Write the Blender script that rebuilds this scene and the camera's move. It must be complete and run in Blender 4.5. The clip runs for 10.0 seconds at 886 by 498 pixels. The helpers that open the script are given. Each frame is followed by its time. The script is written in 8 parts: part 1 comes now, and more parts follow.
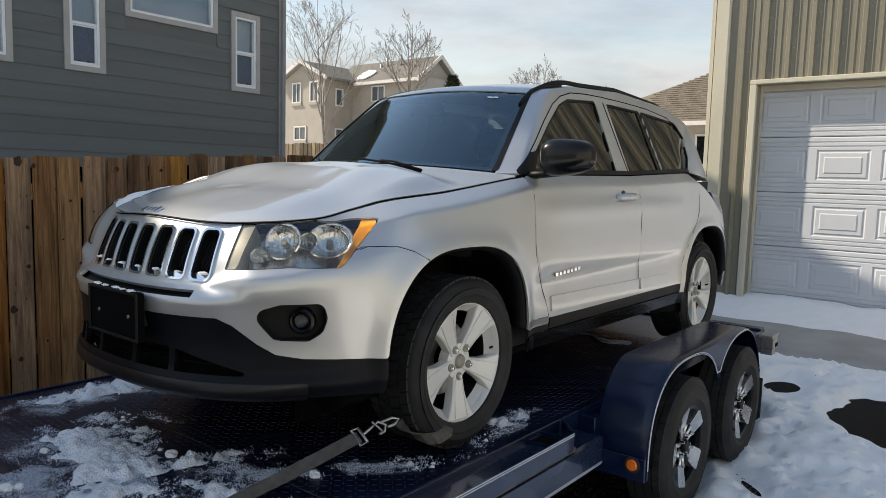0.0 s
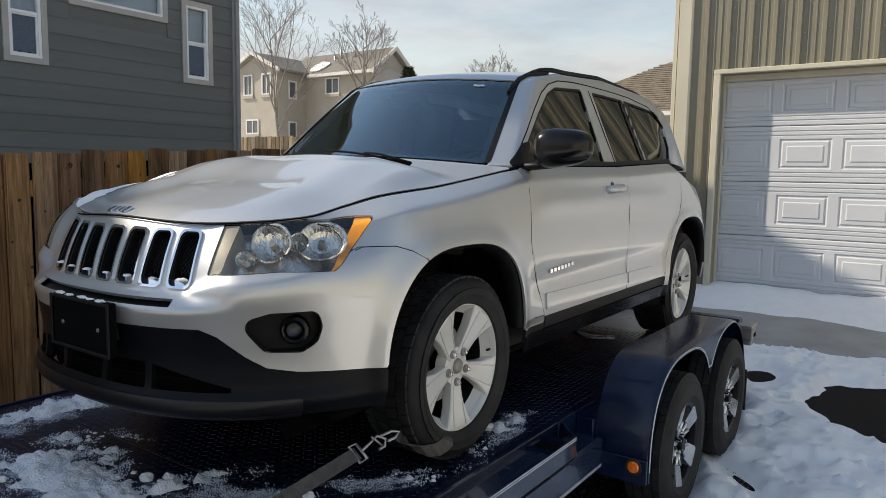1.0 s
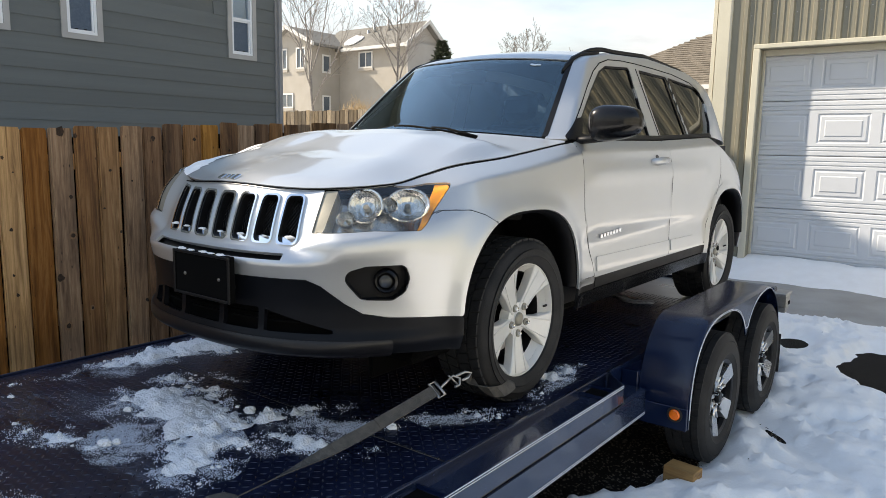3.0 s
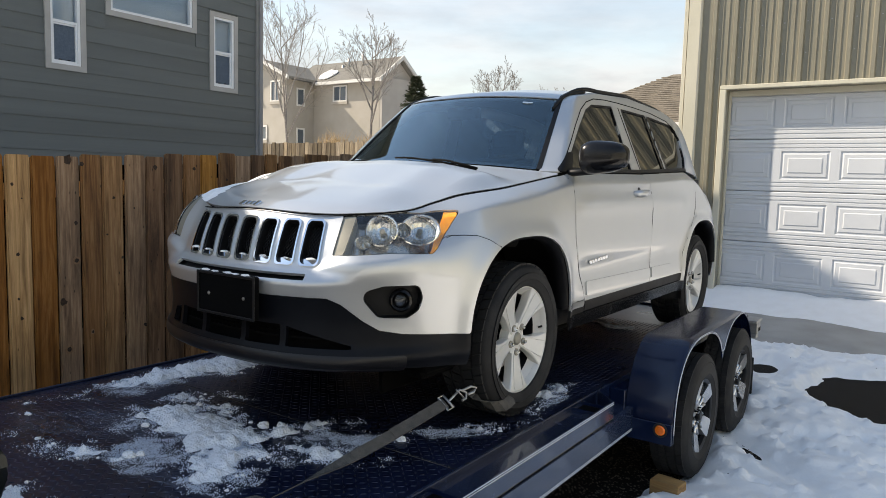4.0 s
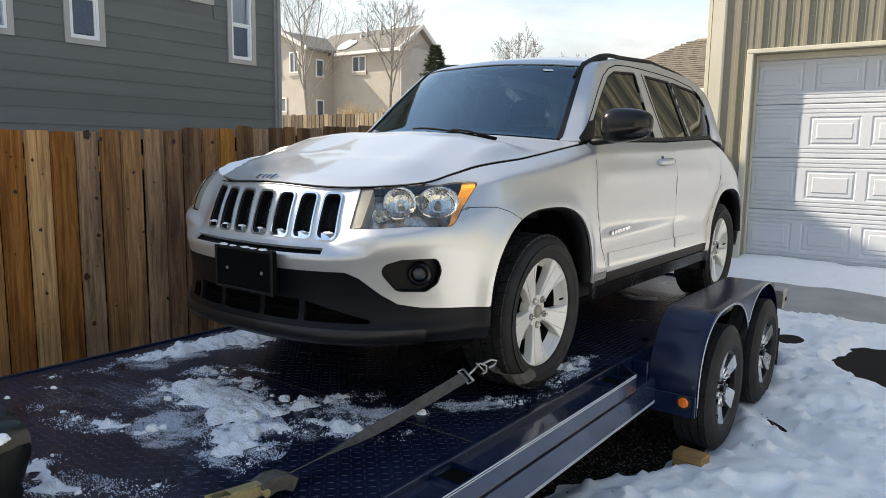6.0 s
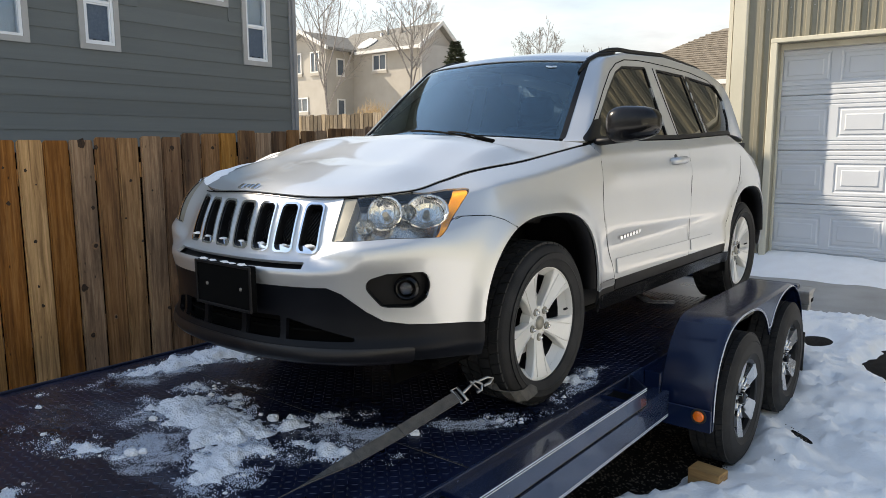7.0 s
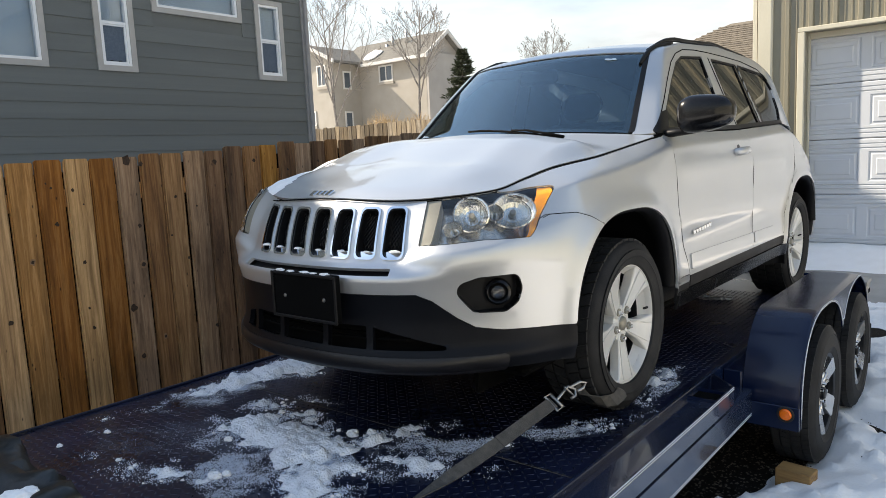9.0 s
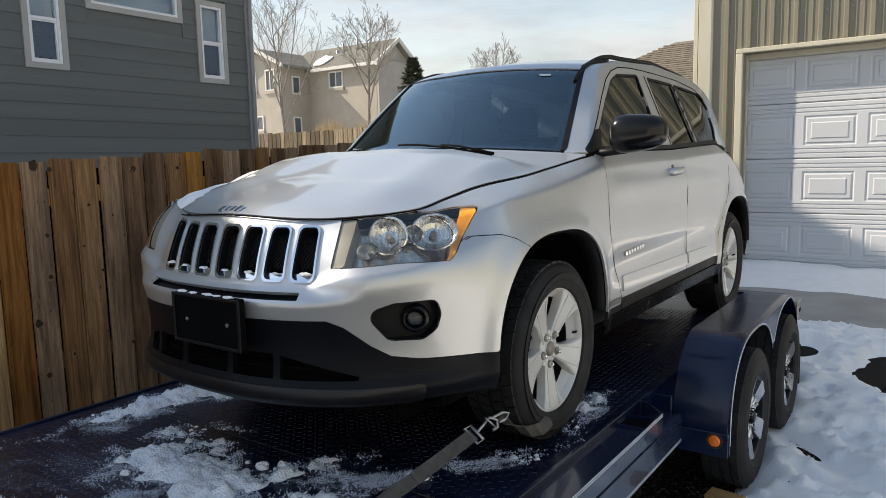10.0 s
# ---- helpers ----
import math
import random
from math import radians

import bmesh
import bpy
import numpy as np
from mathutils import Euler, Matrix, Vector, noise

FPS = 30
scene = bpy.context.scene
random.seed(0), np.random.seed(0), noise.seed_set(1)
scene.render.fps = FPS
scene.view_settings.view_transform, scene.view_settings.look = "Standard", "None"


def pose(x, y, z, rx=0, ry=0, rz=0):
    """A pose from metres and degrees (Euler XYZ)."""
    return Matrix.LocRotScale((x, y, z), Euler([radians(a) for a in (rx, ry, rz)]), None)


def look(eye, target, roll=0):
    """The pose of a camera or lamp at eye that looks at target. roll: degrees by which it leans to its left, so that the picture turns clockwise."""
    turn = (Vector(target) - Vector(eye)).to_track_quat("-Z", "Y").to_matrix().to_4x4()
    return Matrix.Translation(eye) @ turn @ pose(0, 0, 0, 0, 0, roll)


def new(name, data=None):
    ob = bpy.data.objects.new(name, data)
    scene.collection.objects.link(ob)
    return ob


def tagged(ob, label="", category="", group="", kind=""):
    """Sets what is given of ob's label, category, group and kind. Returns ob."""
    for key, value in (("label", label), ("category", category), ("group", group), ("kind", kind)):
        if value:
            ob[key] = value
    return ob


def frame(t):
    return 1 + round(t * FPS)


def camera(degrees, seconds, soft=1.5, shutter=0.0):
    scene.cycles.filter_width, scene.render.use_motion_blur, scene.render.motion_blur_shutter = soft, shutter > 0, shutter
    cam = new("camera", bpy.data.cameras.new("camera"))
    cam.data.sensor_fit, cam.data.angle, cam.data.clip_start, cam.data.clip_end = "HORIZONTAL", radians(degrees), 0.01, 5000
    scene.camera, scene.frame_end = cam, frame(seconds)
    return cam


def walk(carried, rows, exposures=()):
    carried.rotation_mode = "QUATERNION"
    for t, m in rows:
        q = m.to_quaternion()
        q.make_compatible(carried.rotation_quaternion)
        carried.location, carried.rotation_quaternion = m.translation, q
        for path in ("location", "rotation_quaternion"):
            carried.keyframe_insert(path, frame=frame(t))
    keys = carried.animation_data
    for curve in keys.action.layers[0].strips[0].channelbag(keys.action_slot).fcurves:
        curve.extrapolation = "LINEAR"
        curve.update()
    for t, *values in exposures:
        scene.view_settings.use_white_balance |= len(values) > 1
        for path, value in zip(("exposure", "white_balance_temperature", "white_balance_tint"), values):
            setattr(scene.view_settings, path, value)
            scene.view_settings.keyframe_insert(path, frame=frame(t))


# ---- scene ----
cam = camera(64.5, 10.0, 0.85)
PATH = [
    (0, (0.039, -0.066, 1.611), (-1.213, 1.481, 1.414), 1.54),
    (0.5, (-0.085, 0.015, 1.61), (-1.297, 1.597, 1.436), -0.38),
    (1, (-0.188, -0.018, 1.61), (-1.337, 1.605, 1.395), 0.9),
    (1.5, (-0.299, -0.165, 1.596), (-1.418, 1.471, 1.327), 0.88),
    (2, (-0.339, -0.26, 1.594), (-1.496, 1.339, 1.273), 2.6),
    (2.2, (-0.306, -0.279, 1.597), (-1.479, 1.307, 1.269), 3.8),
    (3.3, (-0.091, -0.409, 1.605), (-1.302, 1.16, 1.335), 0.3),
    (3.5, (-0.084, -0.458, 1.609), (-1.285, 1.122, 1.362), 0.53),
    (4, (-0.125, -0.604, 1.585), (-1.271, 1.024, 1.392), 1.57),
    (4.5, (-0.126, -0.692, 1.587), (-1.286, 0.921, 1.358), 1.3),
    (5, (-0.137, -0.699, 1.589), (-1.299, 0.908, 1.331), 0.6),
    (5.2, (-0.118, -0.691, 1.588), (-1.289, 0.907, 1.32), 0.6),
    (6.3, (-0.145, -0.492, 1.588), (-1.336, 1.091, 1.311), 0.8),
    (6.5, (-0.131, -0.438, 1.613), (-1.322, 1.146, 1.347), -0.8),
    (7, (-0.137, -0.36, 1.62), (-1.382, 1.179, 1.333), -0.2),
    (7.5, (-0.215, -0.384, 1.606), (-1.453, 1.156, 1.297), 1.2),
    (8, (-0.345, -0.451, 1.591), (-1.542, 1.132, 1.338), 0.23),
    (8.5, (-0.414, -0.471, 1.581), (-1.638, 1.091, 1.33), -1.16),
    (9, (-0.41, -0.45, 1.59), (-1.675, 1.077, 1.328), -2.7),
    (9.5, (-0.409, -0.409, 1.6), (-1.644, 1.145, 1.356), 1.1),
    (10, (-0.412, -0.275, 1.615), (-1.566, 1.341, 1.371), -1.3),
]
# the camera's own brightness: it opens up as the bright garage leaves the view
LIGHT_METER = [(0.0, 0.43), (0.5, 0.48), (1.0, 0.33), (1.5, 0.50), (2.0, 0.80), (3.5, 0.90), (4.0, 0.70), (4.5, 0.68), (5.0, 0.73), (6.5, 0.88), (7.0, 0.88), (7.5, 0.83), (9.0, 0.90), (9.5, 0.69), (10.0, 0.52)]
walk(cam, [(t, look(eye, target, roll)) for t, eye, target, roll in PATH], [(t, stops, 7350, 11) for t, stops in LIGHT_METER])

# ---- light: low winter sun behind the neighbour's house, thin bright cloud ----
SUN_WAY = Vector((0.55, 0.23, -0.47)).normalized()
world = bpy.data.worlds.new("sky")
scene.world = world
world.use_nodes = True
wn, wl = world.node_tree.nodes, world.node_tree.links
wn.clear()
sky = wn.new("ShaderNodeTexSky")
sky.sky_type, sky.sun_disc = "NISHITA", False
sky.sun_elevation, sky.sun_rotation = math.asin(-SUN_WAY.z), math.atan2(-SUN_WAY.x, -SUN_WAY.y)
sky.air_density, sky.dust_density, sky.ozone_density = 1.3, 0.3, 1.6
coord = wn.new("ShaderNodeTexCoord")
squash = wn.new("ShaderNodeMapping")
squash.inputs["Scale"].default_value = (1.0, 1.0, 4.0)
cloud = wn.new("ShaderNodeTexNoise")
cloud.inputs["Scale"].default_value, cloud.inputs["Detail"].default_value, cloud.inputs["Roughness"].default_value = 2.2, 7.0, 0.55
veil = wn.new("ShaderNodeMapRange")
veil.inputs["From Min"].default_value, veil.inputs["From Max"].default_value = 0.30, 0.62
veil.inputs["To Min"].default_value, veil.inputs["To Max"].default_value = 0.30, 0.94
mixed = wn.new("ShaderNodeMix")
mixed.data_type = "RGBA"
tones = wn.new("ShaderNodeMix")
tones.data_type = "RGBA"
tones.inputs["A"].default_value, tones.inputs["B"].default_value = (2.35, 2.42, 2.75, 1), (3.55, 3.6, 3.9, 1)
billow = wn.new("ShaderNodeTexNoise")
billow.inputs["Scale"].default_value, billow.inputs["Detail"].default_value, billow.inputs["Roughness"].default_value = 3.4, 6.0, 0.6
shade = wn.new("ShaderNodeMapRange")
shade.inputs["From Min"].default_value, shade.inputs["From Max"].default_value = 0.36, 0.60
back = wn.new("ShaderNodeBackground")
back.inputs["Strength"].default_value = 0.15
out = wn.new("ShaderNodeOutputWorld")
wl.new(coord.outputs["Generated"], squash.inputs["Vector"])
wl.new(squash.outputs["Vector"], cloud.inputs["Vector"])
wl.new(cloud.outputs["Fac"], veil.inputs["Value"])
wl.new(squash.outputs["Vector"], billow.inputs["Vector"])
wl.new(billow.outputs["Fac"], shade.inputs["Value"])
wl.new(shade.outputs["Result"], tones.inputs["Factor"])
wl.new(tones.outputs["Result"], mixed.inputs["B"])
height = wn.new("ShaderNodeSeparateXYZ")
thin = wn.new("ShaderNodeMapRange")
thin.inputs["From Min"].default_value, thin.inputs["From Max"].default_value = 0.16, 0.58
thin.inputs["To Min"].default_value, thin.inputs["To Max"].default_value = 0.95, 0.06
haze = wn.new("ShaderNodeMath")
haze.operation = "MULTIPLY"
wl.new(coord.outputs["Generated"], height.inputs["Vector"])
wl.new(height.outputs["Z"], thin.inputs["Value"])
wl.new(thin.outputs["Result"], haze.inputs[0])
wl.new(veil.outputs["Result"], haze.inputs[1])
wl.new(haze.outputs[0], mixed.inputs["Factor"])
wl.new(sky.outputs["Color"], mixed.inputs["A"])
wl.new(mixed.outputs["Result"], back.inputs["Color"])
wl.new(back.outputs["Background"], out.inputs["Surface"])
lamp = new("sun", bpy.data.lights.new("sun", "SUN"))
lamp.data.energy, lamp.data.angle, lamp.data.color = 4.6, radians(0.6), (1.0, 0.94, 0.85)
lamp.matrix_world = look(-SUN_WAY * 40, (0, 0, 0))


# ---- materials ----
def material(name, dark, light, scale=6.0, rough=0.6, metal=0.0, bump=0.0, bump_scale=60.0, coat=0.0, stretch=(1, 1, 1), vary=0.0,
             detail=4.0, rough_vary=0.1, coat_rough=0.04, spec=0.5, dist=0.01, coat_ior=1.5):
    """A surface of two mixed tones at two scales, with fine relief. vary: how far one object differs from the next."""
    m = bpy.data.materials.new(name)
    m.use_nodes = True
    n, l = m.node_tree.nodes, m.node_tree.links
    b = n["Principled BSDF"]
    tc, mp = n.new("ShaderNodeTexCoord"), n.new("ShaderNodeMapping")
    mp.inputs["Scale"].default_value = stretch
    l.new(tc.outputs["Object"], mp.inputs["Vector"])
    vec = mp.outputs["Vector"]
    info = n.new("ShaderNodeObjectInfo")
    if vary:
        add = n.new("ShaderNodeVectorMath")
        add.operation = "MULTIPLY_ADD"
        add.inputs[1].default_value = (17.0, 29.0, 23.0)
        l.new(info.outputs["Random"], add.inputs[0])
        l.new(vec, add.inputs[2])
        vec = add.outputs[0]
    big, fine = n.new("ShaderNodeTexNoise"), n.new("ShaderNodeTexNoise")
    for node, sc in ((big, scale), (fine, bump_scale)):
        node.inputs["Scale"].default_value, node.inputs["Detail"].default_value = sc, detail
        l.new(vec, node.inputs["Vector"])
    blend = n.new("ShaderNodeMath")
    blend.operation = "MULTIPLY_ADD"
    blend.inputs[1].default_value = 0.35
    l.new(fine.outputs["Fac"], blend.inputs[0])
    l.new(big.outputs["Fac"], blend.inputs[2])
    ramp = n.new("ShaderNodeMapRange")
    ramp.inputs["From Min"].default_value, ramp.inputs["From Max"].default_value = 0.42, 0.92
    l.new(blend.outputs[0], ramp.inputs["Value"])
    mix = n.new("ShaderNodeMix")
    mix.data_type = "RGBA"
    mix.inputs["A"].default_value, mix.inputs["B"].default_value = (*dark, 1), (*light, 1)
    l.new(ramp.outputs["Result"], mix.inputs["Factor"])
    colour = mix.outputs["Result"]
    if vary:
        hsv, val = n.new("ShaderNodeHueSaturation"), n.new("ShaderNodeMapRange")
        val.inputs["To Min"].default_value, val.inputs["To Max"].default_value = 1 - vary, 1 + vary
        l.new(info.outputs["Random"], val.inputs["Value"])
        l.new(val.outputs["Result"], hsv.inputs["Value"])
        l.new(colour, hsv.inputs["Color"])
        colour = hsv.outputs["Color"]
    l.new(colour, b.inputs["Base Color"])
    rr = n.new("ShaderNodeMapRange")
    rr.inputs["To Min"].default_value, rr.inputs["To Max"].default_value = max(rough - rough_vary, 0.02), min(rough + rough_vary, 1)
    l.new(big.outputs["Fac"], rr.inputs["Value"])
    l.new(rr.outputs["Result"], b.inputs["Roughness"])
    b.inputs["Metallic"].default_value, b.inputs["Coat Weight"].default_value, b.inputs["Coat Roughness"].default_value = metal, coat, coat_rough
    b.inputs["Specular IOR Level"].default_value, b.inputs["Coat IOR"].default_value = spec, coat_ior
    if bump:
        bp = n.new("ShaderNodeBump")
        bp.inputs["Strength"].default_value, bp.inputs["Distance"].default_value = bump, dist
        l.new(fine.outputs["Fac"], bp.inputs["Height"])
        l.new(bp.outputs["Normal"], b.inputs["Normal"])
    return m


def glass(name, tint, rough=0.0, ior=1.5, clear=1.0, sky_tint=(1.0, 1.0, 1.0)):
    """Clear glass; the last argument colours its reflection, to paint in a blue sky."""
    m = bpy.data.materials.new(name)
    m.use_nodes = True
    b = m.node_tree.nodes["Principled BSDF"]
    b.inputs["Base Color"].default_value, b.inputs["Specular Tint"].default_value = (*tint, 1), (*sky_tint, 1)
    b.inputs["Transmission Weight"].default_value, b.inputs["Roughness"].default_value, b.inputs["IOR"].default_value = clear, rough, ior
    return m


def film(name, tint):
    """A thin broken film of frost: streaks and specks that let the plate show through."""
    m = bpy.data.materials.new(name)
    m.use_nodes = True
    n, l = m.node_tree.nodes, m.node_tree.links
    b = n["Principled BSDF"]
    tc, mp, a, c, s, r = (n.new("ShaderNode" + k) for k in ("TexCoord", "Mapping", "TexNoise", "TexNoise", "Math", "MapRange"))
    mp.inputs["Rotation"].default_value, mp.inputs["Scale"].default_value = (0, 0, -0.67), (0.35, 1.6, 1)
    a.inputs["Scale"].default_value, a.inputs["Detail"].default_value, a.inputs["Roughness"].default_value = 14.0, 8.0, 0.7
    c.inputs["Scale"].default_value, c.inputs["Detail"].default_value = 220.0, 2.0
    s.operation = "MULTIPLY"
    r.inputs["From Min"].default_value, r.inputs["From Max"].default_value, r.inputs["To Max"].default_value = 0.27, 0.44, 0.28
    l.new(tc.outputs["Object"], mp.inputs["Vector"])
    l.new(mp.outputs["Vector"], a.inputs["Vector"])
    l.new(tc.outputs["Object"], c.inputs["Vector"])
    l.new(a.outputs["Fac"], s.inputs[0])
    l.new(c.outputs["Fac"], s.inputs[1])
    l.new(s.outputs[0], r.inputs["Value"])
    l.new(r.outputs["Result"], b.inputs["Alpha"])
    b.inputs["Base Color"].default_value, b.inputs["Roughness"].default_value = (*tint, 1), 0.7
    return m


def wood_planks(name="cedar", sat=(0.86, 1.20), value=(0.72, 2.5), hue=0.499, stained=0.6):
    """Weathered cedar: long grain, knots and grey-brown patches, differing from board to board."""
    m = bpy.data.materials.new(name)
    m.use_nodes = True
    n, l = m.node_tree.nodes, m.node_tree.links
    b = n["Principled BSDF"]
    tc, info, add = n.new("ShaderNodeTexCoord"), n.new("ShaderNodeObjectInfo"), n.new("ShaderNodeVectorMath")
    add.operation = "MULTIPLY_ADD"
    add.inputs[1].default_value = (3.0, 41.0, 57.0)
    l.new(info.outputs["Random"], add.inputs[0])
    l.new(tc.outputs["Object"], add.inputs[2])

    def noise_at(scale, stretch, detail=5.0, rough=0.6, distort=0.0):
        mp, t = n.new("ShaderNodeMapping"), n.new("ShaderNodeTexNoise")
        mp.inputs["Scale"].default_value = stretch
        t.inputs["Scale"].default_value, t.inputs["Detail"].default_value = scale, detail
        t.inputs["Roughness"].default_value, t.inputs["Distortion"].default_value = rough, distort
        l.new(add.outputs[0], mp.inputs["Vector"])
        l.new(mp.outputs["Vector"], t.inputs["Vector"])
        return t.outputs["Fac"]

    grain = noise_at(20, (1, 2.2, 0.10), 8.0, 0.68, 0.6)
    patch = noise_at(2.6, (1, 3.6, 0.6), 8.0, 0.74, 0.5)
    knot, kmap, kfac = n.new("ShaderNodeTexVoronoi"), n.new("ShaderNodeMapping"), n.new("ShaderNodeMapRange")
    kmap.inputs["Scale"].default_value = (0.01, 4.1, 1.6)
    l.new(add.outputs[0], kmap.inputs["Vector"])
    l.new(kmap.outputs["Vector"], knot.inputs["Vector"])
    kfac.inputs["From Min"].default_value, kfac.inputs["From Max"].default_value = 0.035, 0.10
    kfac.inputs["To Min"].default_value, kfac.inputs["To Max"].default_value = 0.22, 1.0
    l.new(knot.outputs["Distance"], kfac.inputs["Value"])
    ramp = n.new("ShaderNodeValToRGB")
    ramp.color_ramp.elements[0].position, ramp.color_ramp.elements[0].color = 0.31, (0.115, 0.056, 0.025, 1)
    ramp.color_ramp.elements[1].position, ramp.color_ramp.elements[1].color = 0.72, (0.47, 0.285, 0.150, 1)
    mid = ramp.color_ramp.elements.new(0.5)
    mid.color = (0.29, 0.155, 0.072, 1)
    l.new(grain, ramp.inputs["Fac"])
    stain, sr = n.new("ShaderNodeMix"), n.new("ShaderNodeMapRange")
    stain.data_type = "RGBA"
    stain.inputs["B"].default_value = (0.075, 0.037, 0.017, 1)
    sr.inputs["From Min"].default_value, sr.inputs["From Max"].default_value, sr.inputs["To Max"].default_value = 0.46, 0.62, stained
    l.new(patch, sr.inputs["Value"])
    l.new(sr.outputs["Result"], stain.inputs["Factor"])
    l.new(ramp.outputs["Color"], stain.inputs["A"])
    dark, hsv, val = n.new("ShaderNodeMix"), n.new("ShaderNodeHueSaturation"), n.new("ShaderNodeMapRange")
    dark.data_type, dark.blend_type = "RGBA", "MULTIPLY"
    dark.inputs["Factor"].default_value = 1.0
    l.new(stain.outputs["Result"], dark.inputs["A"])
    l.new(kfac.outputs["Result"], dark.inputs["B"])
    twist, satr = n.new("ShaderNodeMath"), n.new("ShaderNodeMapRange")
    twist.operation = "PINGPONG"
    twist.inputs[1].default_value = 0.07
    l.new(info.outputs["Random"], twist.inputs[0])
    satr.inputs["From Max"].default_value = 0.07
    satr.inputs["To Min"].default_value, satr.inputs["To Max"].default_value = sat
    hsv.inputs["Hue"].default_value = hue
    l.new(twist.outputs[0], satr.inputs["Value"])
    l.new(satr.outputs["Result"], hsv.inputs["Saturation"])
    val.inputs["To Min"].default_value, val.inputs["To Max"].default_value = value
    l.new(info.outputs["Random"], val.inputs["Value"])
    l.new(val.outputs["Result"], hsv.inputs["Value"])
    l.new(dark.outputs["Result"], hsv.inputs["Color"])
    l.new(hsv.outputs["Color"], b.inputs["Base Color"])
    b.inputs["Roughness"].default_value = 0.85
    bp = n.new("ShaderNodeBump")
    bp.inputs["Strength"].default_value, bp.inputs["Distance"].default_value = 0.5, 0.004
    l.new(grain, bp.inputs["Height"])
    l.new(bp.outputs["Normal"], b.inputs["Normal"])
    return m


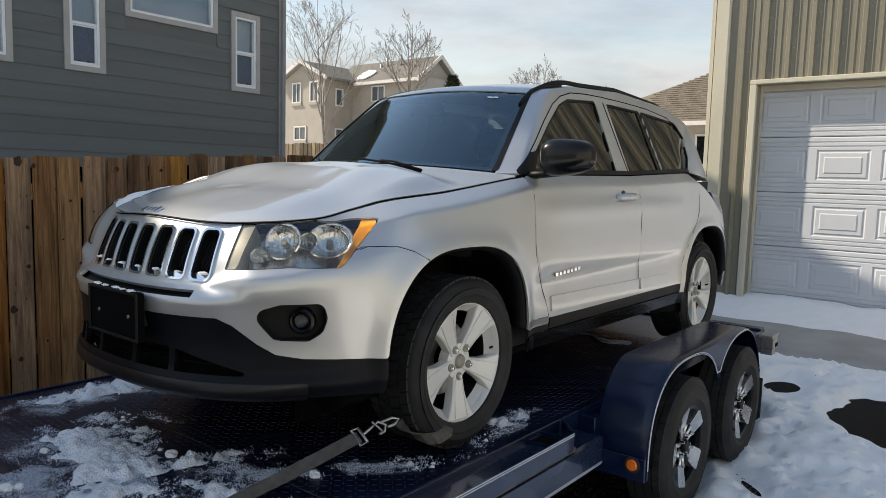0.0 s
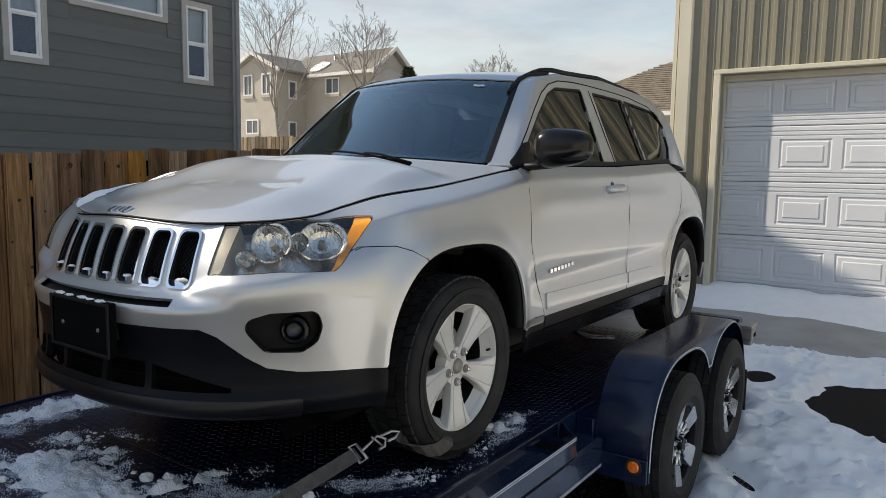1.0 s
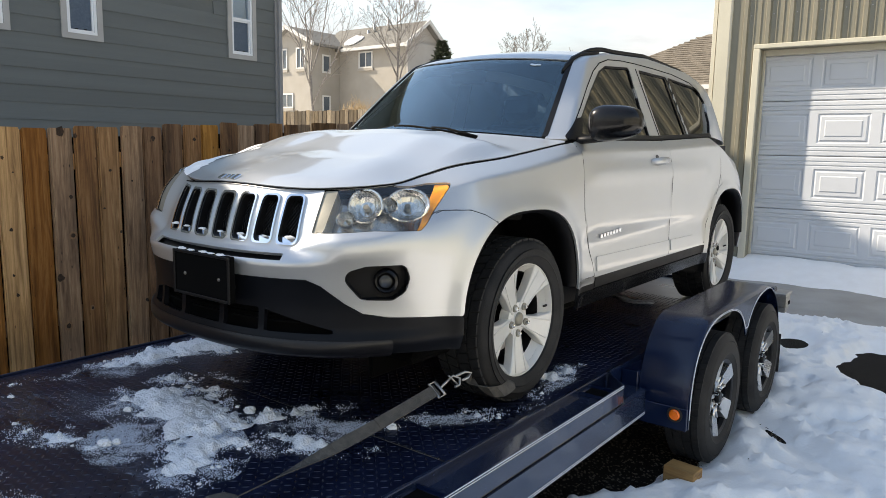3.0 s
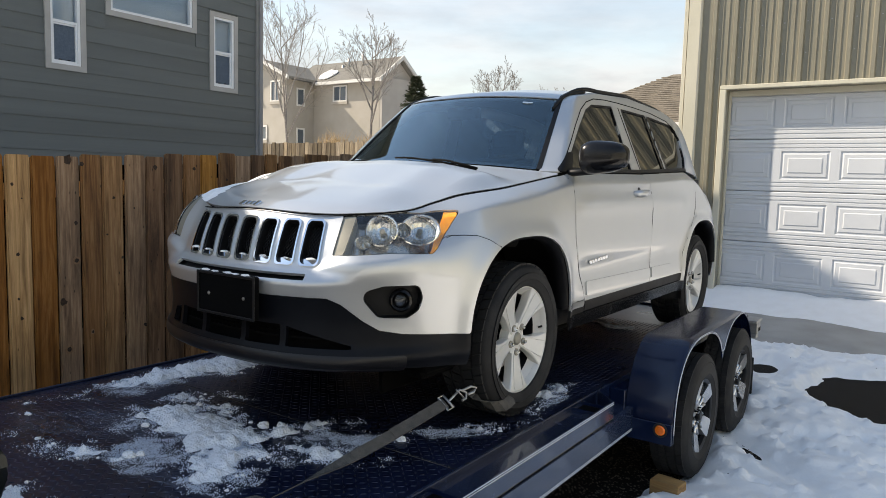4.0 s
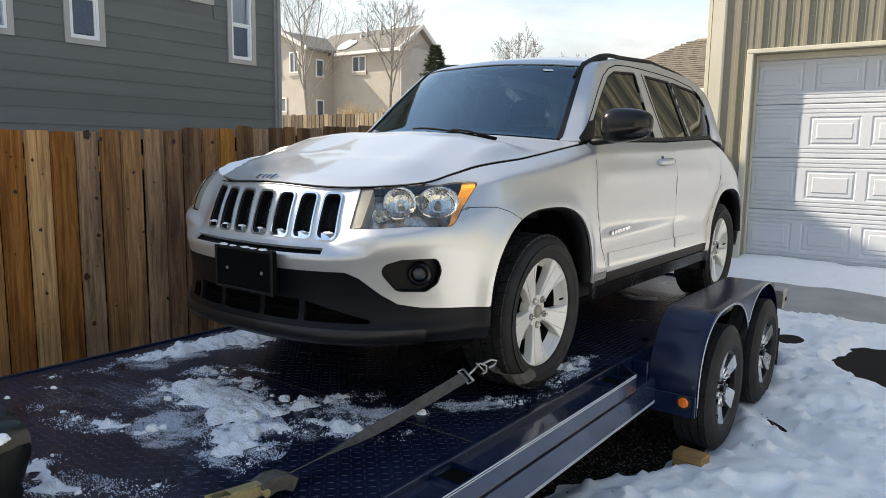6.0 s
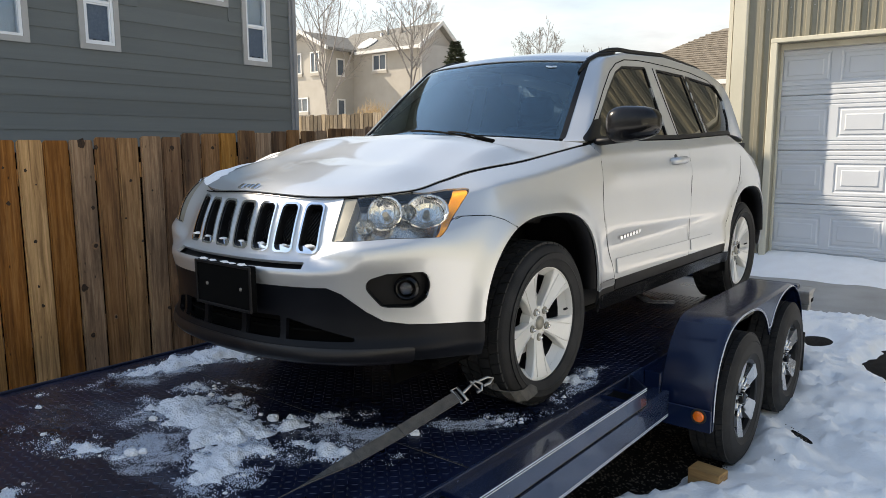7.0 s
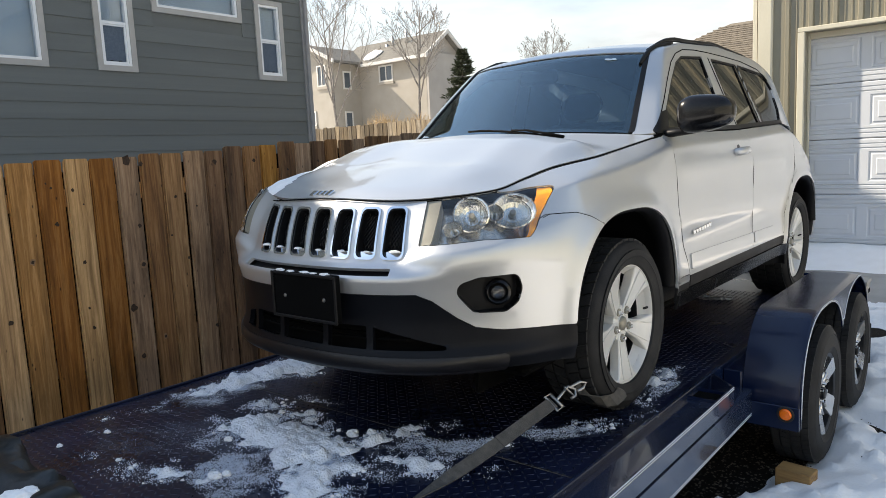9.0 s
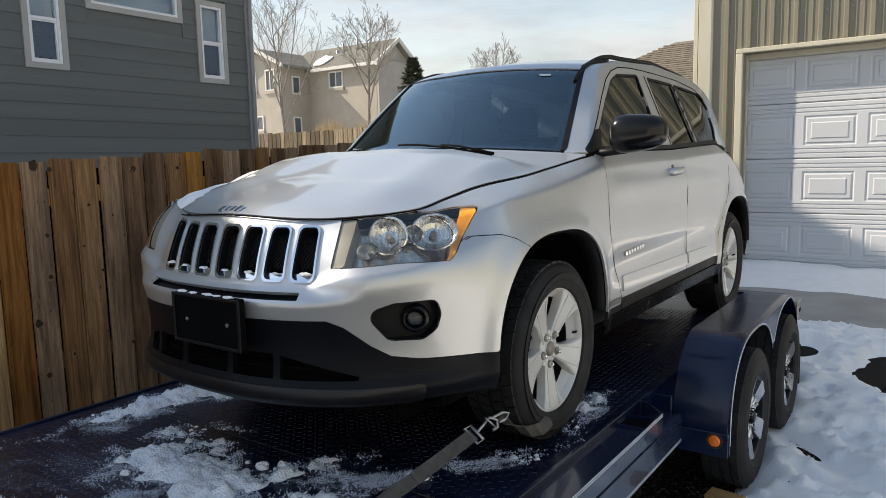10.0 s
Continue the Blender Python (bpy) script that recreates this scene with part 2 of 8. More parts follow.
M = {
    "paint": material("silver_paint", (0.50, 0.51, 0.515), (0.56, 0.572, 0.575), 1.2, 0.41, 0.62, 0, 900, 0.9, rough_vary=0.02, coat_rough=0.07, coat_ior=1.6),
    "black_plastic": material("black_plastic", (0.004, 0.004, 0.0045), (0.010, 0.010, 0.011), 9, 0.5, 0, 0.15, 500, dist=0.001, spec=0.25),
    "bumper_black": material("bumper_black", (0.002, 0.003, 0.005), (0.007, 0.008, 0.011), 5, 0.42, 0, 0.06, 420, dist=0.0006, spec=0.14),
    "lip_black": material("satin_lip_plastic", (0.006, 0.006, 0.008), (0.011, 0.011, 0.013), 7, 0.36, 0, 0.06, 420, dist=0.0006, spec=0.36),
    "gloss_black": material("gloss_black", (0.004, 0.004, 0.0045), (0.009, 0.009, 0.010), 5, 0.22, 0, 0, 100, 0.10, spec=0.25),
    # near black: carries the shade inside openings; also black trim and gaps
    "void": material("shade_and_trim_black", (0.001, 0.001, 0.001), (0.003, 0.003, 0.003), 8, 0.9, spec=0.1),
    "chrome": material("chrome", (0.75, 0.76, 0.78), (0.86, 0.87, 0.88), 4, 0.09, 1.0, rough_vary=0.04),
    "dull_metal": material("dull_metal", (0.30, 0.29, 0.27), (0.52, 0.51, 0.49), 25, 0.42, 0.9, 0.1, 300),
    "machined": material("machined_alloy", (0.62, 0.62, 0.62), (0.80, 0.80, 0.79), 9, 0.28, 0.85, 0.05, 400, dist=0.0006),
    "satin_black": material("satin_black", (0.004, 0.004, 0.0045), (0.009, 0.009, 0.010), 8, 0.33, 0, 0.05, 500, dist=0.0005, spec=0.22),
    "alloy": material("painted_alloy", (0.64, 0.63, 0.595), (0.74, 0.73, 0.69), 7, 0.33, 0.10, 0.03, 500, 0.4, dist=0.0006),
    "rubber": material("tyre_rubber", (0.013, 0.013, 0.0135), (0.036, 0.035, 0.034), 11, 0.68, 0, 0.3, 260, dist=0.002, spec=0.22),
    "navy": material("navy_paint", (0.003, 0.008, 0.029), (0.006, 0.014, 0.045), 4, 0.22, 0.0, 0.03, 240, 0.1, coat_rough=0.05, dist=0.001, spec=0.34),
    # lightened navy copy, standing in for snow and sky mirrored in the rails
    "rail_sheen_navy": material("navy_paint_with_sheen", (0.020, 0.033, 0.074), (0.034, 0.050, 0.098), 4, 0.25, 0.4, 0.05, 240, 0.8, coat_rough=0.06, dist=0.001),
    "deck": material("tread_plate_paint", (0.003, 0.005, 0.015), (0.010, 0.015, 0.042), 3.5, 0.30, 0.0, 0.10, 180, 0.0, coat_rough=0.2, dist=0.002, spec=0.5),
    # lighter than the deck paint, in place of sky glints on the tread tops
    "tread": material("tread_glint_paint", (0.006, 0.009, 0.020), (0.034, 0.042, 0.072), 9, 0.26, 0.25, 0.10, 180, dist=0.001, spec=0.6),
    "scuff": material("scuffed_steel", (0.008, 0.008, 0.008), (0.16, 0.14, 0.10), 18, 0.7, 0.3, 0.5, 120, stretch=(1, 0.3, 2), dist=0.003),
    "stripe": material("white_pinstripe", (0.62, 0.64, 0.68), (0.78, 0.79, 0.81), 20, 0.4),
    "snow": material("snow", (0.905, 0.88, 0.845), (0.965, 0.947, 0.92), 7, 0.75, 0, 0.35, 60, dist=0.012, detail=7),
    "grainy_snow": material("granular_snow", (0.84, 0.845, 0.86), (0.95, 0.95, 0.95), 14, 0.7, 0, 0.8, 130, dist=0.012, detail=9),
    "frost": material("icy_snow", (0.60, 0.66, 0.78), (0.84, 0.88, 0.94), 60, 0.6, 0, 1.0, 240, dist=0.008, detail=8),
    "frost_film": film("frost_film", (0.60, 0.67, 0.80)),
    "asphalt": material("wet_asphalt", (0.004, 0.0035, 0.003), (0.024, 0.019, 0.015), 30, 0.72, 0, 0.9, 150, dist=0.012, detail=8, rough_vary=0.15, spec=0.08),
    "grit": material("wet_grit", (0.02, 0.016, 0.012), (0.15, 0.12, 0.085), 90, 0.5, 0, 0.4, 300),
    "concrete": material("concrete", (0.30, 0.28, 0.25), (0.42, 0.40, 0.365), 2.5, 0.85, 0, 0.3, 160, dist=0.003),
    "siding": material("grey_siding", (0.094, 0.103, 0.099), (0.122, 0.132, 0.127), 3, 0.55, 0, 0.25, 60, stretch=(1, 0.25, 2), vary=0.06, dist=0.002),
    "house_trim": material("greige_trim", (0.34, 0.325, 0.30), (0.42, 0.40, 0.375), 4, 0.6, 0, 0.1, 120, dist=0.001),
    "lamp_housing": material("lamp_housing", (0.30, 0.29, 0.27), (0.72, 0.70, 0.66), 22, 0.18, 0.85, 0.5, 45, dist=0.006),
    "fog_bowl": material("smoked_fog_bowl", (0.03, 0.03, 0.033), (0.10, 0.10, 0.11), 30, 0.2, 0.8),
    "bezel": material("satin_bezel", (0.23, 0.215, 0.17), (0.31, 0.29, 0.235), 8, 0.38, 0.3),
    "vinyl": material("white_vinyl", (0.74, 0.75, 0.76), (0.82, 0.83, 0.83), 4, 0.4),
    "tan_metal": material("tan_metal_siding", (0.195, 0.18, 0.132), (0.245, 0.226, 0.168), 1.4, 0.38, 0, 0.06, 90, 0.15, stretch=(1, 1, 0.3), dist=0.001),
    "cream_trim": material("cream_trim", (0.50, 0.47, 0.37), (0.59, 0.555, 0.445), 3, 0.45, 0, 0.06, 90, stretch=(1, 1, 0.3), dist=0.001),
    "door_white": material("white_door_steel", (0.53, 0.55, 0.575), (0.59, 0.61, 0.635), 2, 0.42, 0, 0.12, 350, dist=0.0008),
    "cedar": wood_planks(),
    "cedar_pale": wood_planks("cedar_pale", (0.98, 1.08), (1.79, 2.13), 0.508, 0.25),
    "cedar_gold": wood_planks("cedar_gold", (1.12, 1.24), (1.34, 1.62), 0.502, 0.35),
    "cedar_tan": wood_planks("cedar_tan", (0.95, 1.06), (1.29, 1.57), 0.502, 0.50),
    "cedar_red": wood_planks("cedar_red", (1.22, 1.34), (0.92, 1.18), 0.492, 0.4),
    "cedar_brown": wood_planks("cedar_brown", (1.06, 1.18), (0.95, 1.23), 0.497, 0.6),
    "cedar_grey": wood_planks("cedar_grey", (0.84, 0.96), (1.12, 1.40), 0.503, 0.65),
    "cedar_dark": wood_planks("cedar_dark", (0.98, 1.12), (0.65, 0.85), 0.497, 0.7),
    "knot_dark": material("knot_dark", (0.012, 0.008, 0.005), (0.085, 0.045, 0.022), 90, 0.8),
    "knot_ring": material("knot_ring", (0.20, 0.105, 0.05), (0.36, 0.21, 0.11), 70, 0.8),
    "straw_cedar": wood_planks("straw_cedar", (0.55, 0.75), (0.55, 1.7), 0.525),
    "stucco": material("beige_stucco", (0.29, 0.265, 0.22), (0.35, 0.32, 0.275), 1.5, 0.9, 0, 0.3, 40, dist=0.01),
    "stucco_grey": material("warm_grey_stucco", (0.34, 0.315, 0.28), (0.41, 0.38, 0.34), 1.5, 0.9, 0, 0.3, 40, dist=0.01),
    "warm_wall": material("pale_lap_siding", (0.47, 0.46, 0.38), (0.55, 0.54, 0.45), 1.5, 0.9, 0, 0.3, 40, dist=0.01),
    "white_wood": material("white_fascia", (0.52, 0.505, 0.47), (0.60, 0.585, 0.55), 3, 0.6),
    "shingle": material("grey_shingles", (0.12, 0.115, 0.10), (0.23, 0.215, 0.185), 9, 0.9, 0, 0.6, 30, stretch=(0.6, 1, 3), dist=0.03),
    "shingle_brown": material("brown_shingles", (0.10, 0.082, 0.06), (0.19, 0.16, 0.12), 9, 0.9, 0, 0.6, 30, vary=0.22, dist=0.03),
    "bark": material("bark", (0.13, 0.115, 0.10), (0.27, 0.245, 0.22), 12, 0.9, 0, 0.5, 40),
    "dry_grass": material("dry_stems", (0.30, 0.20, 0.10), (0.52, 0.38, 0.21), 12, 0.9),
    "needles": material("conifer_needles", (0.015, 0.024, 0.010), (0.070, 0.080, 0.032), 40, 0.8),
    "far_glass": material("far_window_glass", (0.05, 0.065, 0.08), (0.09, 0.11, 0.13), 2, 0.08, 0, 0, 60, 0.6),
    "house_corner": material("grey_corner_trim", (0.21, 0.205, 0.20), (0.27, 0.265, 0.26), 4, 0.6, 0, 0.1, 120, dist=0.001),
    "strap": material("grey_webbing", (0.045, 0.040, 0.034), (0.11, 0.098, 0.082), 40, 0.8, 0, 0.6, 420, dist=0.002),
    "yellow": material("yellow_zinc", (0.40, 0.32, 0.15), (0.58, 0.48, 0.25), 15, 0.4, 0.5),
    "tarp": material("black_vinyl_cover", (0.003, 0.004, 0.004), (0.009, 0.011, 0.010), 5, 0.36, 0, 0.35, 50, dist=0.004),
    "lumber": material("pine_lumber", (0.20, 0.10, 0.032), (0.46, 0.27, 0.10), 16, 0.7, 0, 0.3, 60, stretch=(0.3, 1, 2.5), dist=0.003),
    "amber": material("amber_lens", (1.0, 0.33, 0.004), (1.0, 0.42, 0.012), 30, 0.2, 0, 0.2, 120, 0.8, dist=0.003),
    "orange": material("orange_lens", (0.85, 0.13, 0.008), (0.95, 0.20, 0.012), 30, 0.15, 0, 0.3, 120, 0.6, dist=0.003),
    "tail": material("red_tail_lens", (0.35, 0.01, 0.008), (0.5, 0.02, 0.015), 20, 0.1, 0, 0, 60, 0.8),
    "cloth": material("dark_interior", (0.008, 0.008, 0.009), (0.022, 0.022, 0.024), 7, 0.85, 0, 0.2, 120),
    # reflection tinted blue to stand in for clear sky on the windscreen
    "glass": glass("clear_glass", (0.46, 0.66, 0.72), 0.0, 1.85, sky_tint=(0.70, 0.90, 1.0)),
    "tint": glass("tinted_glass", (0.030, 0.040, 0.036), 0.0, 1.75),
    "lens": glass("lamp_lens", (0.93, 0.94, 0.93), 0.02, 1.45),
    "pane": glass("window_pane", (0.80, 0.88, 0.94), 0.01, 1.45),
    "reflector": material("lamp_reflector", (0.55, 0.54, 0.51), (0.90, 0.88, 0.84), 40, 0.12, 1.0, 0.7, 55, stretch=(2.2, 2.2, 0.25), dist=0.006),
    "insect_mesh": material("insect_mesh", (0.06, 0.085, 0.12), (0.10, 0.13, 0.17), 30, 0.7),
    "blind": material("window_blind", (0.52, 0.60, 0.68), (0.64, 0.71, 0.77), 2, 0.8),
}


# ---- mesh helpers ----
def thing(name, place, label, category, group="", kind=""):
    return tagged(_at(new(name), place), label, category, group, kind)


def _at(ob, place):
    ob.location = place
    ob.empty_display_size = 0.1
    return ob


def mesh_of(source, name):
    if isinstance(source, bpy.types.Mesh):
        return source
    me = bpy.data.meshes.new(name)
    if isinstance(source, bmesh.types.BMesh):
        source.to_mesh(me)
        source.free()
    else:
        verts, faces = source[0], source[1]
        me.from_pydata([tuple(v) for v in verts], [], [tuple(f) for f in faces])
        if len(source) > 2:
            me.polygons.foreach_set("use_smooth", source[2])
    me.update()
    return me


def part(name, source, mat, parent=None, label="", smooth=None):
    """Links one mesh, made in world places, under a thing or a part."""
    me = mesh_of(source, name)
    if mat and not me.materials:
        me.materials.append(M[mat] if isinstance(mat, str) else mat)
    if smooth is not None:
        me.polygons.foreach_set("use_smooth", [True] * len(me.polygons))
        me.set_sharp_from_angle(angle=radians(smooth))
    ob = new(name, me)
    if parent:
        base, up = Vector(), parent
        while up:
            base, up = base + up.location, up.parent
        ob.parent = parent
        if parent.type == "EMPTY":
            ob.matrix_parent_inverse = Matrix.Translation(-base)
    return tagged(ob, label)


def structure(name, source, mat, label, category, smooth=None):
    return tagged(part(name, source, mat, None, "", smooth), label, category, "", "structure")


def box(bm, x0, x1, y0, y1, z0, z1, bevel=0.0, m=None):
    r = bmesh.ops.create_cube(bm, size=1.0, matrix=Matrix.Translation(((x0 + x1) / 2, (y0 + y1) / 2, (z0 + z1) / 2)) @ Matrix.Diagonal((abs(x1 - x0), abs(y1 - y0), abs(z1 - z0), 1)))
    vs = r["verts"]
    if bevel:
        es = list({e for v in vs for e in v.link_edges})
        vs = list({v for f in bmesh.ops.bevel(bm, geom=es, offset=bevel, segments=1, affect="EDGES")["faces"] for v in f.verts} | {v for v in vs if v.is_valid})
    if m:
        bmesh.ops.transform(bm, matrix=m, verts=vs)
    return bm


def a_box(x0, x1, y0, y1, z0, z1, bevel=0.0, m=None):
    return box(bmesh.new(), x0, x1, y0, y1, z0, z1, bevel, m)


def prism(points, axis, a, b):
    """A flat outline drawn out along an axis from a to b; points in the two other axes, in order."""
    def put(p, d):
        return {"x": (d, p[0], p[1]), "y": (p[0], d, p[1]), "z": (p[0], p[1], d)}[axis]
    n = len(points)
    verts = [put(p, a) for p in points] + [put(p, b) for p in points]
    faces = [tuple(range(n))[::-1], tuple(range(n, 2 * n))] + [(i, (i + 1) % n, n + (i + 1) % n, n + i) for i in range(n)]
    bm = bmesh.new()
    vs = [bm.verts.new(v) for v in verts]
    for f in faces:
        bm.faces.new([vs[i] for i in f])
    bmesh.ops.recalc_face_normals(bm, faces=bm.faces)
    return bm


def tube(path, radius, sides=8, closed=False, flat=1.0):
    """A round bar along a path; radius may be one number or one a point."""
    pts = [Vector(p) for p in path]
    n = len(pts)
    rad = [radius] * n if isinstance(radius, (int, float)) else radius
    verts, faces, side = [], [], None
    for i, p in enumerate(pts):
        a, c = pts[i - 1] if (i or closed) else p, pts[(i + 1) % n] if (i < n - 1 or closed) else p
        d = (c - a).normalized()
        if side is None:
            side = d.cross(Vector((0.31, 0.2, 1))).normalized()
        side = (side - d * side.dot(d)).normalized()
        up = d.cross(side)
        verts += [p + rad[i] * (math.cos(2 * math.pi * k / sides) * side + flat * math.sin(2 * math.pi * k / sides) * up) for k in range(sides)]
    for i in range(n if closed else n - 1):
        j = (i + 1) % n
        faces += [(i * sides + k, i * sides + (k + 1) % sides, j * sides + (k + 1) % sides, j * sides + k) for k in range(sides)]
    smooth = [True] * len(faces)
    if not closed:
        faces += [tuple(range(sides))[::-1], tuple(range((n - 1) * sides, n * sides))]
        smooth += [False, False]
    return verts, faces, smooth


def lathe(profile, centre, sides=48):
    """A wheel-like form: profile of (radius, offset along x) turned round the x axis at centre."""
    verts, faces = [], []
    for r, x in profile:
        verts += [(centre[0] + x, centre[1] + r * math.cos(2 * math.pi * k / sides), centre[2] + r * math.sin(2 * math.pi * k / sides)) for k in range(sides)]
    for i in range(len(profile) - 1):
        faces += [(i * sides + k, i * sides + (k + 1) % sides, (i + 1) * sides + (k + 1) % sides, (i + 1) * sides + k) for k in range(sides)]
    return verts, faces


def joined(*sources):
    verts, faces, smooth = [], [], []
    for s in sources:
        k = len(verts)
        verts += [tuple(v) for v in s[0]]
        faces += [tuple(i + k for i in f) for f in s[1]]
        smooth += list(s[2]) if len(s) > 2 else [False] * len(s[1])
    return verts, faces, smooth


def clipped(P, F, N=None, thick=0.0, flip=False):
    """The part of a grid of places P (a x b x 3) where F is above 0, cut along F = 0; with thick it becomes a plate with hard rims."""
    na, nb = F.shape
    if N is None:
        N = np.cross(np.gradient(P, axis=0), np.gradient(P, axis=1))
        N /= np.linalg.norm(N, axis=-1, keepdims=True) + 1e-12
        if flip:
            N = -N
    verts, norms, index, faces = [], [], {}, []

    def corner(i, j):
        if (i, j) not in index:
            index[i, j] = len(verts)
            verts.append(P[i, j])
            norms.append(N[i, j])
        return index[i, j]

    def crossing(a, b):
        key = (a, b) if a < b else (b, a)
        if key not in index:
            q = F[a] / (F[a] - F[b])
            index[key] = len(verts)
            verts.append(P[a] + q * (P[b] - P[a]))
            norms.append(N[a] + q * (N[b] - N[a]))
        return index[key]

    keep = F > 0
    cells = keep[:-1, :-1] | keep[1:, :-1] | keep[:-1, 1:] | keep[1:, 1:]
    for i, j in zip(*np.nonzero(cells)):
        ring = [(i, j), (i + 1, j), (i + 1, j + 1), (i, j + 1)]
        poly = []
        for k in range(4):
            a, b = ring[k], ring[(k + 1) % 4]
            if keep[a]:
                poly.append(corner(*a))
            if keep[a] != keep[b]:
                poly.append(crossing(a, b))
        if len(poly) > 2:
            faces.append(tuple(poly[::-1]) if flip else tuple(poly))
    if not verts:
        return [], [], []
    V, D = np.array(verts), np.array(norms)
    smooth = [True] * len(faces)
    if thick:
        n, edges = len(V), {}
        for f in faces:
            for a, b in zip(f, f[1:] + f[:1]):
                edges[a, b] = edges.get((a, b), 0) + 1
        rim = [(a, b) for a, b in edges if (b, a) not in edges]
        inner = V - thick * D
        out_f = list(faces) + [tuple(i + n for i in f[::-1]) for f in faces]
        allv = list(V) + list(inner)
        for a, b in rim:
            k = len(allv)
            allv += [V[a], V[b], inner[b], inner[a]]
            out_f.append((k + 1, k, k + 3, k + 2))
        return allv, out_f, [True] * (2 * n and 2 * len(faces)) + [False] * len(rim)
    return list(V), faces, smooth


def poly_sdf(x, y, pts, r=0.0):
    """Above 0 inside an outline, by the distance to it; r rounds its corners."""
    d, inside = np.full(np.shape(x), 1e9), np.zeros(np.shape(x), bool)
    n = len(pts)
    for k in range(n):
        (ax, ay), (bx, by) = pts[k], pts[(k + 1) % n]
        ex, ey = bx - ax, by - ay
        q = np.clip(((x - ax) * ex + (y - ay) * ey) / (ex * ex + ey * ey + 1e-12), 0, 1)
        d = np.minimum(d, np.hypot(x - ax - q * ex, y - ay - q * ey))
        cross = (ay > y) != (by > y)
        inside ^= cross & (x < ex * (y - ay) / (ey if abs(ey) > 1e-9 else 1e-9) + ax)
    return np.where(inside, d, -d) + r


def fbm(x, y, scale, octaves=4, seed=0.0):
    """Noise from about -1 to 1 over arrays."""
    out = np.zeros(np.shape(x))
    it = np.nditer([x, y], flags=["multi_index"])
    for a, b in it:
        out[it.multi_index] = noise.fractal(Vector((float(a) * scale + seed, float(b) * scale - seed, seed)), 1.0, 2.0, octaves)
    return out


def sstep(a, b, x):
    q = np.clip((x - a) / (b - a), 0, 1)
    return q * q * (3 - 2 * q)


# ---- ground and drive ----
def rise(x, y):
    """How far the ground lies over the drive: it climbs behind the fence."""
    return sstep(3.9, 6.5, -x) * (0.045 * np.clip(y, 0, 12) + 0.12 * np.clip(y - 11, 0, 13) + 0.01 * np.clip(y - 24, 0, 100))


def ground_sheet():
    ax = np.concatenate([[-1500, -400, -120, -60, -40], np.linspace(-32, 12, 45), [20, 40, 120, 400, 1500]])
    ay = np.concatenate([[-1500, -400, -120, -50, -20], np.linspace(-10, 34, 45), [45, 70, 130, 400, 1500]])
    X, Y = np.meshgrid(ax, ay, indexing="ij")
    Z = rise(X, Y) - 0.03 + 0.03 * np.sin(X * 0.9) * np.cos(Y * 0.7) * (np.abs(X) + np.abs(Y) > 14) - 0.03 * (np.abs(X) + np.abs(Y) > 14)
    return clipped(np.stack([X, Y, Z], -1), np.ones_like(X))


structure("ground", ground_sheet(), "snow", "snow-covered ground running to the horizon", "ground")
structure("road", a_box(-4.2, 9.0, -4.5, 7.36, -0.2, 0.0, 0.0), "asphalt", "dark wet asphalt drive under the trailer", "driveway")
apron = bmesh.new()
for k in range(2):
    x0 = -3.4 + 4.6 * k
    vs = [apron.verts.new(p) for p in ((x0, 7.08, -0.1), (x0 + 4.585, 7.08, -0.1), (x0 + 4.585, 9.3, -0.1), (x0, 9.3, -0.1), (x0, 7.08, 0.006), (x0 + 4.585, 7.08, 0.006), (x0 + 4.585, 9.3, 0.19), (x0, 9.3, 0.19))]
    for f in ((3, 2, 1, 0), (4, 5, 6, 7), (0, 1, 5, 4), (1, 2, 6, 5), (2, 3, 7, 6), (3, 0, 4, 7)):
        apron.faces.new([vs[i] for i in f])
structure("pavement", apron, "concrete", "bare concrete apron before the garage door", "apron")


def snow_field(x0, x1, y0, y1, step, height, mask):
    X, Y = np.meshgrid(np.concatenate([np.arange(x0, 1.2, step), np.arange(1.2, x1, step * 5)]), np.arange(y0, y1 + step, step), indexing="ij")
    Fm = mask(X, Y)
    lump = 0.5 + 0.5 * fbm(X, Y, 2.1, 3, 3.1)
    Z = height * sstep(0, 0.16, Fm) * (0.55 + 0.75 * lump) + 0.010 * fbm(X, Y, 6.0, 2, 8.2) * sstep(0, 0.15, Fm)
    return X, Y, Z, Fm


def drive_mask(X, Y):
    edge = X + 1.31 - 0.06 * sstep(2.85, 3.1, Y) * (1 - sstep(3.9, 4.6, Y)) + 0.65 * sstep(5.0, 5.7, Y) + 0.16 * fbm(X, Y, 1.4, 4, 1.7) + 0.20 * (1 - sstep(2.3, 2.9, Y)) + 0.05 * np.sin(Y * 1.3)
    edge = np.minimum(edge, (7.15 - Y) + 0.10 * fbm(X, Y, 1.1, 3, 5.0))
    edge = np.minimum(edge, Y - 1.25 + 0.2 * fbm(X, Y, 1.3, 4, 6.0))
    wob = 0.24 * fbm(X, Y, 2.2, 5, 9.0)
    for cx, cy, rx, ry in ((-0.30, 5.58, 0.55, 0.68), (-1.30, 6.03, 0.13, 0.20), (1.6, 4.6, 0.8, 0.5)):
        hole = (np.hypot((X - cx) / rx, (Y - cy) / ry) - 1 + wob) * min(rx, ry)
        edge = np.minimum(edge, hole)
    # a narrow slit worn through beside the wheel
    a, b = (X + 0.93) * 0.69 - (Y - 3.82) * 0.72, (X + 0.93) * 0.72 + (Y - 3.82) * 0.69
    return np.minimum(edge, (np.hypot(a / 0.11, b / 0.024) - 1 + 2.5 * wob) * 0.024)


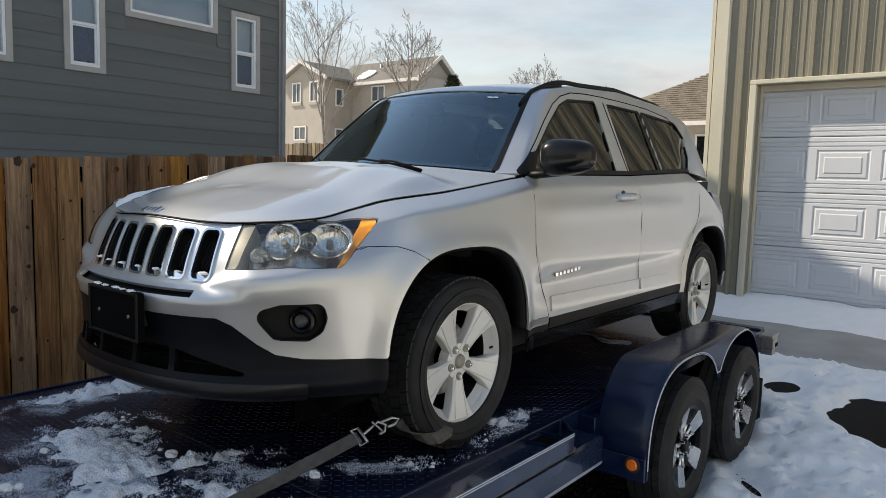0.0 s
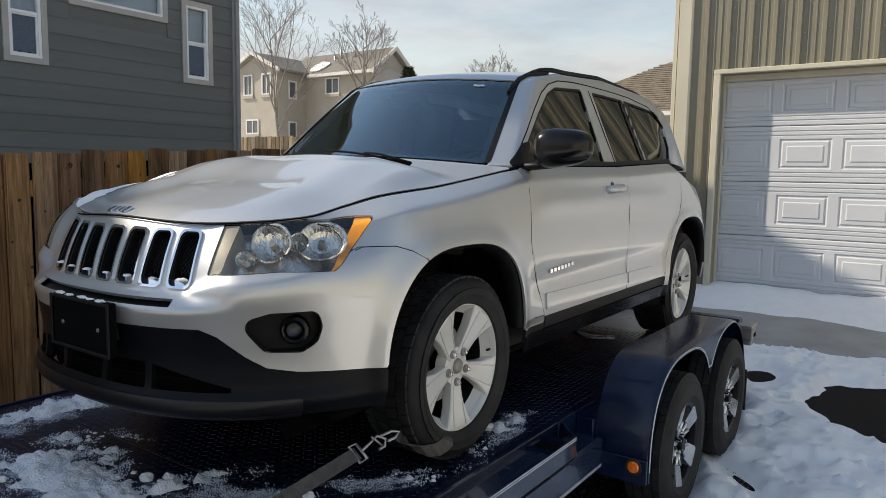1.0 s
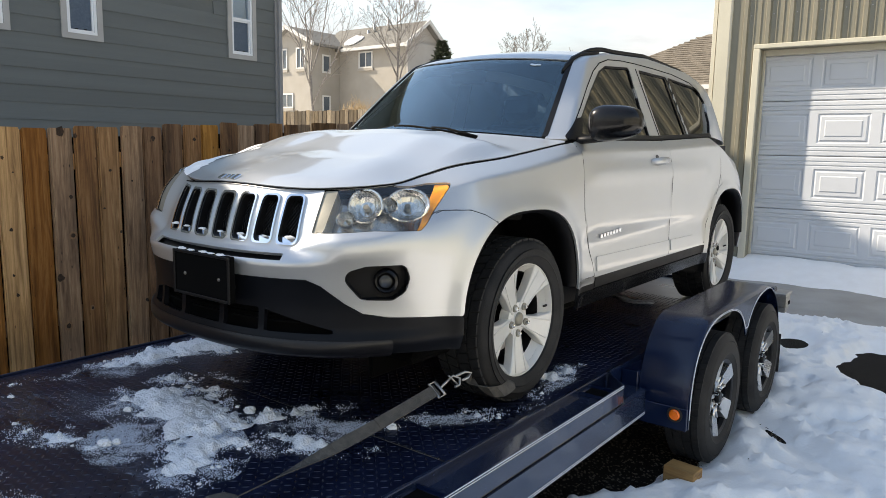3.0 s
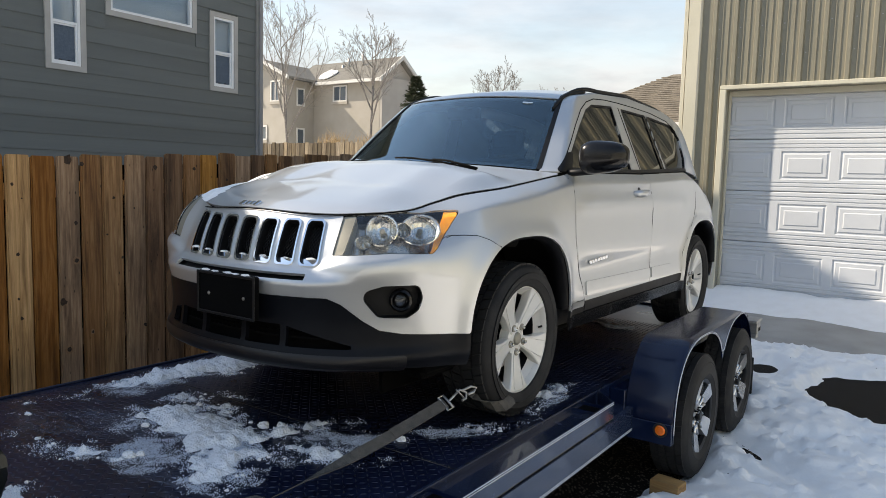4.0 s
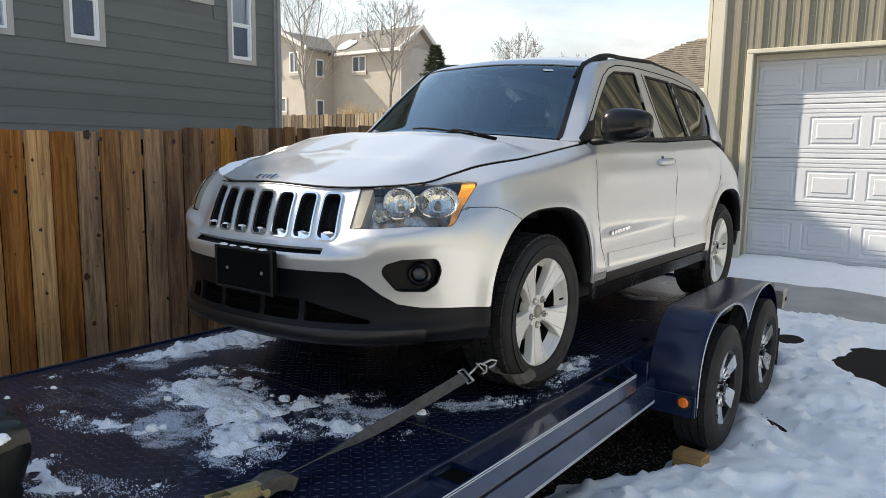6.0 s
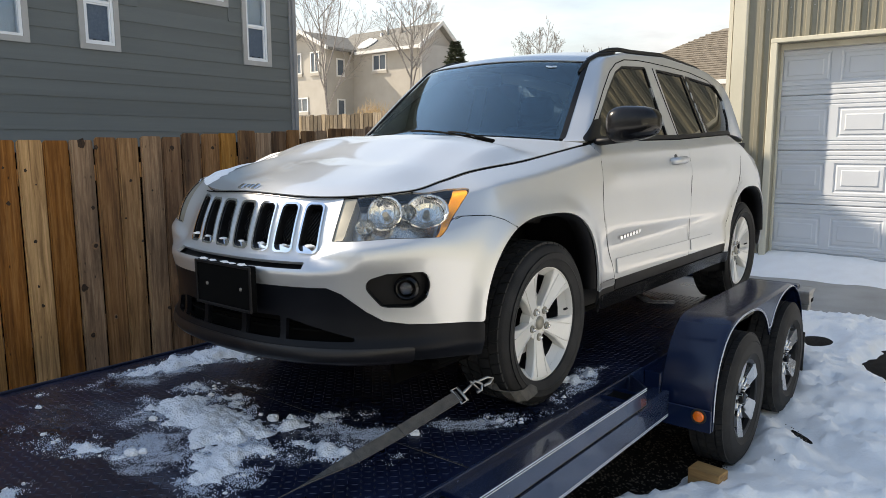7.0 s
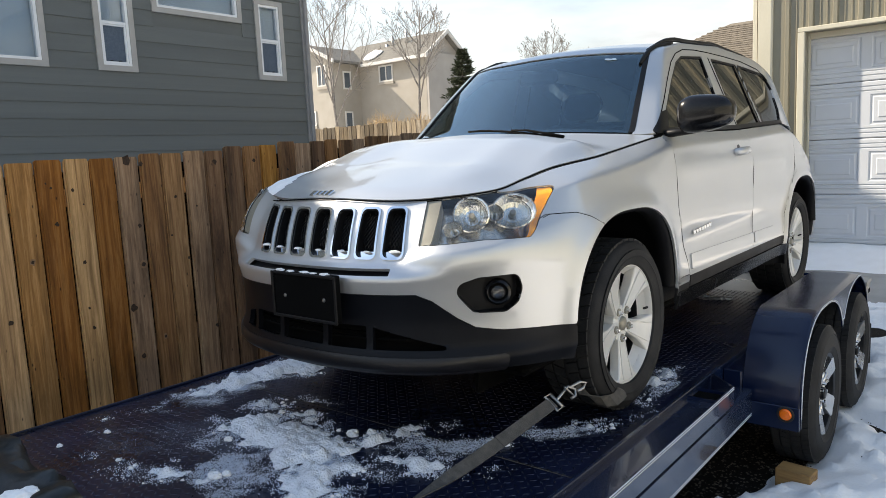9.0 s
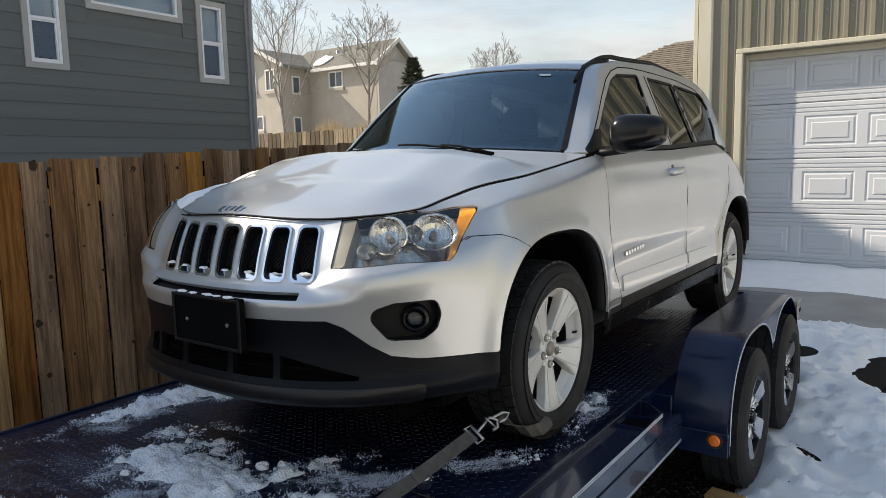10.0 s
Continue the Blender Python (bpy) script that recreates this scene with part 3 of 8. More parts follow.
X, Y, Z, Fm = snow_field(-2.1, 6.0, 0.9, 7.7, 0.024, 0.075, drive_mask)
trod = fbm(X, Y, 3.4, 3, 14.0)
clod = fbm(X, Y, 14.0, 3, 31.0)
crust = np.abs(fbm(X, Y, 3.0, 3, 44.0))
Z = Z - 0.038 * sstep(0.14, 0.38, trod) * sstep(0.05, 0.3, Fm) - 0.022 * (1 - sstep(0.0, 0.05, crust)) * sstep(0.10, 0.25, fbm(X, Y, 1.1, 2, 51.0)) * sstep(0.05, 0.2, Fm) + (0.004 * clod + 0.022 * sstep(0.36, 0.58, clod)) * sstep(0.0, 0.08, Fm)
tagged(part("snow_cover", clipped(np.stack([X, Y, Z + 0.002], -1), Fm), "snow"), "trodden lumpy snow with bare wet patches on the drive", "snow", "", "stuff")


# grit thrown on the snow, in loose clusters
rng = np.random.default_rng(23)
verts, faces = [], []
cluster = fbm(X, Y, 1.7, 3, 61.0)
for i, j in zip(rng.integers(0, X.shape[0], 9000), rng.integers(0, X.shape[1], 9000)):
    if Fm[i, j] < 0.03 or X[i, j] > 1.1 or rng.random() > 0.10 * sstep(0.15, 0.45, cluster[i, j]):
        continue
    x, y, z, w, t, k = X[i, j] + rng.uniform(-0.012, 0.012), Y[i, j] + rng.uniform(-0.012, 0.012), Z[i, j], rng.uniform(0.003, 0.009), rng.random() * 6.28, len(verts)
    verts += [(x + w * math.cos(t + 1.571 * q), y + 0.7 * w * math.sin(t + 1.571 * q), z - 0.002) for q in range(4)] + [(x, y, z + 0.004 + w * 0.5)]
    faces += [(k, k + 1, k + 4), (k + 1, k + 2, k + 4), (k + 2, k + 3, k + 4), (k + 3, k, k + 4)]
tagged(part("snow_grit", (verts, faces), "grit"), "dark grit scattered on the trodden snow", "gravel", "", "stuff")

X, Y = np.meshgrid(np.arange(-3.3, 5.0, 0.06), np.arange(7.9, 9.19, 0.05), indexing="ij")
Fm = np.minimum(Y - 8.25 - 0.14 * fbm(X, Y, 1.0, 3, 2.0), 1.0)
Z = 0.03 + (Y - 7.38) * 0.083 + 0.15 * sstep(0, 0.8, Fm) * (0.8 + 0.25 * fbm(X, Y, 1.6, 3, 4.0))
tagged(part("snow_drift", clipped(np.stack([X, Y, Z], -1), Fm), "snow"), "smooth snow drift lying against the garage door", "snow", "", "stuff")


# ---- metal garage ----
GY = 8.98
garage_back = bmesh.new()
box(garage_back, -2.98, -2.475, GY, GY + 0.14, -0.1, 6.6)
box(garage_back, -2.475, 2.16, GY, GY + 0.14, 2.845, 6.6)
box(garage_back, 2.16, 7.0, GY, GY + 0.14, -0.1, 6.6)
wall_front = structure("wall_north", garage_back, "tan_metal", "tan ribbed metal garage wall", "wall")
structure("wall_west", a_box(-2.98, -2.84, GY + 0.142, 20.0, -0.1, 6.6), "tan_metal", "tan metal garage side wall", "wall")
structure("wall_east", a_box(6.86, 7.0, GY + 0.142, 20.0, -0.1, 6.6), "tan_metal", "tan metal garage side wall", "wall")
structure("wall_back", a_box(-2.84, 6.86, 19.86, 20.0, -0.1, 6.6), "tan_metal", "tan metal garage back wall", "wall")
structure("roof", prism([(-3.2, 6.602), (7.2, 6.602), (2.0, 8.2)], "y", GY - 0.25, 20.2), "tan_metal", "tan metal garage roof", "roof")


def rib(x, z0, z1, w=0.028, d=0.042):
    return prism([(x - w - 0.35 * d, GY), (x - w + 0.05 * d, GY - d), (x + w - 0.05 * d, GY - d), (x + w + 0.35 * d, GY)], "z", z0, z1)


for k in range(37):
    x = -2.672 + 0.2555 * k
    low = 2.905 if -2.60 < x < 2.29 else 0.1
    part("rib", rib(x, low, 6.58, 0.022, 0.036), "tan_metal", wall_front)
    if x < 6.6:
        for dx in (0.094, 0.166):
            part("stiffener", rib(x + dx, 2.905 if -2.57 < x + dx < 2.26 else 0.1, 6.58, 0.006, 0.009), "tan_metal", wall_front)
random.seed(4)
screw_mesh = mesh_of(lathe([(0.0, 0.0), (0.007, 0.0), (0.008, 0.004), (0.0, 0.006)], (0, 0, 0), 6), "screw")
screw_mesh.materials.append(M["dull_metal"])
for row, z in enumerate((3.25, 3.62, 4.3)):
    for k in range(12):
        s_ob = new("screw", screw_mesh)
        s_ob.parent = wall_front
        s_ob.matrix_basis = pose(-2.615 + 0.2555 * k, GY - 0.002, z, 0, 0, -90)
structure("trim", prism([(-3.012, GY - 0.012), (-3.0, GY - 0.045), (-2.855, GY - 0.045), (-2.835, GY - 0.030), (-2.835, GY), (-2.982, GY), (-2.982, GY + 0.22), (-3.012, GY + 0.22)], "z", 0.05, 6.6), "cream_trim", "cream metal corner trim of the garage", "trim")
structure("trim", prism([(-3.075, GY + 0.01), (-3.063, GY - 0.02), (-3.018, GY - 0.02), (-3.018, GY + 0.20), (-3.063, GY + 0.20)], "z", 0.05, 6.6), "cream_trim", "narrow cream flashing strip along the garage corner", "trim")
frame_bm = bmesh.new()
box(frame_bm, -2.552, -2.476, GY - 0.05, GY + 0.24, 0.1, 2.845, 0.006)
box(frame_bm, 2.16, 2.236, GY - 0.05, GY + 0.24, 0.1, 2.845, 0.006)
box(frame_bm, -2.552, 2.236, GY - 0.05, GY + 0.24, 2.846, 2.90, 0.006)
box(frame_bm, -2.475, -2.452, GY + 0.13, GY + 0.18, 0.1, 2.844, 0.003)
box(frame_bm, -2.451, 2.159, GY + 0.13, GY + 0.18, 2.775, 2.844, 0.003)
structure("door_frame", frame_bm, "cream_trim", "cream metal frame round the garage door", "door frame")
DY = 9.17
garage_door = tagged(thing("door_1", (-0.87, DY, 0.25), "closed wide white sectional steel garage door with raised panels", "garage door"), kind="structure")
panel = bmesh.new()


def raised_panel(bm, x0, x1, z0, z1):
    """A pressed panel: a moulded groove round a raised field."""
    loops = []
    for inset, y in ((0.0, 0.0), (0.012, 0.009), (0.026, 0.009), (0.040, 0.0), (0.080, 0.0), (0.092, -0.007)):
        loops.append([bm.verts.new((a, DY + y, b)) for a, b in ((x0 + inset, z0 + inset), (x1 - inset, z0 + inset), (x1 - inset, z1 - inset), (x0 + inset, z1 - inset))])
    for a, b in zip(loops, loops[1:]):
        for k in range(4):
            bm.faces.new((a[k], a[(k + 1) % 4], b[(k + 1) % 4], b[k]))
    bm.faces.new(loops[-1])
    return loops[0]


for row in range(4):
    z0, z1 = 0.25 + 0.66 * row, 0.25 + 0.66 * row + 0.654
    bm = bmesh.new()
    cols = [(-2.478 + 0.661 * c, -2.478 + 0.661 * c + 0.556) for c in range(7)]
    pz0, pz1 = z0 + 0.150, z1 - 0.150
    rows_up = [(z0, 0.010), (z0 + 0.012, 0.0), (z0 + 0.050, 0.0), (z0 + 0.056, 0.009), (z0 + 0.064, 0.009), (z0 + 0.070, 0.0), (z0 + 0.100, 0.0), (z0 + 0.106, 0.009), (z0 + 0.114, 0.009), (z0 + 0.120, 0.0), (pz0, 0.0)]
    rows_dn = [(z0 + z1 - z, d) for z, d in rows_up][::-1]
    for strip in (rows_up, rows_dn):
        for (za, da), (zb, db) in zip(strip, strip[1:]):
            bm.faces.new([bm.verts.new(p) for p in ((-2.49, DY + da, za), (2.17, DY + da, za), (2.17, DY + db, zb), (-2.49, DY + db, zb))])
    edges = [-2.49] + [e for c in cols for e in c] + [2.17]
    for k in range(0, len(edges), 2):
        bm.faces.new([bm.verts.new(p) for p in ((edges[k], DY, pz0), (edges[k + 1], DY, pz0), (edges[k + 1], DY, pz1), (edges[k], DY, pz1))])
    for a, b in cols:
        raised_panel(bm, a, b, pz0, pz1)
    bmesh.ops.remove_doubles(bm, verts=bm.verts, dist=0.0002)
    bmesh.ops.recalc_face_normals(bm, faces=bm.faces)
    r = bmesh.ops.extrude_face_region(bm, geom=[e for e in bm.edges if e.is_boundary])
    bmesh.ops.translate(bm, verts=[v for v in r["geom"] if isinstance(v, bmesh.types.BMVert)], vec=(0, 0.05, 0))
    part("door_section", bm, "door_white", garage_door)
part("bottom_seal", a_box(-2.47, 2.15, DY - 0.005, DY + 0.03, 0.215, 0.25, 0.004), "black_plastic", garage_door, "black rubber bottom seal")
structure("garage_room_floor", a_box(-2.84, 6.86, 9.35, 19.86, 0.0, 0.18), "concrete", "concrete garage floor", "floor")


# ---- cedar fence ----
random.seed(11)
board_shapes = []
for k in range(6):
    w, cut = 0.1358 + 0.001 * (k % 3), 0.009 + 0.003 * (k % 4)
    bm = prism([(-w / 2, 0), (w / 2, 0), (w / 2, 2.0 - cut), (w / 2 - cut * 0.8, 2.0), (-w / 2 + cut * 0.8, 2.0), (-w / 2, 2.0 - cut * (0.6 + 0.2 * (k % 3)))], "x", 0.0, 0.019)
    long_edges = [e for e in bm.edges if abs(e.verts[0].co.z - e.verts[1].co.z) > 1.0 and e.verts[0].co.x > 0.01]
    bmesh.ops.bevel(bm, geom=long_edges, offset=0.008 + 0.001 * (k % 2), segments=2, affect="EDGES")
    me = mesh_of(bm, "fence_board")
    me.materials.append(M["cedar"])
    board_shapes.append(me)


def fence_run(name, start, way, count, top, face, label, shapes):
    """Boards on edge along a line; way is the plan direction, face the yaw that turns their broad side."""
    f = thing(name, (*start, 0.0), label, "fence", kind="structure")
    for k in range(count):
        d = 0.1455 * k
        x, y = start[0] + way[0] * d, start[1] + way[1] * d
        ob = new("board", random.choice(shapes))
        ob.parent = f
        ob.matrix_parent_inverse = Matrix.Translation((-start[0], -start[1], 0))
        ob.matrix_basis = pose(x + random.uniform(-0.006, 0.004) * way[1], y, top(x, y) - 2.0 + random.gauss(0, 0.009), 0, 0, face) @ pose(0, 0, 0, random.gauss(0, 0.12), 0, random.gauss(0, 0.7))
    return f


side_fence = thing("fence", (-4.319, -3.2, 0.0), "weathered brown cedar board fence with dog-eared tops", "fence", kind="structure")
JOINTS = [0.738, 0.876, 1.015, 1.156, 1.293, 1.434, 1.573, 1.705, 1.845, 1.990, 2.126, 2.270, 2.409, 2.550, 2.696, 2.841, 2.975, 3.104]
TONES = ["pale", "gold", "red", "pale", "red", "grey", "brown", "tan", "grey", "dark", "dark", "brown", "gold", "dark", "grey", "dark", "brown"]
joints = [0.738 - 0.1392 * k for k in range(28, 0, -1)] + JOINTS + [3.104 + 0.1365 * k for k in range(1, 58)]
tone_cycle = random.Random(23)
TONED = {}
for tone in ("pale", "gold", "red", "grey", "brown", "tan", "dark"):
    TONED[tone] = [b.copy() for b in board_shapes]
    for b in TONED[tone]:
        b.materials[0] = M["cedar_" + tone]
side_boards = []
for k, (ya, yb) in enumerate(zip(joints, joints[1:])):
    tone = TONES[k - 28] if 28 <= k < 28 + len(TONES) else tone_cycle.choice(("grey", "brown", "tan", "dark", "red") if k < 28 else ("dark", "dark", "grey", "brown"))
    ym = (ya + yb) / 2
    ob = new("board", random.choice(TONED[tone]))
    ob.parent = side_fence
    ob.matrix_parent_inverse = Matrix.Translation((4.319, 3.2, 0))
    ob.matrix_basis = pose(-4.319 + random.uniform(-0.006, 0.004), ym, 1.612 + 0.043 * ym - 2.0 + random.gauss(0, 0.007), 0, 0, 0) @ pose(0, 0, 0, random.gauss(0, 0.10), 0, random.gauss(0, 0.6)) @ Matrix.Diagonal((1, (yb - ya - 0.0085) / 0.1368, 1, 1))
    side_boards.append((ya, yb, ob))


def knot(y, z, r, ring=False):
    """A knot let into the board that it lies on: a dark uneven eye, in some a pale ring round it."""
    board = next(ob for ya, yb, ob in side_boards if ya <= y < yb)
    x = board.matrix_basis.translation.x + 0.0205
    rng = random.Random(int(y * 1000 + z * 7000))
    rim = [1 + rng.uniform(-0.28, 0.28) for _ in range(10)]

    def disc(name, radius, off, mat):
        pts = [(x + off, y + radius * rim[k] * math.cos(k * 0.628), z + 1.15 * radius * rim[k] * math.sin(k * 0.628)) for k in range(10)]
        back = [(x - 0.004, a, b) for _, a, b in pts]
        ob = new(name, mesh_of((pts + back, [tuple(range(10))] + [(k, 10 + k, 10 + (k + 1) % 10, (k + 1) % 10) for k in range(10)]), name))
        ob.data.materials.append(M[mat])
        ob.parent = board
        ob.matrix_parent_inverse = board.matrix_basis.inverted()
    disc("knot", 0.8 * r, 0.0012, "knot_dark")
    if ring:
        disc("knot_ring", r * 1.5, 0.0004, "knot_ring")


for y, z, r, ring in ((1.500, 1.648, 0.030, False), (1.580, 1.628, 0.014, False), (1.538, 1.277, 0.012, False), (1.537, 1.053, 0.014, True), (1.455, 0.815, 0.022, False), (1.482, 0.525, 0.018, True), (1.627, 0.607, 0.010, True),
                      (1.192, 1.503, 0.010, False), (1.241, 1.424, 0.005, False), (1.213, 1.112, 0.011, False), (1.223, 0.749, 0.011, False), (1.776, 1.426, 0.009, False), (1.827, 1.052, 0.009, False), (0.955, 1.150, 0.010, True),
                      (1.083, 1.52, 0.008, False), (1.094, 1.330, 0.013, False), (1.060, 1.545, 0.006, False), (1.975, 0.600, 0.013, False), (1.730, 1.20, 0.007, False), (1.91, 1.36, 0.007, False), (2.35, 1.62, 0.014, False),
                      (2.06, 1.62, 0.016, False), (1.21, 0.86, 0.008, False), (0.80, 1.2, 0.012, False), (0.82, 0.86, 0.014, False), (0.66, 1.3, 0.015, True), (0.45, 1.0, 0.012, True), (2.62, 1.55, 0.010, False), (2.90, 1.60, 0.010, False)):
    knot(y, z, r, ring)
for z in (0.45, 1.35):
    part("rail", prism([(-3.2, z - 0.1), (11.1, z + 0.45), (11.1, z + 0.54), (-3.2, z - 0.01)], "x", -4.36, -4.322), "cedar", side_fence)
for y in np.arange(-3.0, 11.2, 2.4):
    part("post", a_box(-4.452, -4.362, y, y + 0.09, -0.3, 1.5 + 0.043 * y, 0.004), "cedar", side_fence)
# no part of the fence: black sheet added so the board gaps look shaded
part("backing", prism([(-3.2, -0.3), (11.1, -0.3), (11.1, 2.03), (-3.2, 1.41)], "x", -4.372, -4.362), "void", side_fence, "black sheet added behind the boards to shade their joints")
pale_shapes = [b.copy() for b in board_shapes]
for b in pale_shapes:
    b.materials[0] = M["straw_cedar"]
cross_fence = fence_run("fence", (-4.4, 11.3), (-1, 0), 120, lambda x, y: 2.40, -90, "sunlit straw-brown cedar fence crossing behind the gardens", pale_shapes)
part("rail", a_box(-21.5, -4.4, 11.322, 11.36, 1.9, 1.99), "cedar", cross_fence)


# ---- grey house beside the fence ----
HX, HY0, HY1 = -11.04, -7.6, 8.6
grey_house = thing("house", (-16.0, 0.5, 0.0), "dark grey lap-sided two-storey house with pale window trim", "house")
OPEN = {"w0": (2.10, 3.83, 3.17, 4.55), "w1": (4.68, 5.13, 3.17, 4.43), "big": (5.61, 7.10, 4.12, 5.2), "w2": (7.535, 7.985, 3.18, 4.42)}
ys = sorted({HY0, HY1, *[a for o in OPEN.values() for a in o[:2]]})
zs = sorted({-0.5, 6.04, *[a for o in OPEN.values() for a in o[2:]]})
core = bmesh.new()
for ya, yb in zip(ys, ys[1:]):
    for za, zb in zip(zs, zs[1:]):
        if not any(o[0] - 1e-6 <= ya and yb <= o[1] + 1e-6 and o[2] - 1e-6 <= za and zb <= o[3] + 1e-6 for o in OPEN.values()):
            box(core, HX - 0.18, HX - 0.02, ya, yb, za, zb)
for y in (HY0, HY1 - 0.16):
    box(core, -21.0, HX - 0.181, y, y + 0.16, -0.5, 6.04)
box(core, -21.16, -21.0, HY0, HY1, -0.5, 6.04)
part("wall", core, "siding", grey_house)
# unseen; slope fitted to the door's shadow, step added to light the bonnet
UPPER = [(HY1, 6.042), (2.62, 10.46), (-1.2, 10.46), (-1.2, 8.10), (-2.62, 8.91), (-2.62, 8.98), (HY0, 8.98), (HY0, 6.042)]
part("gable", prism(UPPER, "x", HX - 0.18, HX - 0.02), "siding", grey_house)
part("gable", prism(UPPER, "x", -21.16, -21.0), "siding", grey_house)
part("roof", prism([(HY1 + 0.45, 5.73), (2.62, 10.50), (2.62, 10.67), (HY1 + 0.45, 5.90)], "x", -21.5, HX + 0.30), "shingle", grey_house)
part("roof", a_box(-21.5, HX + 0.02, -1.2, 2.615, 10.47, 10.6), "shingle", grey_house)
# low roofs and step wall are added out of view to shape the sun
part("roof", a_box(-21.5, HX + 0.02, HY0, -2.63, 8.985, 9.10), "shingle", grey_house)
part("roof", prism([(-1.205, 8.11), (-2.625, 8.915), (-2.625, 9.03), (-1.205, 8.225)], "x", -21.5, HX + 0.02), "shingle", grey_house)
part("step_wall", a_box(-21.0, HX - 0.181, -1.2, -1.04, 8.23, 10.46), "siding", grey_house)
part("inner_wall", a_box(-15.2, -15.1, HY0 + 0.2, HY1 - 0.2, 0.0, 6.2), "blind", grey_house)
part("inner_floor", a_box(-20.9, -11.3, HY0 + 0.2, HY1 - 0.2, 2.2, 2.3), "blind", grey_house)
lap = mesh_of(prism([(-0.02, 0.0), (0.0, 0.0), (-0.014, 0.252), (-0.02, 0.252)], "y", 0.0, 1.0), "siding_board")
lap.materials.append(M["siding"])
for k in range(26):
    z = 0.206 + 0.2405 * k - 0.48
    cuts = [(HY0, HY1 - 0.10)]
    for o in OPEN.values():
        t0, t1, t2, t3 = o[0] - 0.08, o[1] + 0.08, o[2] - 0.08, o[3] + 0.08
        if z + 0.235 > t2 and z < t3:
            cuts = [c for a, b in cuts for c in ((a, min(b, t0)), (max(a, t1), b)) if c[1] > c[0] + 0.01]
    for a, b in cuts:
        ob = new("siding_board", lap)
        ob.parent = grey_house
        ob.matrix_parent_inverse = Matrix.Translation(-grey_house.location)
        ob.matrix_basis = Matrix.Translation((HX, a, z)) @ Matrix.Diagonal((1, b - a, 1, 1))
part("corner_board", a_box(HX - 0.03, HX + 0.022, HY1 - 0.10, HY1 + 0.022, -0.3, 6.0, 0.004), "house_corner", grey_house, "grey corner board")
part("downpipe", a_box(HX + 0.0, HX + 0.07, HY1 - 0.05, HY1 + 0.03, 0.2, 5.85, 0.012), "house_corner", grey_house, "grey downpipe at the corner")


def house_window(key, sashes):
    y0, y1, z0, z1 = OPEN[key]
    w = part("window", frame_ring(HX - 0.05, HX + 0.022, y0 - 0.08, y1 + 0.08, z0 - 0.08, z1 + 0.08, 0.082), "house_trim", grey_house, "pale wooden window surround")
    part("frame", frame_ring(HX - 0.10, HX + 0.004, y0, y1, z0, z1, 0.042), "vinyl", w, "white vinyl frame")
    if sashes:
        zm = z0 + (z1 - z0) * 0.5
        part("meeting_rail", a_box(HX - 0.075, HX - 0.006, y0 + 0.042, y1 - 0.042, zm - 0.022, zm + 0.022, 0.004), "vinyl", w)
        part("lower_sash", frame_ring(HX - 0.085, HX - 0.02, y0 + 0.042, y1 - 0.042, z0 + 0.042, zm - 0.022, 0.022), "vinyl", w)
        for z, zz, mt in ((z0 + 0.064, zm - 0.022, "pane"), (zm + 0.022, z1 - 0.042, "pane")):
            part("pane", a_box(HX - 0.062, HX - 0.056, y0 + 0.044, y1 - 0.044, z, zz), mt, w)
        part("insect_screen", a_box(HX - 0.052, HX - 0.050, y0 + 0.044, y1 - 0.044, z0 + 0.05, zm), "insect_mesh", w)
        part("blind", a_box(HX - 0.13, HX - 0.12, y0, y1, zm, z1), "blind", w)
        for y in (y0 + 0.16, y1 - 0.16):
            part("latch", a_box(HX - 0.055, HX - 0.03, y - 0.02, y + 0.02, z0 + 0.064, z0 + 0.085, 0.004), "black_plastic", w)
    else:
        part("pane", a_box(HX - 0.062, HX - 0.056, y0 + 0.042, y1 - 0.042, z0 + 0.042, z1 - 0.042), "pane", w)
        part("blind", a_box(HX - 0.14, HX - 0.13, y0, y1, z0, z1), "blind", w)


def frame_ring(x0, x1, y0, y1, z0, z1, w):
    bm = bmesh.new()
    box(bm, x0, x1, y0, y0 + w, z0, z1)
    box(bm, x0, x1, y1 - w, y1, z0, z1)
    box(bm, x0, x1, y0 + w, y1 - w, z0, z0 + w)
    box(bm, x0, x1, y0 + w, y1 - w, z1 - w, z1)
    return bm


for key, sashes in (("w0", False), ("w1", True), ("big", False), ("w2", True)):
    house_window(key, sashes)


# ---- beige house behind the gardens ----
beige = thing("house", (-24.0, 26.0, 2.0), "beige stucco two-storey house with a grey shingle roof", "house")
FY = 24.0
part("wall", a_box(-25.778, -21.5, FY + 0.4, FY + 2.9, 1.0, 6.3), "stucco", beige)
part("gable", prism([(FY + 0.4, 6.3), (FY + 2.9, 6.3), (FY + 1.65, 7.25)], "x", -21.8, -21.5), "stucco_grey", beige)
part("wing", a_box(-28.67, -25.78, FY - 1.4, FY + 3.5, 1.0, 6.20), "stucco", beige)
part("gable", prism([(-28.67, 6.202), (-25.78, 6.202), (-25.78, 6.39), (-27.22, 7.03), (-28.67, 6.39)], "y", FY - 1.4, FY - 1.1), "stucco", beige)
part("end_wall", a_box(-21.52, -21.38, FY + 0.41, FY + 2.9, 1.0, 6.3), "stucco_grey", beige)
part("roof", prism([(FY + 0.1, 6.18), (FY + 1.65, 7.34), (FY + 3.2, 6.18), (FY + 3.2, 6.08), (FY + 1.65, 7.20), (FY + 0.1, 6.06)], "x", -27.1, -21.2), "shingle", beige)
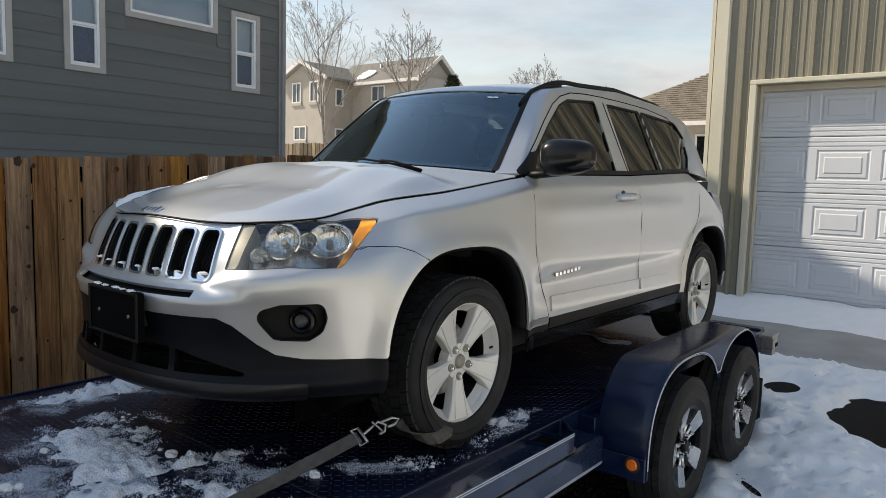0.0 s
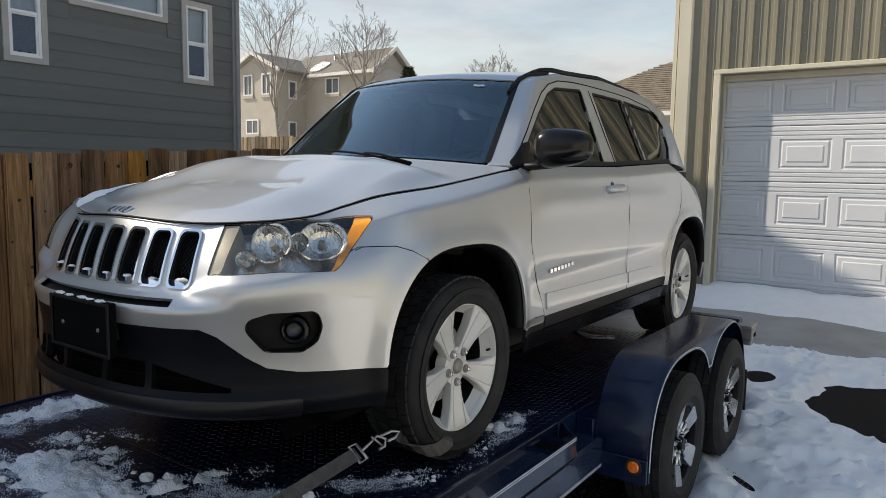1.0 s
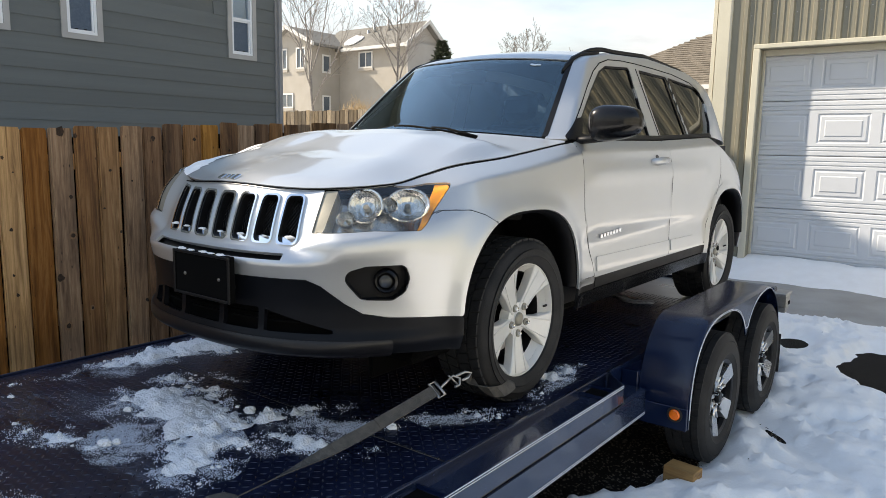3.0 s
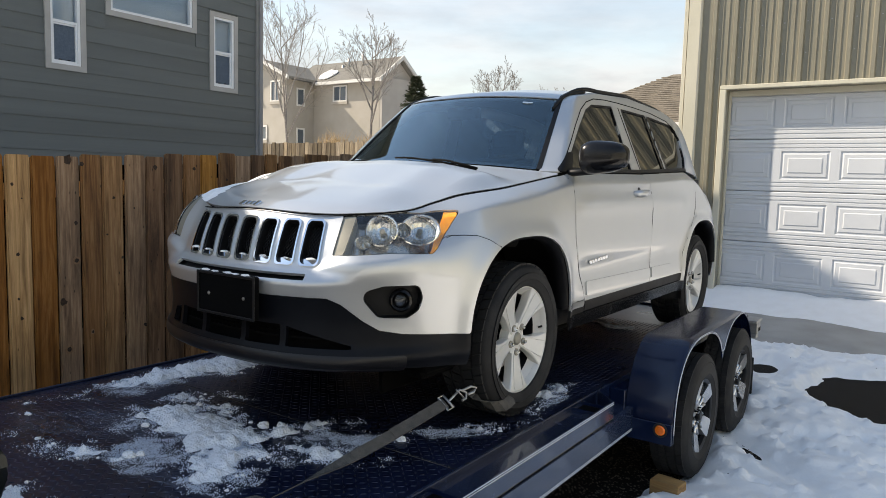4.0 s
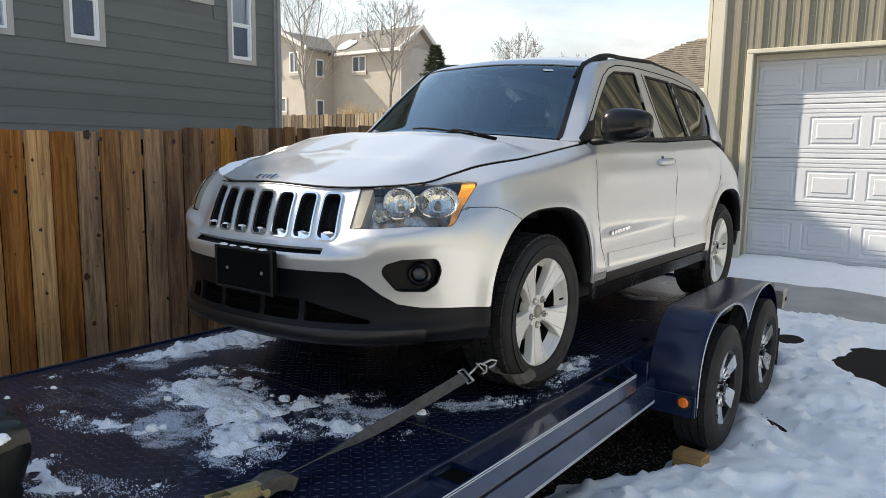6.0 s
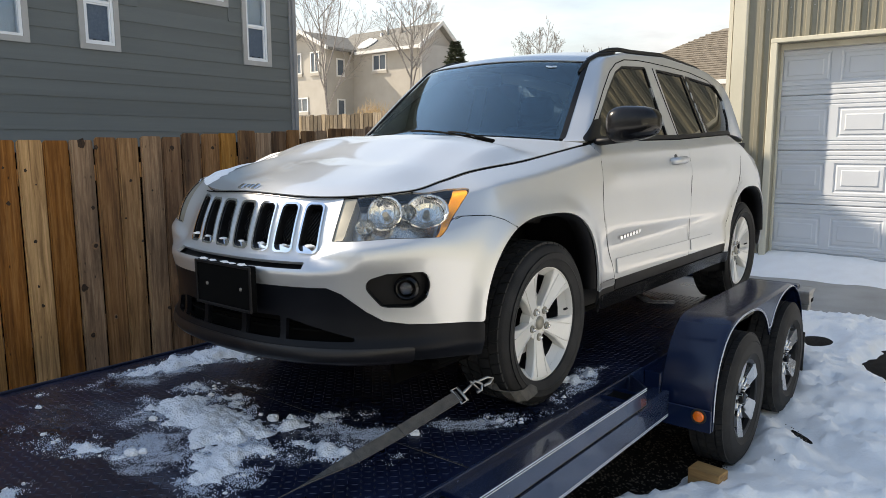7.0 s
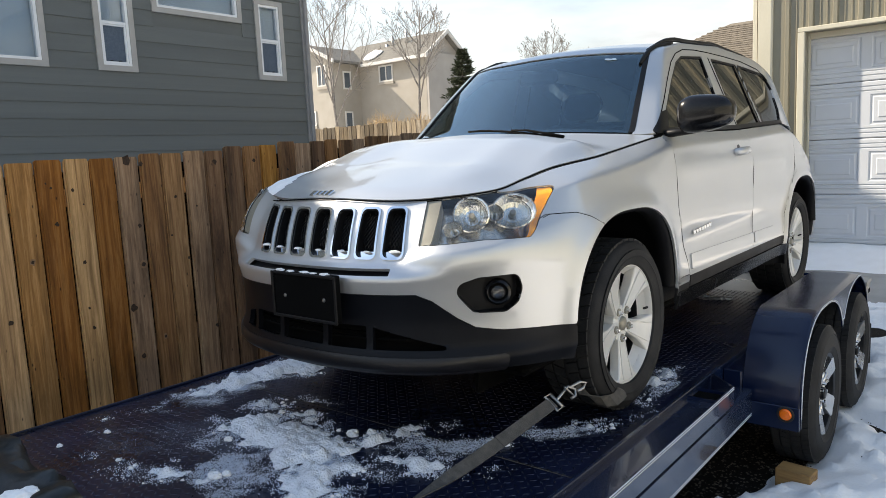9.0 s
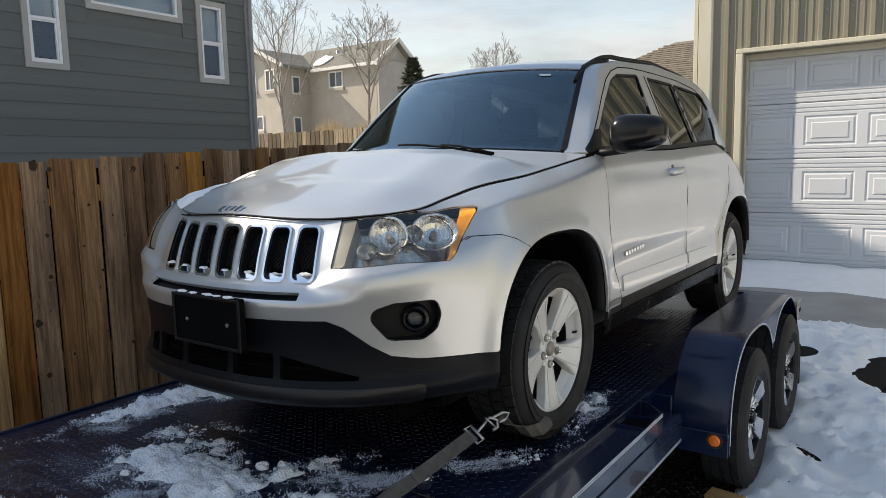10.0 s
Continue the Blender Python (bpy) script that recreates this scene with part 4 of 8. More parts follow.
part("roof", prism([(-29.15, 6.22), (-27.22, 7.16), (-25.32, 6.26), (-25.32, 6.14), (-27.22, 7.04), (-29.15, 6.11)], "y", FY - 1.7, FY + 3.6), "shingle", beige)
part("fascia", prism([(-27.22, 7.20), (-25.27, 6.28), (-25.27, 6.11), (-27.22, 7.02)], "y", FY - 1.78, FY - 1.702), "white_wood", beige)
part("fascia", prism([(-27.22, 7.20), (-29.2, 6.24), (-29.2, 6.07), (-27.22, 7.02)], "y", FY - 1.78, FY - 1.702), "white_wood", beige)
part("fascia", prism([(FY + 1.65, 7.38), (FY + 3.3, 6.16), (FY + 3.3, 5.98), (FY + 1.65, 7.20)], "x", -21.2, -21.12), "white_wood", beige)
part("fascia", prism([(FY + 1.65, 7.38), (FY + 0.0, 6.16), (FY + 0.0, 5.98), (FY + 1.65, 7.20)], "x", -21.2, -21.12), "white_wood", beige)
part("gutter", a_box(-25.3, -21.2, FY + 0.0, FY + 0.11, 6.02, 6.16, 0.01), "white_wood", beige)
part("roof_snow", clipped(*(lambda X, Y: (np.stack([X, Y, 6.22 + (Y - FY - 0.1) * 0.745 + 0.05], -1), 0.42 - np.hypot(X + 24.95, (Y - FY - 0.55) * 1.1) + 0.2 * fbm(X, Y, 1.6, 3, 6.0)))(*np.meshgrid(np.arange(-26.0, -23.8, 0.08), np.arange(FY + 0.1, FY + 1.5, 0.08), indexing="ij")), None, 0.05), "snow", beige)
for x, z in ((-24.2, 7.2), (-23.3, 7.3), (-24.6, 6.9)):
    part("vent_pipe", tube([(x, FY + 1.2, z - 0.4), (x, FY + 1.2, z + 0.22)], 0.06, 8), "dull_metal", beige)


def far_window(x0, x1, z0, z1, y):
    w = part("window", window_ring(x0, x1, z0, z1, y), "white_wood", beige)
    part("pane", a_box(x0 + 0.06, x1 - 0.06, y - 0.01, y, z0 + 0.06, z1 - 0.06), "far_glass", w, "dark bluish pane")
    part("mullion", a_box((x0 + x1) / 2 - 0.025, (x0 + x1) / 2 + 0.025, y - 0.035, y - 0.012, z0 + 0.06, z1 - 0.06), "white_wood", w)
    part("sill", a_box(x0 - 0.06, x1 + 0.06, y - 0.09, y, z0 - 0.12, z0 - 0.002), "stucco", w)


def window_ring(x0, x1, z0, z1, y):
    bm = bmesh.new()
    for a, b, c, d in ((x0, x0 + 0.07, z0, z1), (x1 - 0.07, x1, z0, z1), (x0 + 0.07, x1 - 0.07, z0, z0 + 0.07), (x0 + 0.07, x1 - 0.07, z1 - 0.07, z1)):
        box(bm, a, b, y - 0.045, y, c, d)
    return bm


for x0, x1, z0, z1, y in ((-26.83, -26.18, 5.15, 6.15, FY - 1.402), (-28.14, -27.48, 5.15, 6.15, FY - 1.402), (-28.0, -27.08, 3.33, 4.04, FY - 1.402), (-24.44, -23.53, 5.22, 6.0, FY + 0.398)):
    far_window(x0, x1, z0, z1, y)
for y0, y1, z0, z1 in ((23.26, 23.78, 5.0, 5.85), (23.26, 23.78, 3.1, 3.95)):
    w = part("window", frame_ring(-25.782, -25.74, y0, y1, z0, z1, 0.07), "white_wood", beige)
    part("pane", a_box(-25.779, -25.77, y0 + 0.07, y1 - 0.07, z0 + 0.07, z1 - 0.07), "far_glass", w, "dark bluish pane")

# ---- low brown-roofed house beyond the garage ----
low_house = thing("house", (-8.0, 27.0, 0.0), "low house with brown shingle hip roof and pale eaves", "house")
part("wall", a_box(-13.0, -2.0, 24.4, 32.0, 0.0, 3.75), "stucco", low_house)
hip = bmesh.new()
hv = [hip.verts.new(p) for p in ((-13.6, 23.9, 3.8), (-1.4, 23.9, 3.8), (-1.4, 32.5, 3.8), (-13.6, 32.5, 3.8), (-9.3, 28.2, 6.1), (-5.7, 28.2, 6.1))]
for f in ((0, 1, 5, 4), (1, 2, 5), (2, 3, 4, 5), (3, 0, 4), (3, 2, 1, 0)):
    hip.faces.new([hv[i] for i in f])
part("roof", hip, "shingle_brown", low_house)
shingle = mesh_of(a_box(-0.15, 0.15, -0.08, 0.02, 0.0, 0.014), "shingle")
shingle.materials.append(M["shingle_brown"])
slope = math.degrees(math.atan2(2.3, 4.3))
for r in range(22):
    for c in range(13):
        x, q = -10.9 + 0.305 * c + 0.15 * (r % 2), 0.06 + r * 0.042
        if -13.6 + 4.3 * q < x < -6.5:
            ob = new("shingle", shingle)
            ob.parent = low_house
            ob.matrix_parent_inverse = Matrix.Translation(-low_house.location)
            ob.matrix_basis = pose(x, 23.9 + 4.3 * q, 3.8 + 2.3 * q + 0.004, slope, 0, 0)
part("gutter", a_box(-13.65, -1.35, 23.8, 23.9, 3.66, 3.8, 0.01), "white_wood", low_house)
w = part("window", a_box(-8.7, -7.6, 24.37, 24.398, 2.3, 3.4, 0.004), "white_wood", low_house)
part("pane", a_box(-8.62, -7.68, 24.36, 24.369, 2.38, 3.32), "gloss_black", w)


# ---- unseen plain walls added to close the place behind the viewer and shape reflections ----
structure("wall_south", a_box(-40.0, 30.0, -22.3, -22.0, -0.2, 3.5), "stucco_grey", "unseen plain stucco wall added to close the place", "wall")
laps = [(14.3, -0.2)] + [p for k in range(27) for p in ((14.0, -0.2 + 0.2 * k), (14.022, -0.2 + 0.2 * k + 0.185), (14.06, -0.2 + 0.2 * k + 0.186), (14.06, -0.2 + 0.2 * k + 0.2))] + [(14.3, 5.2)]
structure("wall_far_east", prism(laps, "y", -22.0, 40.0), "warm_wall", "unseen pale lap-sided wall added for the car's reflections", "wall")


# ---- trees ----
def bare_tree(place, top, wide, seed, label, fork=0.3, limbs=11, trunk=0.09):
    """A leafless tree: a short stem that parts into steep limbs, which bend upwards and carry branches and fine twigs."""
    rng = random.Random(seed)
    t = thing("tree", place, label, "tree", "bare trees behind the gardens")
    trunks, twigs = [], []
    height = top - place[2]

    def shoot(start, way, length, radius, level, bend):
        steps = (0, 8, 5, 4, 3)[level]
        pts, ways, p, d = [start], [way], start, way
        for k in range(steps):
            d = (d + Vector((rng.gauss(0, 0.06), rng.gauss(0, 0.06), bend))).normalized()
            p = p + d * length / steps
            pts.append(p)
            ways.append(d)
        (trunks if level < 2 else twigs).append(tube(pts, [max(radius * (1 - 0.8 * k / steps), 0.0055) for k in range(steps + 1)], 6 if level < 2 else 3))
        if level == 4:
            return
        for k in range((0, 7, 5, 3)[level]):
            q = (k + rng.uniform(0.2, 0.9)) / (7, 7, 5, 3)[level] * 0.78 + 0.2
            f = q * steps * 0.999
            at, way2 = pts[int(f)].lerp(pts[int(f) + 1], f - int(f)), ways[int(f)]
            turn = k * 2.4 + rng.uniform(-0.6, 0.6)
            side = way2.cross(Vector((math.cos(turn), math.sin(turn), 0.3))).normalized()
            shoot(at, (way2 + side * rng.uniform(0.42, 0.75)).normalized(), length * (0.56 - 0.34 * q) * rng.uniform(0.75, 1.2), max(radius * (1 - 0.75 * q) * 0.62, 0.0055), level + 1, 0.07)

    p, d = Vector(place), Vector((0, 0, 1))
    leader = [p]
    for k in range(12):
        d = (d + Vector((rng.gauss(0, 0.035), rng.gauss(0, 0.035), 0.12))).normalized()
        p = p + d * height * 0.93 / 12
        leader.append(p)
    trunks.append(tube(leader, [max(trunk * (1 - 0.085 * k), 0.01) for k in range(13)], 8))
    for k in range(limbs):
        q = fork + (0.86 - fork) * (k / (limbs - 1)) ** 1.15
        f = q * 12
        at = leader[int(f)].lerp(leader[int(f) + 1], f - int(f))
        turn = k * 2.4 + rng.uniform(-0.35, 0.35)
        reach = wide * (1.0 - 0.62 * q)
        rise_ = max((0.98 - q) * height, 0.3) * rng.uniform(0.62, 0.95)
        way = Vector((math.cos(turn) * reach * 1.45, math.sin(turn) * reach * 1.45, rise_ * 0.85)).normalized()
        shoot(at, way, math.hypot(reach, rise_), trunk * (0.62 - 0.42 * q), 1, 0.085)
    part("trunk", joined(*trunks), "bark", t)
    part("crown", joined(*twigs), "bark", t, "leafless twigs")
    return t


bare_tree((-22.8, 20.2, 1.2), 9.6, 1.6, 5, "tall bare pale-barked garden tree with fine upright twigs", 0.26, 11, 0.075)
bare_tree((-18.98, 20.8, 1.2), 8.1, 1.7, 9, "bare garden tree with forked limbs before the beige house", 0.40, 10, 0.085)
bare_tree((-17.04, 27.5, 2.0), 7.2, 1.4, 14, "small bare round-headed tree far behind the gardens", 0.36, 11, 0.07)
bare_tree((-17.1, 33.0, 1.6), 6.9, 1.2, 21, "small bare round-headed tree far behind the gardens", 0.5, 10, 0.06)


def conifer(place, height, seed):
    """Whorls of drooping boughs round a stem, each bough set with short needle sprays."""
    rng = random.Random(seed)
    t = thing("tree", place, "small dark green conifer beside the beige house", "tree")
    part("trunk", tube([place, (place[0], place[1], place[2] + height)], [0.09, 0.01], 7), "bark", t)
    verts, faces = [], []
    for w in range(48):
        q = (w + rng.uniform(-0.6, 0.6)) / 48
        reach = max((1 - q) ** 0.7 * 0.34 * height, 0.12)
        for k in range(11):
            a = rng.uniform(0, 6.283)
            ln = reach * rng.uniform(0.55, 1.1)
            droop = rng.uniform(-0.05, 0.35)
            for s in range(26):
                f = rng.uniform(0.12, 1.0)
                c = Vector((place[0] + ln * f * math.cos(a), place[1] + ln * f * math.sin(a), place[2] + 0.15 + q * height + ln * f * (0.25 - droop * f)))
                turn = a + rng.uniform(-1.3, 1.3)
                o = Vector((math.cos(turn), math.sin(turn), rng.uniform(-0.1, 0.9))) * rng.uniform(0.08, 0.18)
                d = Vector((-math.sin(turn), math.cos(turn), rng.uniform(-0.6, 0.6))) * 0.03
                k0 = len(verts)
                verts += [c - d, c + o, c + d, c + o * 0.5 + Vector((0, 0, 0.025))]
                faces += [(k0, k0 + 1, k0 + 3), (k0 + 1, k0 + 2, k0 + 3)]
    part("crown", (verts, faces), "needles", t)


conifer((-17.88, 22.4, 2.0), 3.6, 3)


def dry_bush(place, wide, tall, seed):
    """A leafless shrub: many thin stems that fan out of one foot and fork."""
    rng = random.Random(seed)
    t = thing("bush", place, "dry tan leafless shrub behind the crossing fence", "bush")
    stems = []
    for k in range(110):
        a, lean = rng.uniform(0, 6.283), rng.uniform(0.0, 1.0) ** 0.7 * wide
        h = tall * rng.uniform(0.7, 1.05) * (1 - 0.25 * lean / wide)
        foot = Vector(place) + Vector((0.12 * math.cos(a), 0.12 * math.sin(a), 0))
        tip = Vector(place) + Vector((lean * math.cos(a), lean * math.sin(a), h))
        mid = foot.lerp(tip, 0.5) + Vector((0, 0, 0.12 * h))
        stems.append(tube([foot, mid, tip], [0.011, 0.008, 0.004], 4))
        for s in range(5):
            p = mid.lerp(tip, rng.uniform(0.1, 0.9))
            stems.append(tube([p, p + Vector((rng.gauss(0, 0.16), rng.gauss(0, 0.16), rng.uniform(0.15, 0.4)))], [0.006, 0.003], 3))
    part("crown", joined(*stems), "dry_grass", t)


dry_bush((-19.0, 19.0, 1.1), 0.95, 2.4, 4)
dry_bush((-17.7, 19.3, 1.1), 0.8, 2.2, 8)
dish_at = Vector((-21.6, FY + 1.65, 7.3))
part("aerial", joined(tube([dish_at, dish_at + Vector((0, 0, 0.42))], 0.02, 6), tube([dish_at + Vector((-0.3, 0, 0.36)), dish_at + Vector((0.25, 0, 0.44))], 0.014, 5), *[tube([dish_at + Vector((k, -0.16, 0.40)), dish_at + Vector((k, 0.16, 0.40))], 0.010, 4) for k in (-0.25, -0.1, 0.05, 0.2)]), "dull_metal", beige, "small roof aerial")
dark_house = thing("house", (-18.0, 33.0, 1.0), "distant house with a dark low roof", "house")
part("wall", a_box(-22.4, -14.0, 30.4, 36.0, 0.5, 4.9), "stucco", dark_house)
part("roof", prism([(29.9, 4.85), (33.2, 5.75), (36.5, 4.85), (36.5, 4.7), (29.9, 4.7)], "x", -22.8, -13.6), "shingle", dark_house)


# ---- flatbed trailer ----
DZ = 0.555
DX0, DX1, DY0, DY1 = -3.49, -1.45, -0.55, 5.42
trailer = thing("trailer", (-2.4, 2.6, 0.0), "navy-blue tandem-axle flatbed car trailer with tread-plate deck", "trailer")
part("deck", a_box(DX0, DX1, DY0, DY1, DZ - 0.012, DZ, 0.002), "deck", trailer, "dark navy tread-plate deck")


def tread():
    """Raised lozenges of the tread plate, turned by quarter from one to the next."""
    verts, faces = [], []
    n = 0
    for i in range(int((DX1 - DX0 - 0.04) / 0.03)):
        for j in range(int((4.6 - DY0) / 0.03)):
            x, y = DX0 + 0.035 + 0.03 * i, DY0 + 0.03 + 0.03 * j
            if x < -3.2 and y > 2.2:
                continue
            a = radians(45 if (i + j) % 2 else -45)
            c, s = math.cos(a), math.sin(a)
            pts = [(-0.0125, 0, 0), (0, -0.0035, 0), (0.0125, 0, 0), (0, 0.0035, 0), (-0.006, 0, 0.0022), (0.006, 0, 0.0022)]
            verts += [(x + c * p - s * q, y + s * p + c * q, DZ + r) for p, q, r in pts]
            faces += [(n, n + 1, n + 5, n + 4), (n + 1, n + 2, n + 5), (n + 2, n + 3, n + 4, n + 5), (n + 3, n, n + 4)]
            n += 6
    return verts, faces


tagged(part("tread_pattern", tread(), "tread", trailer), kind="stuff")
for y in (1.42, 3.86):
    part("plate_seam", a_box(DX0 + 0.02, DX1 - 0.02, y, y + 0.005, DZ + 0.0005, DZ + 0.0016), "scuff", trailer)


def side_rail(near):
    def X(x):
        return x if near else DX0 + DX1 - x
    part("edge_angle", a_box(X(-1.462), X(-1.445), DY0, 2.79, DZ - 0.10, DZ + 0.012, 0.003), "rail_sheen_navy", trailer)
    rub = part("rub_rail", prism([(X(-1.300), DY0), (X(-1.300), 2.49), (X(-1.43), 2.62), (X(-1.438), 2.62), (X(-1.306), 2.48), (X(-1.306), DY0)], "z", 0.500, 0.578), "rail_sheen_navy", trailer, "navy rub rail with white pinstripes")
    for z in (0.5752, 0.5665):
        part("pinstripe", a_box(X(-1.3015), X(-1.298), DY0, 2.488, z - 0.0014, z + 0.0014), "stripe", rub)
    part("scuffed_edge", a_box(X(-1.43), X(-1.318), DY0, 2.54, 0.479, 0.499), M["scuff"], trailer, "scuffed bare edge under the rub rail")
    part("pocket_plate", a_box(X(-1.4445), X(-1.3125), DY0, 2.49, 0.536, 0.5425), "rail_sheen_navy", trailer)
    for y in (0.42, 1.12, 2.34):
        part("stake_pocket", prism([(X(-1.444), y), (X(-1.313), y), (X(-1.313), y + 0.008), (X(-1.444), y + 0.008)], "z", 0.543, 0.556), "navy", trailer)
        # no hole here: a near-black block paints the pocket's inner shade
        part("pocket_opening", a_box(X(-1.435), X(-1.32), y + 0.012, y + 0.115, 0.5426, 0.5445), "void", trailer)
        part("stake_pocket", prism([(X(-1.444), y + 0.12), (X(-1.313), y + 0.12), (X(-1.313), y + 0.128), (X(-1.444), y + 0.128)], "z", 0.543, 0.556), "navy", trailer)
    frame_ = part("frame_channel", prism([(X(-1.445), 0.35), (X(-1.315), 0.35), (X(-1.312), 0.35), (X(-1.312), 0.472), (X(-1.330), 0.478), (X(-1.445), 0.478)], "y", DY0, 2.788), "rail_sheen_navy", trailer, "navy frame channel with a white pinstripe")
    part("pinstripe", a_box(X(-1.3135), X(-1.3105), DY0, 2.785, 0.3545, 0.3572), "stripe", frame_)
    part("pinstripe", a_box(X(-1.3135), X(-1.3105), DY0, 2.785, 0.3622, 0.3649), "stripe", frame_)
    part("rear_rail", a_box(X(-1.445), X(-1.33), 4.9, DY1, 0.40, DZ + 0.005, 0.006), "navy", trailer)


side_rail(True)
part("edge_angle", a_box(DX0 - 0.012, DX0 - 0.0005, DY0, DY1, DZ - 0.10, DZ + 0.012, 0.003), "deck", trailer)
part("frame_channel", a_box(DX0 - 0.01, DX0 + 0.06, DY0, DY1, 0.35, DZ - 0.101, 0.004), "navy", trailer)
part("side_weld", a_box(-1.452, -1.444, 2.6, 4.95, 0.30, DZ + 0.008, 0.002), "navy", trailer)
for y in np.arange(-0.3, 5.3, 0.6):
    part("cross_member", a_box(DX0 + 0.02, DX1 - 0.02, y, y + 0.05, DZ - 0.10, DZ - 0.013), "navy", trailer)
part("front_rail", a_box(DX0, DX1, DY0 - 0.06, DY0 - 0.002, 0.36, DZ + 0.03, 0.006), "navy", trailer)
part("rear_beam", a_box(DX0 + 0.1, -1.337, DY1 - 0.03, DY1 + 0.07, 0.44, 0.575, 0.008), "navy", trailer)
bm = bmesh.new()
box(bm, -1.335, -1.235, DY1 - 0.10, DY1 + 0.10, 0.525, 0.548, 0.004)
box(bm, -1.335, -1.245, DY1 - 0.02, DY1 + 0.095, 0.43, 0.524, 0.006)
box(bm, -1.335, -1.25, DY1 - 0.02, DY1 + 0.06, 0.388, 0.429, 0.004)
rb = part("ramp_bracket", bm, "dull_metal", trailer, "worn steel ramp bracket")
# near-black block set in the face, its colour standing for a shaded slot
part("slot", a_box(-1.29, -1.2440, DY1 + 0.02, DY1 + 0.0965, 0.445, 0.475), "void", rb)
part("tongue", prism([(DX0 + 0.5, DY0 - 0.06), (DX1 - 0.5, DY0 - 0.06), (-2.42, -2.0), (-2.52, -2.0)], "z", 0.38, 0.46), "navy", trailer)
for y in (3.30, 4.195):
    part("axle", tube([(DX0 - 0.2, y, 0.34), (-1.2, y, 0.34)], 0.04, 10), "navy", trailer)

HUB = ((-1.10, 3.30, 0.34), (-1.10, 4.195, 0.34))


def opening(y, z):
    """Above 0 outside the two wheel openings of the mudguard's skirt."""
    fs = []
    for cy, left, right in ((3.28, 0.45, 0.475), (4.175, 0.475, 0.37)):
        w = np.where(y < cy, left, right)
        fs.append((np.abs((y - cy) / w) ** 2.6 + np.abs((z - 0.36) / 0.424) ** 2.6) ** (1 / 2.6) - 1)
    k = 0.05
    d = np.clip(0.5 + 0.5 * (fs[1] - fs[0]) / k, 0, 1)
    return (fs[1] * (1 - d) + fs[0] * d - k * d * (1 - d)) * 0.45


def fender(sign):
    """Tandem mudguard: a top skin over both wheels, rounded over into a side skirt cut by two wheel arches."""
    def X(x):
        return x if sign > 0 else DX0 + DX1 - x
    x_out, x_in = -1.113, -1.36
    g = part("mudguard", fender_skin(x_in, x_out, X), "navy", trailer, "glossy navy tandem mudguard")
    Yg, Zg = np.meshgrid(np.linspace(2.78, 4.60, 260), np.linspace(0.30, 0.82, 100), indexing="ij")
    cut = opening(Yg, Zg)
    body = np.minimum(fender_top(Yg) - 0.010 - Zg, np.minimum(np.minimum(Yg - 2.818, 4.545 - Yg), Zg - 0.315))
    P = np.stack([np.full_like(Yg, X(x_out)), Yg, Zg], -1)
    part("skirt", clipped(P, np.minimum(cut, body), None, 0.006, flip=sign < 0), "navy", g)
    for off in (0.003, 0.010):
        run = []
        for cy, lo, hi in ((3.28, 2.0, 3.729), (4.175, 3.729, 5.0)):
            for a in np.linspace(math.pi, 0.0, 90):
                r0, r1 = 0.2, 0.7
                for _ in range(26):
                    rm = (r0 + r1) / 2
                    if opening(cy + rm * math.cos(a), 0.36 + rm * math.sin(a)) < off:
                        r0 = rm
                    else:
                        r1 = rm
                y, z = cy + r0 * math.cos(a), 0.36 + r0 * math.sin(a)
                if lo < y < hi and y < 4.52 and z < float(fender_top(y)) - 0.006:
                    run.append((X(x_out + 0.001), y, z))
        part("pinstripe", tube(run, 0.0016, 4), "stripe", g)
    if sign > 0:
        part("marker_plate", a_box(-1.37, x_out - 0.002, 2.790, 2.808, 0.312, 0.420, 0.003), "navy", g)
        lampm = part("marker_lamp", turned(-1.170, 2.789, 0.385, [(0.0, -0.016), (0.021, -0.013), (0.0265, -0.006), (0.027, 0.0)]), "orange", trailer, "orange round marker lamp", 40)
        part("grommet", turned(-1.170, 2.789, 0.385, [(0.0268, -0.004), (0.031, -0.006), (0.036, -0.003), (0.037, 0.0)]), "rubber", lampm)
        part("side_plate", a_box(-1.444, -1.362, 2.80, 4.9, 0.36, DZ - 0.006, 0.004), "navy", trailer)


def turned(cx, cy, cz, profile, sides=28):
    verts, faces = lathe(profile, (0, 0, 0), sides)
    return [(cx + y, cy + x, cz + z) for x, y, z in verts], faces


def fender_top(y):
    """Height of the mudguard's top over y."""
    y = np.asarray(y, float)
    front = np.sqrt(np.clip(1 - (np.clip(3.12 - y, 0, 0.31) / 0.31) ** 2, 0, 1))
    rear = np.sqrt(np.clip(1 - (np.clip(y - 4.15, 0, 0.41) / 0.41) ** 2, 0, 1))
    return 0.38 + 0.42 * np.minimum(front, rear)


def fender_skin(x_in, x_out, X):
    def line(d):
        front = [(3.12 + (0.31 - d) * math.cos(a), 0.38 + (0.42 - d) * math.sin(a)) for a in np.linspace(np.pi, np.pi / 2, 28)]
        rear = [(4.15 + (0.41 - d) * math.cos(a), 0.38 + (0.42 - d) * math.sin(a)) for a in np.linspace(np.pi / 2, 0, 28)]
        return [(2.81 + d, 0.312)] + front + rear
    rows = [(x_in, 0.0), (x_in + 0.1, 0.0), (x_out - 0.045, 0.0), (x_out - 0.028, 0.001), (x_out - 0.012, 0.004), (x_out - 0.003, 0.009), (x_out, 0.016)]
    P = np.array([[(X(x), y, z) for y, z in line(d)] for x, d in rows])
    return clipped(P, np.ones(P.shape[:2]), None, 0.004, flip=X(x_out) < X(x_in))


fender(1)
fender(-1)
